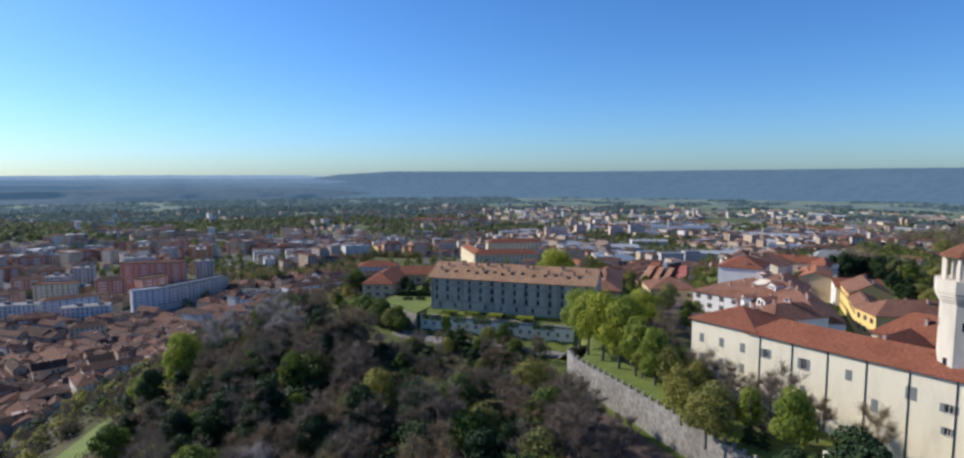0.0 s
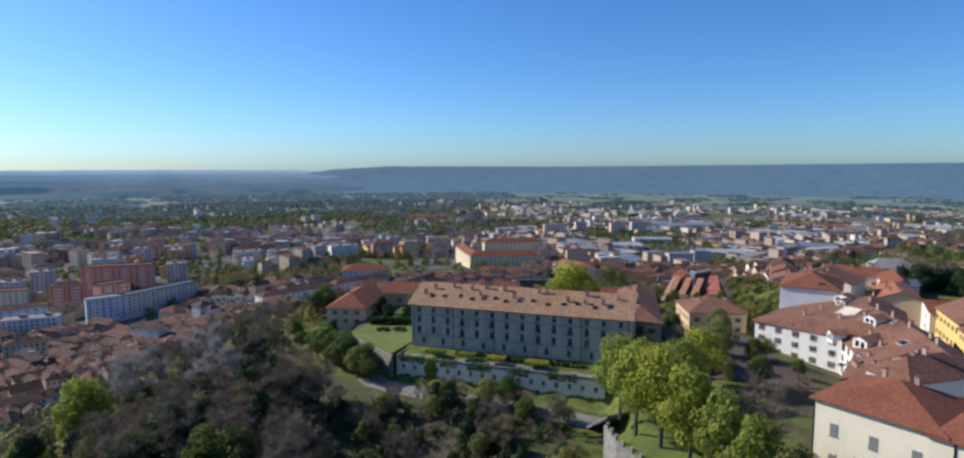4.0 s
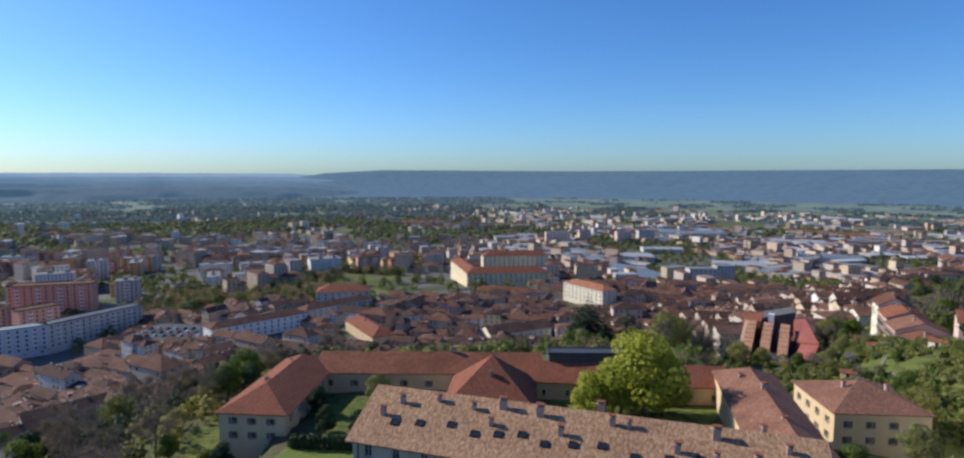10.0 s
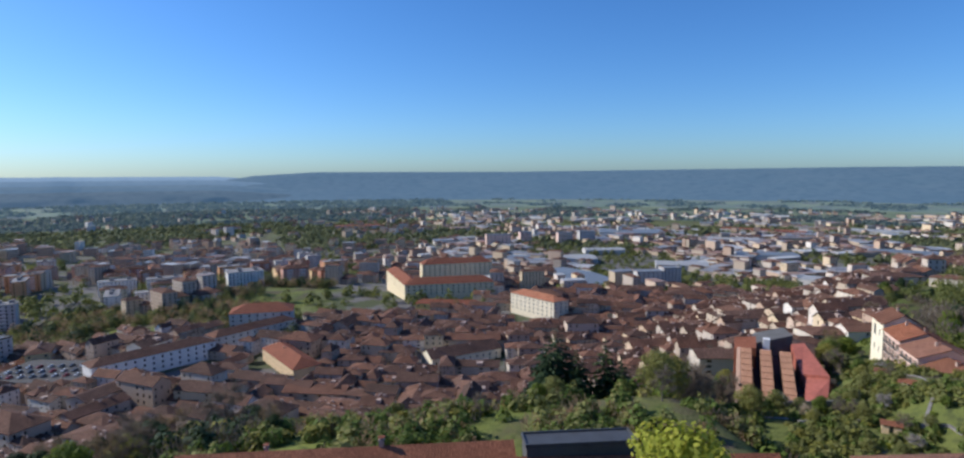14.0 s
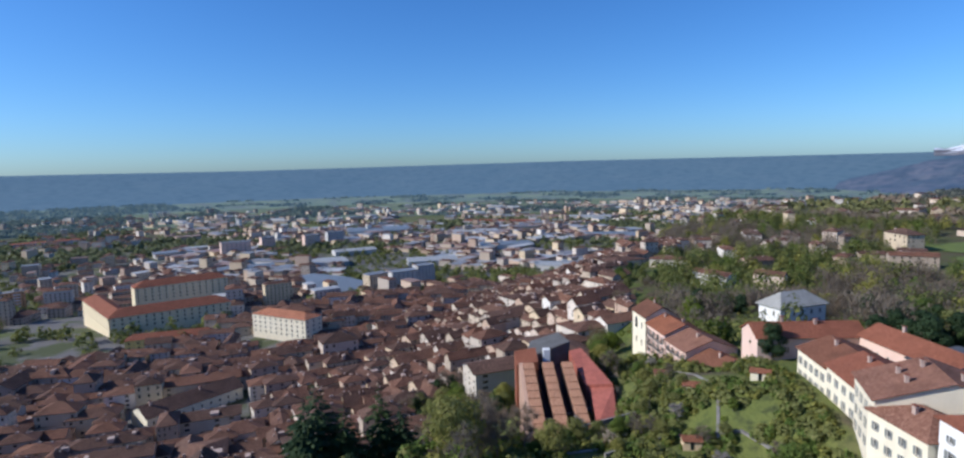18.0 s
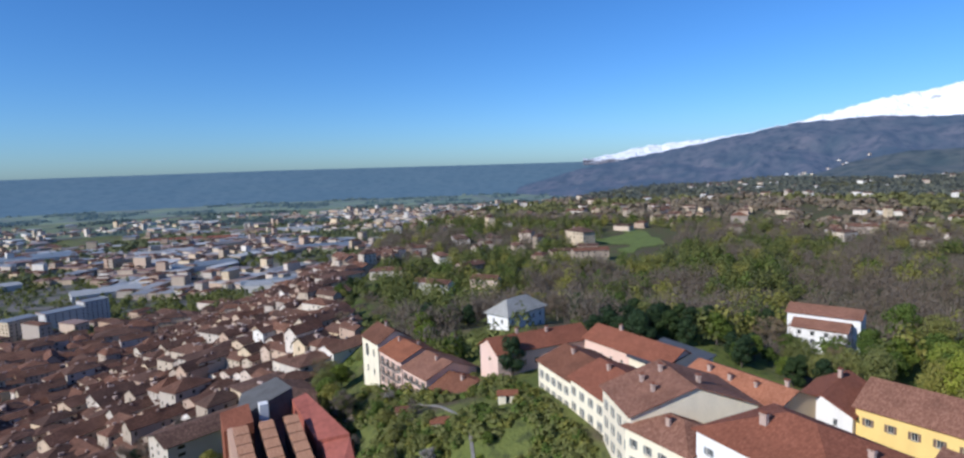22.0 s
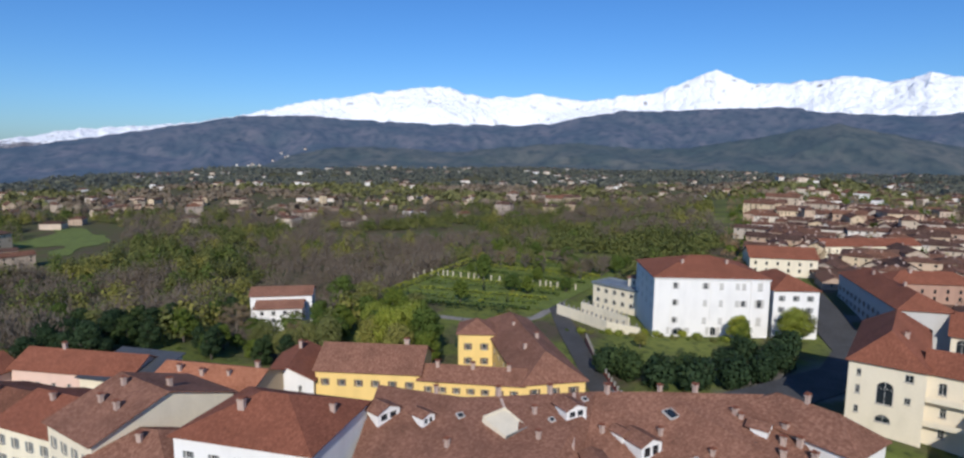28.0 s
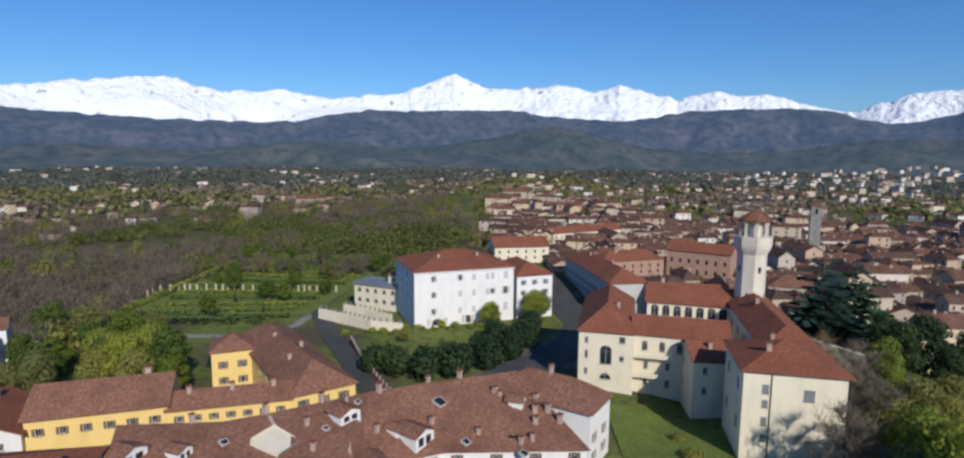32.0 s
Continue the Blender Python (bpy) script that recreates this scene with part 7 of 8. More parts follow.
# garden slope behind the palace
plant(DARKCON, 48, 383, 1.0, -15)
plant(DARKCON, 44, 378, 0.9, -14)
plant(DARKCON, 53, 379, 0.85, -14)
plant(DARKCON, 66, 377, 0.7, -14)
plant(OLIVE, 76, 366, 1.3)
plant(OLIVE, 70, 360, 1.1)
for x, y, s in ((84, 372, 1.15), (90, 382, 1.2), (97, 392, 1.1), (84, 392, 1.1)):
    plant(BARE, x, y, s)
for x, y, s in ((62, 380, 1.0), (-6, 404, 0.4), (-12, 396, 0.35)):
    plant([CONIFERS[0]], x, y, s)
for x, y, s in ((92, 418, 0.9), (100, 424, 0.95), (86, 408, 0.8), (106, 412, 0.85), (96, 404, 0.8), (112, 398, 0.8)):
    plant(BARE, x, y, s)
for k in range(120):
    x, y = RAV.uniform(-70, 104), RAV.uniform(342, 455)
    if on_slope(x, y, 8, 120):
        plant(RAV.choices([OLIVE, MIDGREEN, BUSHES[:3], EVERG, BARE], [2, 1.5, 6, 0.8, 2.0])[0], x, y, RAV.uniform(0.35, 0.7), group="garden slope trees")
for k in range(46):
    a, q = RAV.uniform(0, 6.28), math.sqrt(RAV.random())
    x, y = 124 + 21 * q * math.cos(a), 452 + 29 * q * math.sin(a)
    plant(RAV.choices([EVERG, BARE, OLIVE, BUSHES[:3], MIDGREEN], [2.5, 3, 1.5, 2, 1])[0], x, y, RAV.uniform(0.6, 1.0), group="trees of the bank below the stepped building")
for x, y, k, kind in ((150, 399, 0.9, OLIVE), (158, 408, 0.8, MIDGREEN), (168, 420, 0.85, OLIVE), (146, 390, 0.8, BARE), (176, 430, 0.8, BARE), (184, 433, 0.7, OLIVE), (204, 404, 1.0, MIDGREEN), (212, 408, 1.05, EVERG), (220, 404, 1.0, MIDGREEN), (210, 396, 0.9, BARE), (226, 398, 0.9, EVERG), (198, 410, 0.9, BARE), (232, 410, 0.9, MIDGREEN), (240, 402, 0.9, BARE)):
    plant(kind, x, y, k, group="trees round the pink houses")
for k in range(60):
    x, y = RAV.uniform(165, 330), RAV.uniform(430, 600)
    if on_slope(x, y, -8, 60) and not crowd(x, y, 2, 0.8):
        plant(RAV.choices([MIDGREEN, OLIVE, EVERG, BARE, BUSHES[:3]], [2, 2, 1, 2, 2])[0], x, y, RAV.uniform(0.5, 0.8), group="trees of the slope beside the town")
for k in range(190):
    x, y = RAV.uniform(88, 172), RAV.uniform(302, 405)
    if float(off_one(x, y, [(190, 420), (155, 360), (138, 312), (118, 285)])[0]) < 9 or (x > 150 and y < 345) or (x > 130 and y < 316):
        continue
    kind = RAV.choices([BUSHES[:3], OLIVE, MIDGREEN, BLOOM, CYPRESS, BARE], [8, 1.8, 0.8, 1.0, 0.9, 1.2])[0]
    plant(kind, x, y, RAV.uniform(0.5, 0.95) if kind[0] in BUSHES or kind is CYPRESS else RAV.uniform(0.25, 0.45), group="plants of the hillside gardens")
for x, y, s in ((167.5, 347.5, 1.0), (170.5, 352, 0.95), (183, 378, 0.9), (188, 388, 0.9), (195, 395, 0.9), (176, 420, 0.8), (150, 395, 0.8)):
    plant(EVERG if y < 360 else MIDGREEN, x, y, s)
for k in range(26):
    plant(EVERG, RAV.uniform(196, 232), RAV.uniform(308, 345), RAV.uniform(0.6, 0.95), group="dark trees behind the houses")
for x, y, s in ((185, 245, 1.0), (192, 236, 1.15), (198, 250, 1.0), (181, 238, 1.0), (212, 268, 1.0), (206, 262, 0.9), (222, 280, 0.9), (229, 238, 1.1), (236, 246, 1.0), (260, 252, 1.2), (252, 244, 1.0), (222, 230, 0.9), (215, 246, 1.0), (244, 262, 0.9), (208, 236, 0.9), (226, 256, 1.0), (238, 228, 0.8), (204, 208, 0.8), (214, 200, 0.7), (252, 272, 0.8), (234, 284, 0.9), (246, 296, 1.0)):
    plant(OLIVE if (x + y) % 3 < 2 else MIDGREEN, x, y, s, group="trees behind the yellow houses")
for k in range(34):
    x, y = RAV.uniform(205, 300), RAV.uniform(285, 400)
    if (abs(x - 220) > 20 or abs(y - 372) > 18) and math.hypot(x - 266, y - 276) > 20:
        plant(RAV.choices([BARE, EVERG, MIDGREEN, OLIVE], [4, 2, 2, 1])[0], x, y, RAV.uniform(0.7, 1.0), group="trees of the wooded valley")
for kind, x, y, q in ((BARE, 90, 376, 0.95), (BARE, 94, 366, 0.9), (BARE, 86, 366, 1.0), (BARE, 84, 384, 1.0), (OLIVE, 102, 356, 0.7), (OLIVE, 92, 352, 0.9), (EVERG, 84, 398, 0.9), (MIDGREEN, 112, 352, 0.45), (OLIVE, 132, 360, 0.55), (MIDGREEN, 140, 372, 0.6), (OLIVE, 148, 392, 0.7)):
    plant(kind, x, y, q, group="trees round the stepped building")
plant([CONIFERS[1]], 200, 222, 0.55)
# clipped trees and garden below the mansion
for x, y, s in ((163, 193, 2.1), (157, 190, 2.2), (151, 185, 2.3), (146, 177, 2.3), (143, 168, 2.3), (144, 158, 2.3), (150, 148, 2.3), (156, 138, 2.2), (162, 130, 2.0), (156, 172, 1.9), (153, 162, 1.9), (160, 150, 1.8)):
    plant([BUSHES[3]], x, y, s, None, "clipped dome trees")
plant(MIDGREEN, 170, 141, 0.85, 1)
plant(OLIVE, 168, 119, 0.95, 1)
plant(OLIVE, 178, 172, 0.45, 1)
plant(CEDAR, 86, 84, 1.35, 4)
plant(CEDAR, 80, 76, 1.1, 4)
for x, y, s in ((62, 104, 1.2), (58, 96, 1.3), (68, 92, 1.2), (52, 104, 1.1), (50, 92, 1.3)):
    plant(EVERG, x, y, s, 4)
for x, y, s in ((47, 139, 0.9), (52, 134, 0.95), (48, 128, 1.0)):
    plant(OLIVE, x, y, s, 5.6)
plant(BUSHES[1:2], 84, 172, 1.0)
plant(BUSHES[1:2], 78, 178, 1.2)


# ---- houses round the mansion and street ----
house("street_house", "tall grey street house in shade with a red tile roof", (196, 70), (150, 102), 15, 0, 15, 3.6, "hip", GREYB, TILE_RED, {0: grid(44, 10, [2, 5.4, 8.8], 1.0, 1.7, 2.5)}, chimneys=[(0.3, 0.4, 0), (0.7, 0.5, 0)], shutter=SHUTTER)
house("yellow_gabled_house", "pale yellow house with a red gabled roof", (238.7, 73), (223.8, 49), 16, 2, 14, 4, "gable", CREAM, TILE_RED, {0: grid(28, 6, [2, 5.5, 8.6], 1.0, 1.6, 2.5)}, joined=True, chimneys=[(0.5, 0.5, 0)])
house("long_street_house", "long cream house with a red tile roof", (261.7, 0.6), (248.5, -52.3), 13, 0, 12, 3, "gable", CREAM2, TILE_RED, {0: grid(54, 12, [2, 5.4, 8.4], 1.0, 1.6, 2.5)}, joined=True)
house("street_house", "brick house with a red tile roof and chimney", (186.7, 54.7), (172.3, 25.6), 14, 0, 12, 3.4, "hip", BRICKW, TILE_RED, {0: grid(32, 7, [2, 5.4, 8.2], 1.0, 1.6, 2.5)}, joined=True, chimneys=[(0.3, 0.4, 2)])
house("brick_hall", "brick hall with a long red roof", (179.2, 10.9), (150, 4), 16, 0, 14, 3.6, "gable", BRICKW, TILE_RED, {0: grid(30, 7, [3, 8], 1.2, 2.2, 2.5)}, joined=True)
house("small_court_house", "low court house with blue-shaded walls", (137, 96), (118, 82), 12, 2, 12.5, 3, "gable", GREYB, TILE_RED, {0: grid(23, 5, [2, 6], 1.0, 1.6, 2.5)}, chimneys=[(0.2, 0.5, 2)], joined=True)


def bell_tower(x, y, z0, z1, w):
    root = new("bell_tower")
    root.matrix_basis = pose(x, y, z0, 0, 0, 25)
    tagged(root, "square brick bell tower with a low tiled cap", "tower")
    h = z1 - z0
    sh = Sheet()
    for k in range(4):
        m = pose(0, 0, 0, 0, 0, 90 * k) @ Matrix.Translation((-w / 2, -w / 2, 0))
        wall_side(sh, m, w, -4, h, [(w / 2, h - 5, 1.4, 3)], 0.4, 1)
    part("shaft", sh.done("shaft", [STONE, GLASS]), root)
    part("roof", Sheet().poly([(-w * 0.6, -w * 0.6, h), (w * 0.6, -w * 0.6, h), (0, 0, h + 2)]).poly([(w * 0.6, -w * 0.6, h), (w * 0.6, w * 0.6, h), (0, 0, h + 2)]).poly([(w * 0.6, w * 0.6, h), (-w * 0.6, w * 0.6, h), (0, 0, h + 2)]).poly([(-w * 0.6, w * 0.6, h), (-w * 0.6, -w * 0.6, h), (0, 0, h + 2)]).done("roof", TILE_OLD), root)


bell_tower(155, -124, -4, 30, 6)
ribbon("road_by_mansion", [(118, 214), (138, 206), (150, 201), (166, 196), (186, 189), (212, 180), (240, 170), (262, 160)], 6.5, ASPHALT, 0.2, "narrow asphalt lane beside the yellow house", "road")
ribbon("street", [(126, 200), (130, 170), (139, 135), (152, 114), (170, 101), (189, 88), (204, 78)], 13, ASPHALT, 0.2, "shaded street between the mansion and castle", "road")
stone_wall([(226, 176), (212, 172), (200, 170), (190, 164)], -3, 3.4, 0.8, "pale garden wall with posts below the mansion", posts=2.2, mat=CREAM2)
stone_wall([(222, 168), (210, 165), (198, 163)], -1, 4.6, 0.6, "upper pale garden wall below the mansion", posts=2.2, mat=CREAM2)
stone_wall([(123, 208), (140, 200.5), (156, 196), (172, 191), (190, 184)], -2, 2.6, 0.4, "brown wall along the lane", posts=2.4, mat=BRICKRED)
ribbon("garden_path", [(255, 160), (275, 168), (300, 178)], 3, PAVING, 0.15, "pale garden path between lawns", "path")


def drape(name, corners, n, lift, mat, label, category, ragged=0.0):
    """A sheet laid over the land between four corners."""
    A, B, C, D = corners
    v = []
    for i in range(n + 1):
        for k in range(n + 1):
            s, t = i / n, k / n
            x = (A[0] * (1 - s) + B[0] * s) * (1 - t) + (D[0] * (1 - s) + C[0] * s) * t
            y = (A[1] * (1 - s) + B[1] * s) * (1 - t) + (D[1] * (1 - s) + C[1] * s) * t
            v.append((x, y, lz(x, y) + lift))
    def kept(i, k):
        edge = min(i, k, n - 1 - i, n - 1 - k) / n
        return edge > ragged * (0.5 + 0.9 * noise.noise((i / n * 4.1, k / n * 4.1, 1.3)))

    f = [(i * (n + 1) + k, (i + 1) * (n + 1) + k, (i + 1) * (n + 1) + k + 1, i * (n + 1) + k + 1) for i in range(n) for k in range(n) if not ragged or kept(i, k)]
    return tagged(new(name, mesh_of(name, v, f, mat)), label, category, kind="structure")


drape("garden_lawn", [(232, 178), (290, 104), (358, 150), (268, 238)], 24, 0.3, LAWN, "broad bright lawn of the formal garden", "lawn")
drape("palace_yard", [(52, 222), (88, 212), (92, 262), (60, 268)], 16, 0.25, EARTH, "bare earth yard between the palace and the row houses", "yard")
drape("castle_court", [(66, 178), (86, 160), (104, 170), (88, 186)], 12, 0.3, LAWN, "sloping grass court before the castle", "lawn")
for x, y, s in ((74, 236, 0.9), (68, 226, 0.9), (80, 250, 0.8), (60, 214, 0.9), (52, 206, 1.0), (86, 266, 0.8)):
    plant(OLIVE if x > 65 else SPRING, x, y, s)
for x, y, s in ((112, 318, 0.9), (104, 326, 0.8), (96, 316, 0.8), (108, 308, 0.7), (125, 332, 0.8), (118, 344, 0.9), (130, 350, 0.8), (104, 344, 0.9)):
    plant(OLIVE if y > 320 else MIDGREEN, x, y, s * 0.45, group="plants of the hillside gardens")



def hedge(line, w, h, mat, label):
    """A clipped hedge that follows a line over the land."""
    rng = random.Random(str(line))
    (ax, ay), (bx, by) = line
    n = int(math.hypot(bx - ax, by - ay) / 1.1)
    d = math.hypot(bx - ax, by - ay)
    nx, ny = -(by - ay) / d, (bx - ax) / d
    sh = Sheet()
    for k in range(n * 7):
        t, s = rng.random(), rng.uniform(-0.5, 0.5)
        x, y = ax + (bx - ax) * t + nx * w * s, ay + (by - ay) * t + ny * w * s
        z = lz(x, y) + h * (1.0 if abs(s) < 0.4 and rng.random() < 0.6 else rng.random()) + 0.3
        a, q = rng.uniform(0, 6.28), rng.uniform(0.45, 0.8)
        u, v = Vector((math.cos(a), math.sin(a), rng.uniform(-0.5, 0.5))) * q, Vector((-math.sin(a), math.cos(a), rng.uniform(-0.6, 0.6))) * q * 0.7
        c = Vector((x - ax, y - ay, z - lz(ax, ay)))
        sh.poly([c - u, c - v, c + u, c + v])
    ob = new("hedge", sh.done("hedge", mat))
    ob.matrix_basis = pose(ax, ay, lz(ax, ay))
    return tagged(ob, label, "hedge", "garden hedges")


for k in range(11):
    t = k / 10
    a = (266 + (352 - 266) * t, 234 + (152 - 234) * t)
    c = (234 + (290 - 234) * t, 184 + (112 - 184) * t)
    hedge([a, c], 2.2, 1.8 if k % 2 else 1.2, LEAF if k % 3 else LEAF_MID, "clipped green hedge row of the formal garden")
post = Sheet().box(-0.3, -0.3, -0.5, 0.3, 0.3, 2.6).box(-0.42, -0.42, 2.6, 0.42, 0.42, 2.8).done("garden_pillar", plain("pale_stone", (0.66, 0.60, 0.44), 0.8))
for k in range(26):
    u = 0.45
    t = -0.3 + 1.3 * k / 25 + 0.015 * math.sin(k * 5.1)
    ax, ay, cx, cy = 266 + 86 * u, 234 - 82 * u, 234 + 56 * u, 184 - 72 * u
    x, y = ax + (cx - ax) * t, ay + (cy - ay) * t
    ob = new("garden_pillar", post)
    ob.matrix_basis = pose(x, y, lz(x, y))
    tagged(ob, "pale stone pergola pillar in the garden", "pillar", "pergola pillars")
for k in range(34):
    u, t = RAV.uniform(0.68, 1.12), RAV.uniform(-0.15, 1.1)
    plant(RAV.choice([OLIVE, BARE, BARE, MIDGREEN]), 266 + 86 * u - (32 + 30 * u) * t, 234 - 82 * u - (50 - 10 * u) * t, RAV.uniform(0.6, 0.95), group="trees behind the formal garden")
for k in range(26):
    u, t = RAV.uniform(0, 0.6), RAV.random()
    x, y = 266 + 86 * u - (32 + 30 * u) * t, 234 - 82 * u - (50 - 10 * u) * t
    plant(RAV.choice([BUSHES[:3], MIDGREEN, CYPRESS]), x, y, RAV.uniform(0.5, 0.8), group="garden shrubs")

for x, y, k, kind in ((196, 246, 0.85, SPRING), (202, 238, 0.9, SPRING), (222, 246, 0.8, SPRING), (218, 258, 0.85, MIDGREEN), (236, 262, 0.8, MIDGREEN), (230, 236, 0.7, OLIVE), (248, 244, 0.8, OLIVE), (214, 228, 0.7, EVERG), (243, 270, 0.7, BARE), (165.5, 125.3, 0.72, SPRING), (171.3, 141.1, 0.6, SPRING), (160, 132, 0.5, MIDGREEN)):
    plant(kind, x, y, k, group="trees round the garden and mansion")

for k in range(22):
    x, y = RAV.uniform(197, 226), RAV.uniform(270, 304)
    plant(RAV.choices([EVERG, MIDGREEN, OLIVE, BUSHES[:3], BARE], [2, 2, 1.5, 2, 1])[0], x, y, RAV.uniform(0.5, 0.85), group="trees round the garden and mansion")

# ---- details on the palace ----
PR = hotel
W0 = frame_at((-15.5, 250.0), (46.0, 228.5))[0]


def roof_box(root, x, y, w, d, h, kind, depth, ze, rise, width, label, name="dormer"):
    """A small dormer or skylight on the front slope; returns its part."""
    z = ze + rise * (y / (depth / 2))
    slope = math.degrees(math.atan2(rise, depth / 2))
    if kind == "skylight":
        f = Sheet()
        for a in ((-w / 2, -d / 2, -w / 2 + 0.09, d / 2), (w / 2 - 0.09, -d / 2, w / 2, d / 2), (-w / 2 + 0.09, -d / 2, w / 2 - 0.09, -d / 2 + 0.09), (-w / 2 + 0.09, d / 2 - 0.09, w / 2 - 0.09, d / 2)):
            f.box(a[0], a[1], 0.1, a[2], a[3], 0.42)
        o = part("skylight", f.done("skylight", IRON), root, label, at=pose(x, y, z, slope))
        part("pane", Sheet().box(-w / 2 + 0.09, -d / 2 + 0.09, 0.28, w / 2 - 0.09, d / 2 - 0.09, 0.34).done("pane", GLASS), o)
    else:
        b = d * rise / (depth / 2)
        s = Sheet()
        wall_side(s, pose(-w / 2, 0, 0), w, -0.2, h, [(w / 2, 0.35, w * 0.62, h - 0.55)], 0.12, 1)
        s.poly([(-w / 2, 0, -0.2), (-w / 2, 0, h), (-w / 2, d, h), (-w / 2, d, b - 0.2)]).poly([(w / 2, 0, h), (w / 2, 0, -0.2), (w / 2, d, b - 0.2), (w / 2, d, h)])
        o = part("dormer", s.done("dormer", [WHITE, GLASS]), root, label, at=pose(x, y, z + 0.15))
        part("dormer_roof", Sheet().prism([(-w / 2 - 0.25, -0.35), (w / 2 + 0.25, -0.35), (w / 2 + 0.25, d + 0.6), (-w / 2 - 0.25, d + 0.6)], h, [h + 0.2, h + 0.2, h + 0.55, h + 0.55]).done("dormer_roof", TILE_BROWN), o)
    return o


for k, x in enumerate((5.5, 9.5, 14.5, 18.5, 22, 25.5, 29, 33, 37, 41.5, 46, 50, 55, 59)):
    roof_box(PR, x, 3.4 + 0.5 * (k % 3), 1.3, 1.1, 0.4, "skylight", 20, 13.0, 4.6, W0, "dark roof window in an iron frame")
for x, y, h in ((3, 4.4, 1.2), (17, 7.6, 1.0), (20.5, 5.2, 0.9), (31, 5.2, 1.3), (38, 8.0, 1.3), (47, 5.0, 1.2), (52, 4.6, 1.1), (57, 4.8, 1.3), (61, 7.2, 1.0), (11, 8.2, 1.0)):
    part("chimney", CHIMNEYS[0] if h > 1.15 else CHIMNEYS[1], PR, at=pose(x, y, 13.0 + 4.6 * y / 10))


def balcony(root, m, x, z, w, label="iron balcony"):
    s = Sheet().box(x - w / 2, -0.85, z - 0.14, x + w / 2, 0, z)
    o = part("balcony", s.done("balcony", STONE), root, label, at=m)
    r = Sheet().box(x - w / 2, -0.85, z + 0.95, x + w / 2, -0.81, z + 1.0).box(x - w / 2, -0.81, z + 0.95, x - w / 2 + 0.04, 0, z + 1.0).box(x + w / 2 - 0.04, -0.81, z + 0.95, x + w / 2, 0, z + 1.0)
    n = int(w / 0.2)
    for k in range(n):
        q = x - w / 2 + 0.05 + (w - 0.1) * k / (n - 1)
        r.box(q - 0.012, -0.84, z, q + 0.012, -0.82, z + 0.95)
    part("railing", r.done("railing", IRON), o, "dark iron railing")


for o, ws in ((PINKS[1], 15.6), (PINKS[2], 13.7), (PINKS[3], 11.4)):
    for z in (4.7, 7.9) if ws > 12 else (4.9,):
        balcony(o, pose(0, 0, 0), ws / 2, z, ws - 3.0)
arch_top(PINKS[0], pose(0, 0, 0), 4.0, 7.2, 2.6, 4.2, CREAM2)
step = (W0 - 5.2) / 13
for k in (3, 5, 8, 10, 12):
    for z in (4.05, 7.25) if k != 5 else (7.25,):
        balcony(PR, pose(0, 0, 0), 2.6 + step * k, z, 2.0)
for k in range(6):
    part("downpipe", Sheet().tube((0.9 + k * 12.7, -0.1, -0.3), (0.9 + k * 12.7, -0.1, 12.7), 0.09, 0.09, 6).done("downpipe", IRON), PR, "dark rainwater pipe")
part("string_course", Sheet().box(0, -0.12, 9.75, W0, 0.02, 9.95).done("string_course", STONE), PR)
part("string_course", Sheet().box(0, -0.12, 3.5, W0, 0.02, 3.7).done("string_course", STONE), PR)


def creeper(x0, y0, z0, x1, y1, z1, n, mat, label, size=0.45):
    """Leaves that hang over a wall or fill a bed between two corners."""
    rng = random.Random(n + int(x0 * 7))
    sh = Sheet()
    for _ in range(n):
        c = Vector((rng.uniform(0, x1 - x0), rng.uniform(0, y1 - y0), rng.uniform(0, z1 - z0)))
        u = Vector((rng.uniform(-1, 1), rng.uniform(-1, 1), rng.uniform(-1, 1))).normalized() * size * rng.uniform(0.5, 1.2)
        w = u.orthogonal().normalized() * size * 0.6
        sh.poly([c - u, c - w, c + u, c + w])
    ob = new("creeper", sh.done("creeper", mat))
    return ob


TY = frame_at((-19.0, 241.0), (37.0, 219.5))[1]


def on_terrace(x, y, z, w, d, h, n, mat, label, name="creeper", category="creeper"):
    ob = creeper(0, 0, 0, w, d, h, n, mat, label)
    ob.matrix_basis = pose(-19.0, 241.0, 4.7, 0, 0, TY) @ Matrix.Translation((x, y, z))
    ob.name = name
    return tagged(ob, label, category)


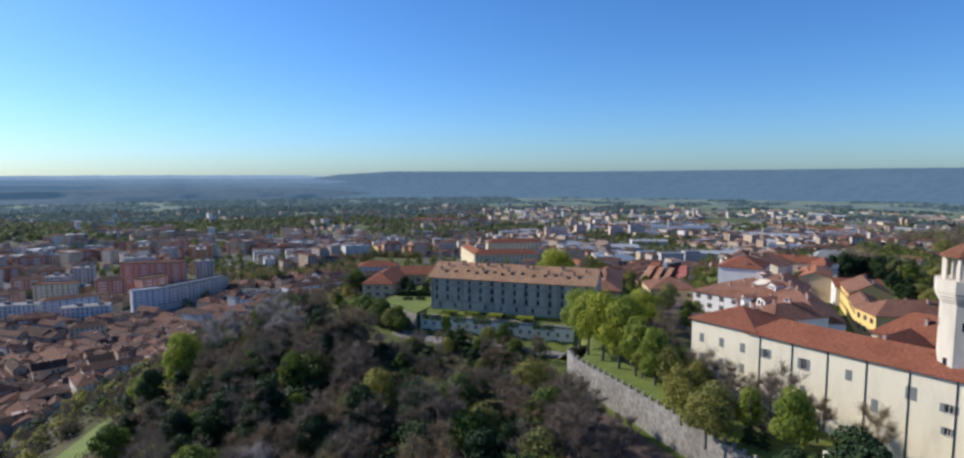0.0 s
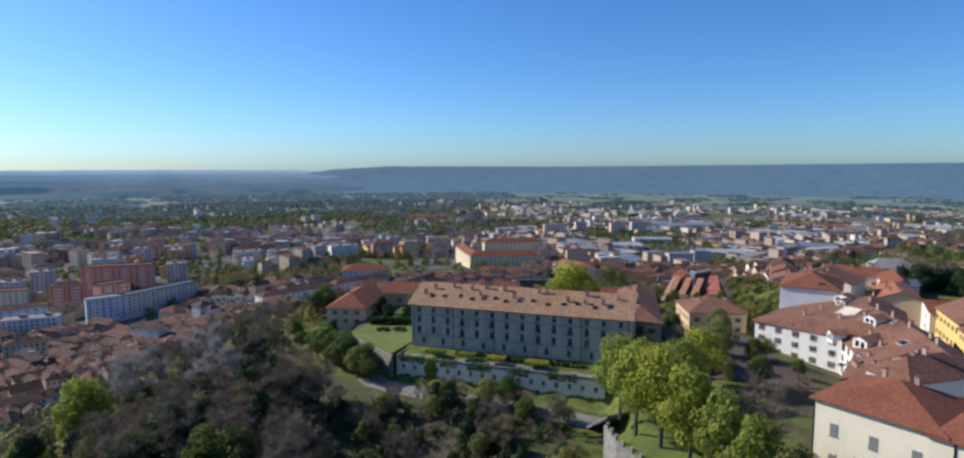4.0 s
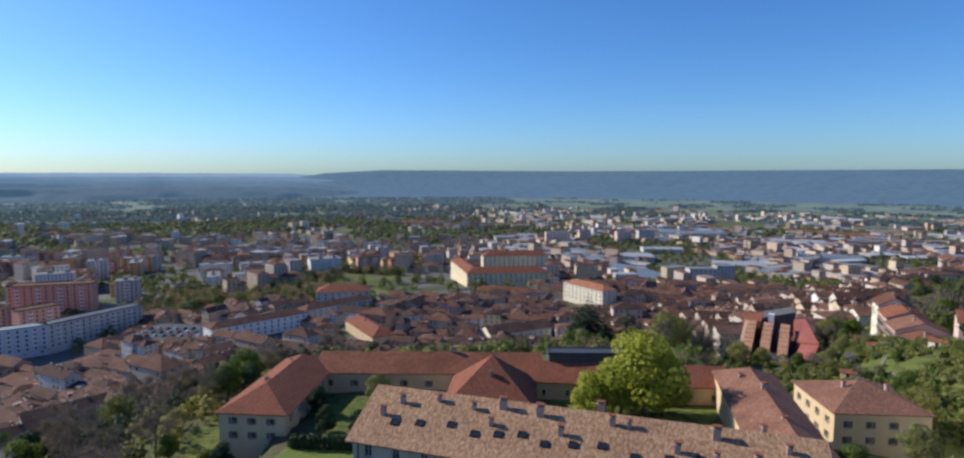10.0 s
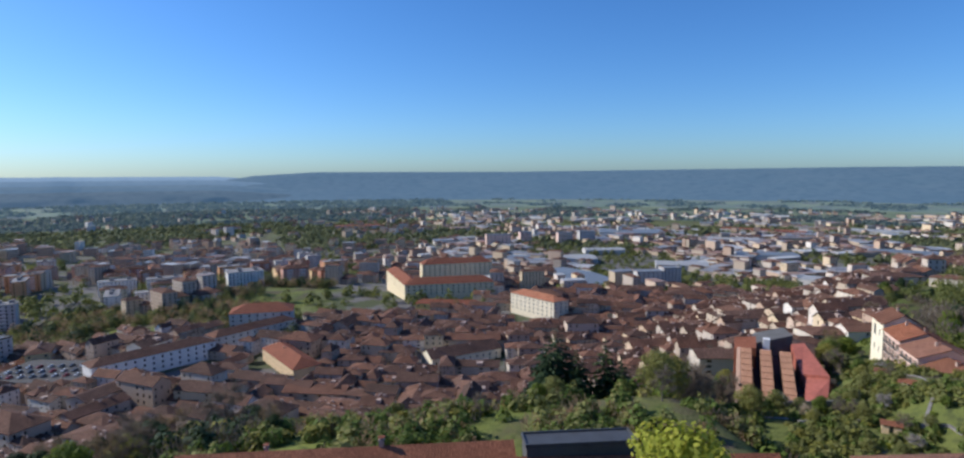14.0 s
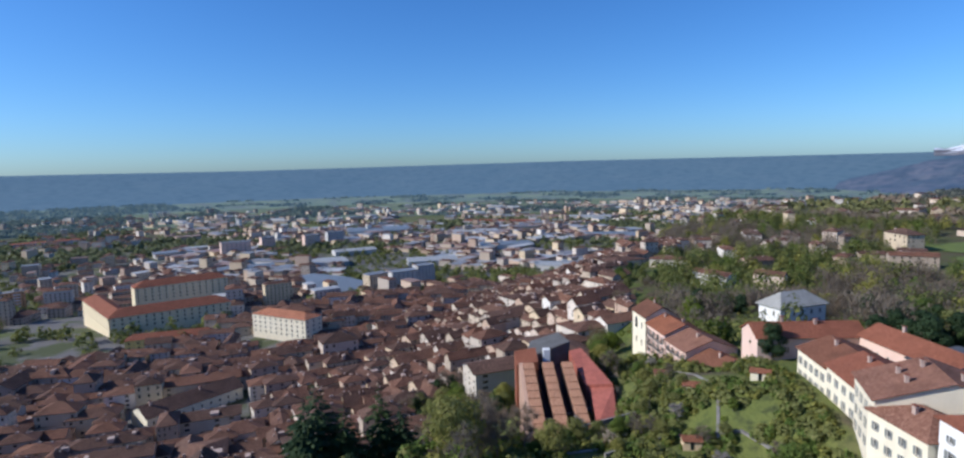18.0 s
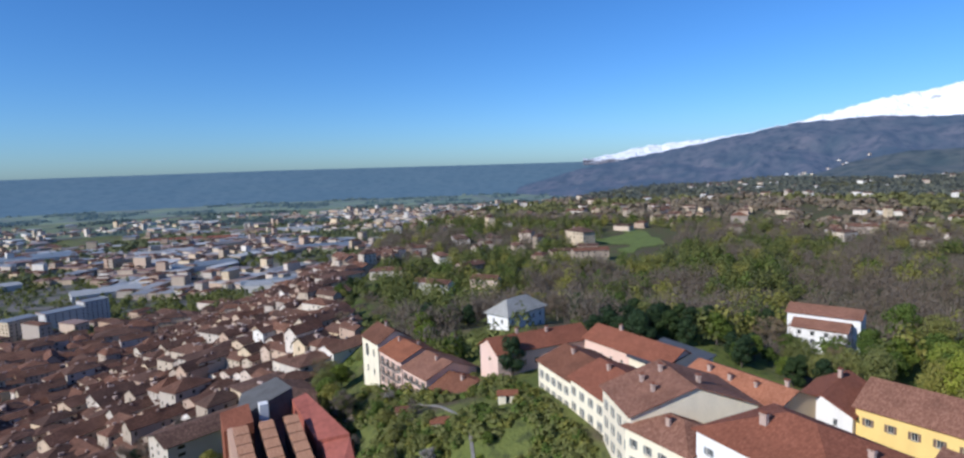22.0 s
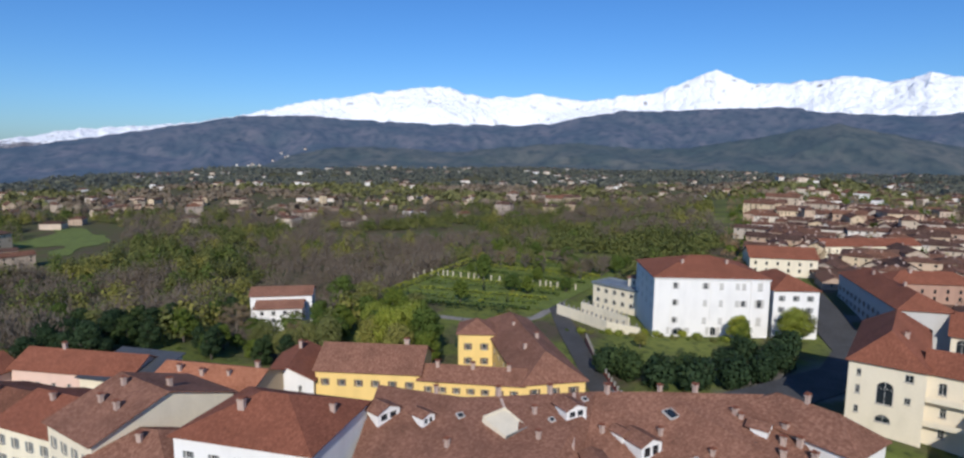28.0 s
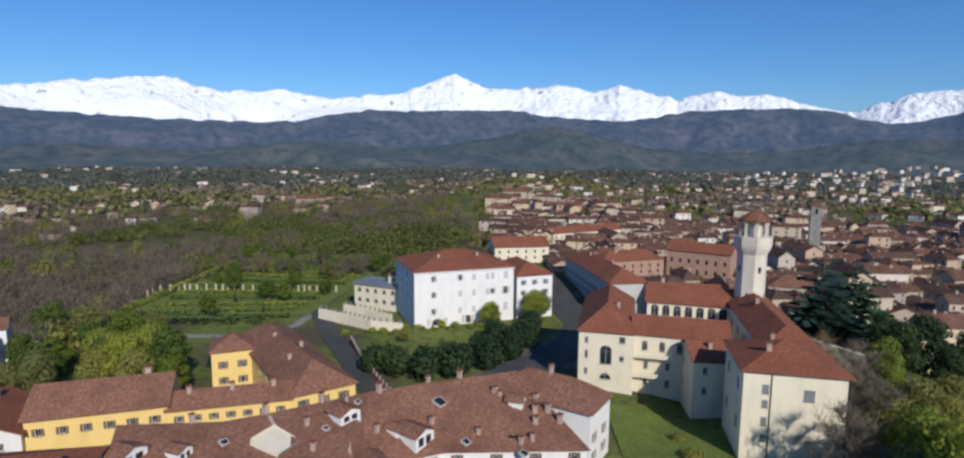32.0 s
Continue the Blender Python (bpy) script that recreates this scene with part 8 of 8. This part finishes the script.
for x, w in ((1, 8), (14, 5), (22, 7), (34, 6), (45, 8)):
    on_terrace(x, -0.3, -1.2, w, 1.2, 2.0, int(w * 60), LEAF_MID, "green creeper hanging over the terrace edge")
for x in (9.5, 11):
    on_terrace(x, -0.4, -5.5, 1.6, 0.7, 6.5, 420, LEAF, "bright green creeper falling down the terrace wall")
for x, w in ((8, 6), (18, 5), (27, 5), (38, 6)):
    on_terrace(x, 2.0, 1.6, w, 2.6, 0.7, 420, LEAF, "yellow-green vine over a terrace pergola", "vine", "vine")
    perg = new("pergola")
    perg.matrix_basis = pose(-19.0, 241.0, 5.1, 0, 0, TY) @ Matrix.Translation((x, 2.0, 0))
    tagged(perg, "dark wooden pergola on the terrace", "pergola")
    for px in (0.1, w - 0.1):
        for py in (0.1, 2.5):
            part("post", Sheet().box(px - 0.07, py - 0.07, -0.3, px + 0.07, py + 0.07, 1.5).done("post", SHUTTER), perg)
    part("beam", Sheet().box(0, 0.03, 1.42, w, 0.17, 1.55).box(0, 2.43, 1.42, w, 2.57, 1.55).done("beam", SHUTTER), perg)
for x, w in ((16, 9), (29, 8), (44, 10)):
    on_terrace(x, 5.2, 0.2, w, 2.6, 1.4, int(w * 70), LEAF_DARK, "dark planted bed before the palace", "shrubbery", "shrubs")
on_lawn = creeper(0, 0, 0, 18.5, 1.6, 2.6, 1500, LEAF_DARK, "")
on_lawn.name = "hedge"
on_lawn.matrix_basis = pose(-32.5, 272.6, 5.8, 0, 0, -5)
tagged(on_lawn, "dark clipped hedge behind the lawn", "hedge")
for k, (x, y, w, d) in enumerate(((-29, 266, 4.5, 0.7), (-28.5, 264, 0.8, 2.6), (-26, 263.5, 0.8, 2.6), (-23.4, 266, 4.2, 0.7), (-22.5, 264, 0.8, 2.6), (-20.4, 263.5, 0.8, 2.6))):
    ob = creeper(0, 0, 0, w, d, 0.7, 110, LEAF_DARK, "")
    ob.name = "box_hedge"
    ob.matrix_basis = pose(x, y, 5.8)
    tagged(ob, "low dark box hedge figure on the lawn", "hedge", "lawn hedge figures")

ROW_ROOF = [[v.co + Vector((110, 268.5, 1.5)) for v in (c.data.vertices[k] for k in p.vertices)] for c in ROWH.children if c.name.startswith("roof") for p in c.data.polygons if p.normal.z > 0.2]


def row_z(x, y):
    """Height of the bent row's roof at x, y."""
    best = 12.0
    for q in ROW_ROOF:
        for k in range(1, len(q) - 1):
            a, b, c = q[0], q[k], q[k + 1]
            d = (b.y - c.y) * (a.x - c.x) + (c.x - b.x) * (a.y - c.y)
            if abs(d) < 1e-6:
                continue
            u = ((b.y - c.y) * (x - c.x) + (c.x - b.x) * (y - c.y)) / d
            v = ((c.y - a.y) * (x - c.x) + (a.x - c.x) * (y - c.y)) / d
            if u > -0.01 and v > -0.01 and u + v < 1.01:
                best = max(best, u * a.z + v * b.z + (1 - u - v) * c.z)
    return best


# ---- details on the bent row and the other roofs ----
def row_dormer(x, y, z, yaw, w, h, d, label):
    root = ROWH
    s = Sheet()
    wall_side(s, pose(-w / 2, 0, 0), w, -0.6, h, [(w / 2 - w * 0.2, 0.35, w * 0.3, h - 0.7), (w / 2 + w * 0.2, 0.35, w * 0.3, h - 0.7)], 0.12, 1)
    s.poly([(-w / 2, 0, -0.6), (-w / 2, 0, h), (-w / 2, d, h), (-w / 2, d, h - 0.6)]).poly([(w / 2, 0, h), (w / 2, 0, -0.6), (w / 2, d, h - 0.6), (w / 2, d, h)])
    s.poly([(-w / 2, 0, h), (w / 2, 0, h), (0, 0, h + w * 0.2)])
    m = Matrix.Translation((-110, -268.5, -1.5)) @ pose(x, y, row_z(x, y) - 0.2, 0, 0, yaw)
    o = part("dormer", s.done("dormer", [WHITE, GLASS]), root, label, at=m)
    e, t = w / 2 + 0.3, h + w * 0.2
    r = Sheet()
    for sg in (-1, 1):
        q = [(0, -0.3, t + 0.03), (sg * e, -0.3, h - 0.1), (sg * e, d + 0.8, h - 0.1), (0, d + 0.8, t + 0.03)]
        hi = [(a, b, c + 0.15) for a, b, c in q]
        r.poly(hi if sg < 0 else hi[::-1]).poly(q)
        for j in range(4):
            r.poly([q[j], q[(j + 1) % 4], hi[(j + 1) % 4], hi[j]])
    part("dormer_roof", r.done("dormer_roof", TILE_BROWN), o)


row_dormer(112.0, 229.7, 15.0, -82, 4.0, 1.7, 3.4, "white dormer with a small tiled gable")
row_dormer(103.6, 220.8, 13.3, -80, 4.4, 2.3, 4.5, "white dormer with paired windows")
row_dormer(107.4, 222.8, 14.6, -74, 2.4, 1.3, 2.4, "small white dormer with a tiled gable")
row_dormer(99.6, 201.2, 13.6, -60, 3.0, 1.4, 2.6, "white dormer with a small tiled gable")
row_dormer(122.5, 259.0, 13.6, -62, 4.6, 1.8, 3.0, "white glazed dormer")
row_dormer(118.6, 253.2, 13.6, -62, 2.6, 1.6, 2.6, "white dormer with a small tiled gable")
row_dormer(102.0, 231.0, 13.6, -100, 3.6, 2.2, 3.6, "white dormer with paired windows")
part("roof_terrace", Sheet().box(-2.6, -2.4, -0.6, 2.6, 2.4, 0.25).box(2.6, -2.55, -0.6, 2.8, 2.55, 0.55).box(-2.6, 2.4, -0.6, 2.6, 2.55, 0.38).box(-2.6, -2.55, -0.6, 2.6, -2.4, 0.38).done("roof_terrace", CREAM), ROWH, "pale paved roof terrace", at=Matrix.Translation((-110, -268.5, -1.5)) @ pose(113.7, 241.7, row_z(113.7, 241.7) + 0.1, 0, -16, 24))
part("terrace_rail", Sheet().box(-2.75, -2.5, -0.6, -2.6, 2.5, 0.5).done("terrace_rail", SHUTTER_G), ROWH, "grey rail of the roof terrace", at=Matrix.Translation((-110, -268.5, -1.5)) @ pose(113.7, 241.7, row_z(113.7, 241.7) + 0.1, 0, -16, 24))
for x, y, z, w in ((109.3, 213.1, 16.6, 2.2), (100.2, 214.8, 17.0, 1.4), (116, 226, 16.9, 1.0), (112.5, 234, 15.8, 1.0), (91.8, 209.5, 0, 1.4), (118, 248, 0, 1.2)):
    f = Sheet().box(-w / 2, -w / 2, 0, w / 2, -w / 2 + 0.1, 0.4).box(-w / 2, w / 2 - 0.1, 0, w / 2, w / 2, 0.4).box(-w / 2, -w / 2 + 0.1, 0, -w / 2 + 0.1, w / 2 - 0.1, 0.4).box(w / 2 - 0.1, -w / 2 + 0.1, 0, w / 2, w / 2 - 0.1, 0.4)
    o = part("skylight", f.done("skylight", FRAME_W), ROWH, "white-framed skylight", at=Matrix.Translation((-110, -268.5, -1.5)) @ pose(x, y, row_z(x, y) - 0.05, 0, -18, 12))
    part("pane", Sheet().box(-w / 2 + 0.1, -w / 2 + 0.1, 0.2, w / 2 - 0.1, w / 2 - 0.1, 0.3).done("pane", GLASS), o)
for x, y, z, k in ((121.5, 240, 17.2, 0), (119.5, 231, 17.2, 0), (116.8, 221.1, 17.6, 0), (114.7, 211.5, 17.3, 1), (112, 206, 17.3, 0), (105.2, 203.2, 17.5, 0), (106.5, 217.1, 15.0, 1), (98.9, 198.7, 15.0, 0), (95.7, 199.0, 16.6, 0), (92.5, 199.4, 14.5, 0), (93.8, 208.0, 15.2, 1), (110, 226, 14.7, 1), (126, 250, 17, 1), (115, 236, 17, 1)):
    part("chimney", CHIMNEYS[k], ROWH, at=Matrix.Translation((-110, -268.5, -1.5)) @ pose(x, y, row_z(x, y), 0, 0, 12))


for x, y, z, w in ((96, 208, 0, 1.0), (99, 204, 0, 1.2), (103, 207, 0, 1.0)):
    f = Sheet().box(-w / 2, -w / 2, 0, w / 2, -w / 2 + 0.1, 0.4).box(-w / 2, w / 2 - 0.1, 0, w / 2, w / 2, 0.4).box(-w / 2, -w / 2 + 0.1, 0, -w / 2 + 0.1, w / 2 - 0.1, 0.4).box(w / 2 - 0.1, -w / 2 + 0.1, 0, w / 2, w / 2 - 0.1, 0.4)
    o = part("skylight", f.done("skylight", IRON), ROWH, "dark-framed skylight", at=Matrix.Translation((-110, -268.5, -1.5)) @ pose(x, y, row_z(x, y) - 0.1, 0, -14, 40))
    part("pane", Sheet().box(-w / 2 + 0.1, -w / 2 + 0.1, 0.2, w / 2 - 0.1, w / 2 - 0.1, 0.3).done("pane", GLASS), o)
for x, y, k in ((93, 206, 1), (97, 201, 0), (100, 212, 1), (95, 203, 0), (104, 203, 1), (109, 238, 1), (104, 247, 0), (112, 252, 1)):
    part("chimney", CHIMNEYS[k], ROWH, at=Matrix.Translation((-110, -268.5, -1.5)) @ pose(x, y, row_z(x, y), 0, 0, 30))
for (ax, ay), (bx, by) in (((107, 233), (118, 227)), ((98, 243), (120, 240))):
    part("fire_wall", Sheet().prism([(ax - 0.2, ay - 0.2), (bx - 0.2, by - 0.2), (bx + 0.2, by + 0.2), (ax + 0.2, ay + 0.2)], 11, [row_z(ax, ay) + 0.35, row_z(bx, by) + 0.35, row_z(bx, by) + 0.35, row_z(ax, ay) + 0.35]).done("fire_wall", PLAST_CH), ROWH, "low dark wall dividing the roof", at=Matrix.Translation((-110, -268.5, -1.5)))


# ---- parked cars ----
def car(seed, tint):
    root = new("parked_car")
    paint = plain("car_paint_%d" % seed, tint, 0.3, 0.2, grain=8, depth=0.05)
    b = Sheet().prism([(-2.1, -0.85), (2.1, -0.85), (2.1, 0.85), (-2.1, 0.85)], 0.3, 0.85).prism([(-2.0, -0.8), (-1.0, -0.8), (-1.0, 0.8), (-2.0, 0.8)], 0.85, [0.92, 0.98, 0.98, 0.92])
    part("body", b.done("body", paint), root)
    part("cabin", Sheet().poly([(-1.0, -0.78, 0.85), (-0.4, -0.68, 1.42), (-0.4, 0.68, 1.42), (-1.0, 0.78, 0.85)][::-1]).poly([(-1.0, -0.78, 0.85), (1.6, -0.78, 0.85), (1.0, -0.68, 1.42), (-0.4, -0.68, 1.42)]).poly([(1.6, 0.78, 0.85), (-1.0, 0.78, 0.85), (-0.4, 0.68, 1.42), (1.0, 0.68, 1.42)]).poly([(1.6, -0.78, 0.85), (1.6, 0.78, 0.85), (1.0, 0.68, 1.42), (1.0, -0.68, 1.42)]).done("cabin", GLASS), root, "dark car windows")
    part("car_roof", Sheet().box(-0.4, -0.68, 1.42, 1.0, 0.68, 1.47).done("car_roof", paint), root)
    for x in (-1.3, 1.3):
        for y in (-0.82, 0.66):
            part("wheel", Sheet().tube((x, y, 0.32), (x, y + 0.16, 0.32), 0.32, 0.32, 10).done("wheel", IRON), root, "black tyre")
    return tagged(root, "small parked car with dark windows", "car", "parked cars")


CARS = [car(k, c) for k, c in enumerate(((0.6, 0.6, 0.62), (0.75, 0.75, 0.74), (0.08, 0.09, 0.11), (0.35, 0.05, 0.04), (0.2, 0.22, 0.25)))]
CR = random.Random(77)
slab("parking_lot", [(-236, 566), (-182, 556), (-176, 596), (-230, 606)], -62, -55.2, ASPHALT, "asphalt parking lot of the town", "parking")
spotsc = [(-228 + 6.0 * i, 570 + 9 * j, -55.2, 80 + CR.uniform(-4, 4)) for i in range(8) for j in range(3)]
spotsc += [(140, 203.5, None, 160), (147, 200, None, 160), (-30, 251, None, 60), (6, 222, None, -20)]
for k, (x, y, z, yaw) in enumerate(spotsc):
    m = pose(x, y, (lz(x, y) + 0.3 if z is None else z), 0, 0, yaw)
    if k < len(CARS):
        CARS[k].matrix_basis = m
    else:
        copy_thing(CARS[k % len(CARS)], m)

# ---- castle, mansion and garden details ----
for root, cols, mat in ((LOGGIA, grid(21, 5, [10.6], 1.3, 2.4, 2.6), CREAM), (REARL, grid(27, 9, [13.4], 2.0, 3.0, 2.0), CREAM2), (ANNEX, grid(20, 5, [1.5, 5.4], 1.6, 1.7, 2.4), CREAM), (MANSION, [(8.0, 0.9, 3.6, 2.4), (19, 0.9, 2.2, 2.8)], WHITE), (CBLOCK, grid(12.7, 1, [7.2], 2.8, 4.6), CREAM), (CBLOCK, grid(12.7, 1, [3.5], 2.6, 1.6), CREAM)):
    for o in cols:
        arch_top(root, pose(0, 0, 0), *o, mat)
for z in (4.4, 9.2):
    part("gallery", Sheet().box(0.2, -1.6, z, 20.8, 0, z + 0.25).box(0.2, -1.6, z + 0.25, 20.8, -1.45, z + 1.1).done("gallery", CREAM), LOGGIA, "pale balcony gallery before the castle wall")
for x in (4.0, 16.5):
    part("downpipe", Sheet().tube((x + 0.7, -0.1, -2), (x + 0.7, -0.1, 14), 0.1, 0.1, 6).done("downpipe", IRON), bpy.data.objects["castle_wing"], "dark rainwater pipe")
for x, z in ((9.5, 1.5), (12, 4.2)):
    part("stain", Sheet().box(x, -0.03, z, x + 2.2, 0, z + 1.6).done("stain", GREYP), bpy.data.objects["castle_wing"], "patch of worn grey plaster")
for x in (5.5, 18, 30.5):
    part("bay", Sheet().box(x - 0.2, -0.25, -2, x + 0.2, 0, 20).done("bay", WHITE), MANSION, "flat white wall pilaster")
part("cornice", Sheet().box(-0.3, -0.4, 19.4, 36.6, 0, 19.9).done("cornice", WHITE), MANSION)
hedge([(263, 231), (228, 192)], 1.6, 3.6, LEAF_DARK, "tall dark clipped hedge along the garden")
hedge([(290, 104), (358, 150)], 4, 3.5, LEAF_MID, "broad green hedge behind the garden")
hedge([(268, 239), (358, 152)], 3, 2.6, LEAF, "bright hedge along the garden edge")
ribbon("garden_path", [(240, 224), (230, 212), (220, 200), (224, 186), (236, 172), (252, 158)], 3.5, PAVING, 0.15, "pale gravel path beside the garden", "path")
drape("hill_meadow", [(500, 410), (640, 400), (720, 470), (560, 480)], 60, 0.4, LAWN, "bright open meadow among the woods", "meadow", 0.3)

for k in range(26):
    t = (k + 0.5) / 26
    plant([BUSHES[k % 3]], 206 - 36 * t + 1.6 * math.sin(k * 2.3), 182 - 42 * t + 1.6 * math.cos(k * 3.1), 0.55 + 0.25 * (k % 3), group="shrubs below the mansion")

# ---- gardens behind the palace ----
GR = random.Random(91)
back, back2, back3 = [], [], []
for _ in range(900):
    x, y = GR.uniform(-48, 84), GR.uniform(319, 362)
    if noise.noise((x / 14, y / 14, 4.4)) < 0.0:
        continue
    if on_slope(x, y, -25, 60) or y < 338:
        (back if GR.random() < 0.45 else back2 if GR.random() < 0.6 else back3).append((x, y, lz(x, y), GR.uniform(1.2, 3.0), GR.uniform(1.8, 5.5)))
far_wood("back_garden_bushes", LEAF_MID, back, 60, "green bushes of the gardens behind the palace", 21)
far_wood("back_garden_shrubs", LEAF_OLIVE, back2, 60, "olive-green shrubs of the gardens behind the palace", 22)
far_wood("back_garden_thicket", FARBARE, back3, 60, "brown bare thicket behind the palace", 23, twiggy=True)
beds, beds2, beds3 = [], [], []
for _ in range(4200):
    x, y = GR.uniform(84, 176), GR.uniform(296, 402)
    if noise.noise((x / 9, y / 9, 2.5)) > -0.2 and (x - 139) * 26 - (y - 311) * 22 < -120 and not (152 < x < 182 and y > 353 and (x - 155) * 53 - (y - 357) * 22 > -120):
        GR.choice((beds, beds2, beds3, beds3)).append((x, y, lz(x, y), GR.uniform(0.6, 1.9), GR.uniform(0.6, 2.6)))
far_wood("garden_beds", FARGREEN, beds, 46, "planted beds and shrubs of the hillside gardens", 24)
far_wood("garden_shrubbery", LEAF_OLIVE, beds3, 46, "olive and yellowish shrubs of the hillside gardens", 26)
far_wood("garden_borders", LEAF_MID, beds2, 46, "green borders of the hillside gardens", 25)
ribbon("garden_path", [(96, 352), (108, 346), (122, 340), (128, 330), (126, 316)], 0.8, PAVING, 0.2, "pale path through the hillside gardens", "path")
ribbon("garden_path", [(152, 372), (145, 356), (136, 342), (120, 330), (104, 322)], 0.7, PAVING, 0.2, "pale path through the hillside gardens", "path")
for y0, x0, x1 in ((322, 98, 128), (340, 100, 136), (358, 104, 146), (376, 108, 150)):
    stone_wall([(x0, y0 + 4), ((x0 + x1) / 2, y0 + 2), (x1, y0 - 6)], lz((x0 + x1) / 2, y0) - 4, lz((x0 + x1) / 2, y0) + 1.0, 0.5, "low stone terrace wall in the hillside gardens")


def garden_shed(x, y, yaw, w, d, h, mat, label):
    root = new("garden_shed")
    root.matrix_basis = pose(x, y, lz(x, y), 0, 0, yaw)
    tagged(root, label, "shed", "sheds of the hillside gardens")
    sh = Sheet()
    for k, ln in enumerate((w, d, w, d)):
        m = [pose(0, 0, 0), pose(w, 0, 0, 0, 0, 90), pose(w, d, 0, 0, 0, 180), pose(0, d, 0, 0, 0, 270)][k]
        wall_side(sh, m, ln, -2, h, [(ln / 2, 0.2, 0.9, 1.9)] if k == 0 else [], 0.12, 1)
    for x0 in (0, w):
        t = [(x0, 0, h), (x0, d, h), (x0, d / 2, h + d * 0.2)]
        sh.poly(t if x0 else t[::-1])
    part("wall", sh.done("wall", [mat, GLASS]), root)
    part("roof", roof_faces(w, d, h, d * 0.2, "gable", 0.3, 0.12).done("roof", TILE_OLD), root)


for x, y, yaw, w, d in ((134, 351, -55, 5, 3.5), (116, 336, -40, 4, 3), (146, 340, -60, 4.5, 3.2), (140, 366, -50, 3.5, 3), (107, 362, -35, 4, 3)):
    garden_shed(x, y, yaw, w, d, 2.3, CREAM2 if w > 4 else SAND, "small rendered garden shed with an old tile roof")
for k in range(14):
    t = k / 13
    plant(GR.choice([MIDGREEN, OLIVE, MIDGREEN, EVERG]), -46 + 21 * t + GR.uniform(-1.5, 1.5), 260 - 23 * t + GR.uniform(-1.5, 1.5), GR.uniform(0.75, 1.05), group="bushes below the lawn wall")

drape("hillside_meadow", [(-152, 184), (-124, 170), (-116, 222), (-142, 250)], 40, 0.4, LAWN, "bright grass patch on the steep slope", "meadow", 0.3)
for k in range(26):
    plant(GR.choice([OLIVE, BARE, MIDGREEN, BUSHES[:3]]), GR.uniform(52, 88), GR.uniform(206, 266), GR.uniform(0.4, 0.75), group="trees of the palace yard")

for x, y, k in ((54, 174, 1.1), (50, 178, 1.0), (56, 150, 0.9), (60, 140, 0.9), (64, 131, 0.95)):
    plant(BARE, x, y, k, 5.8, "bare trees beside the castle")
for k in range(6):
    part("downpipe", Sheet().tube((10.53, 3 + k * 7.4, -4), (10.53, 3 + k * 7.4, 14), 0.11, 0.11, 6).done("downpipe", IRON), bpy.data.objects["castle_long_wing"], "dark rainwater pipe")

# ---- unused models leave the place ----
for ob in PROTOS + VARIANTS + FLATS:
    if ob.matrix_basis.translation.length < 0.01:
        for o in (*ob.children_recursive, ob):
            bpy.data.objects.remove(o)
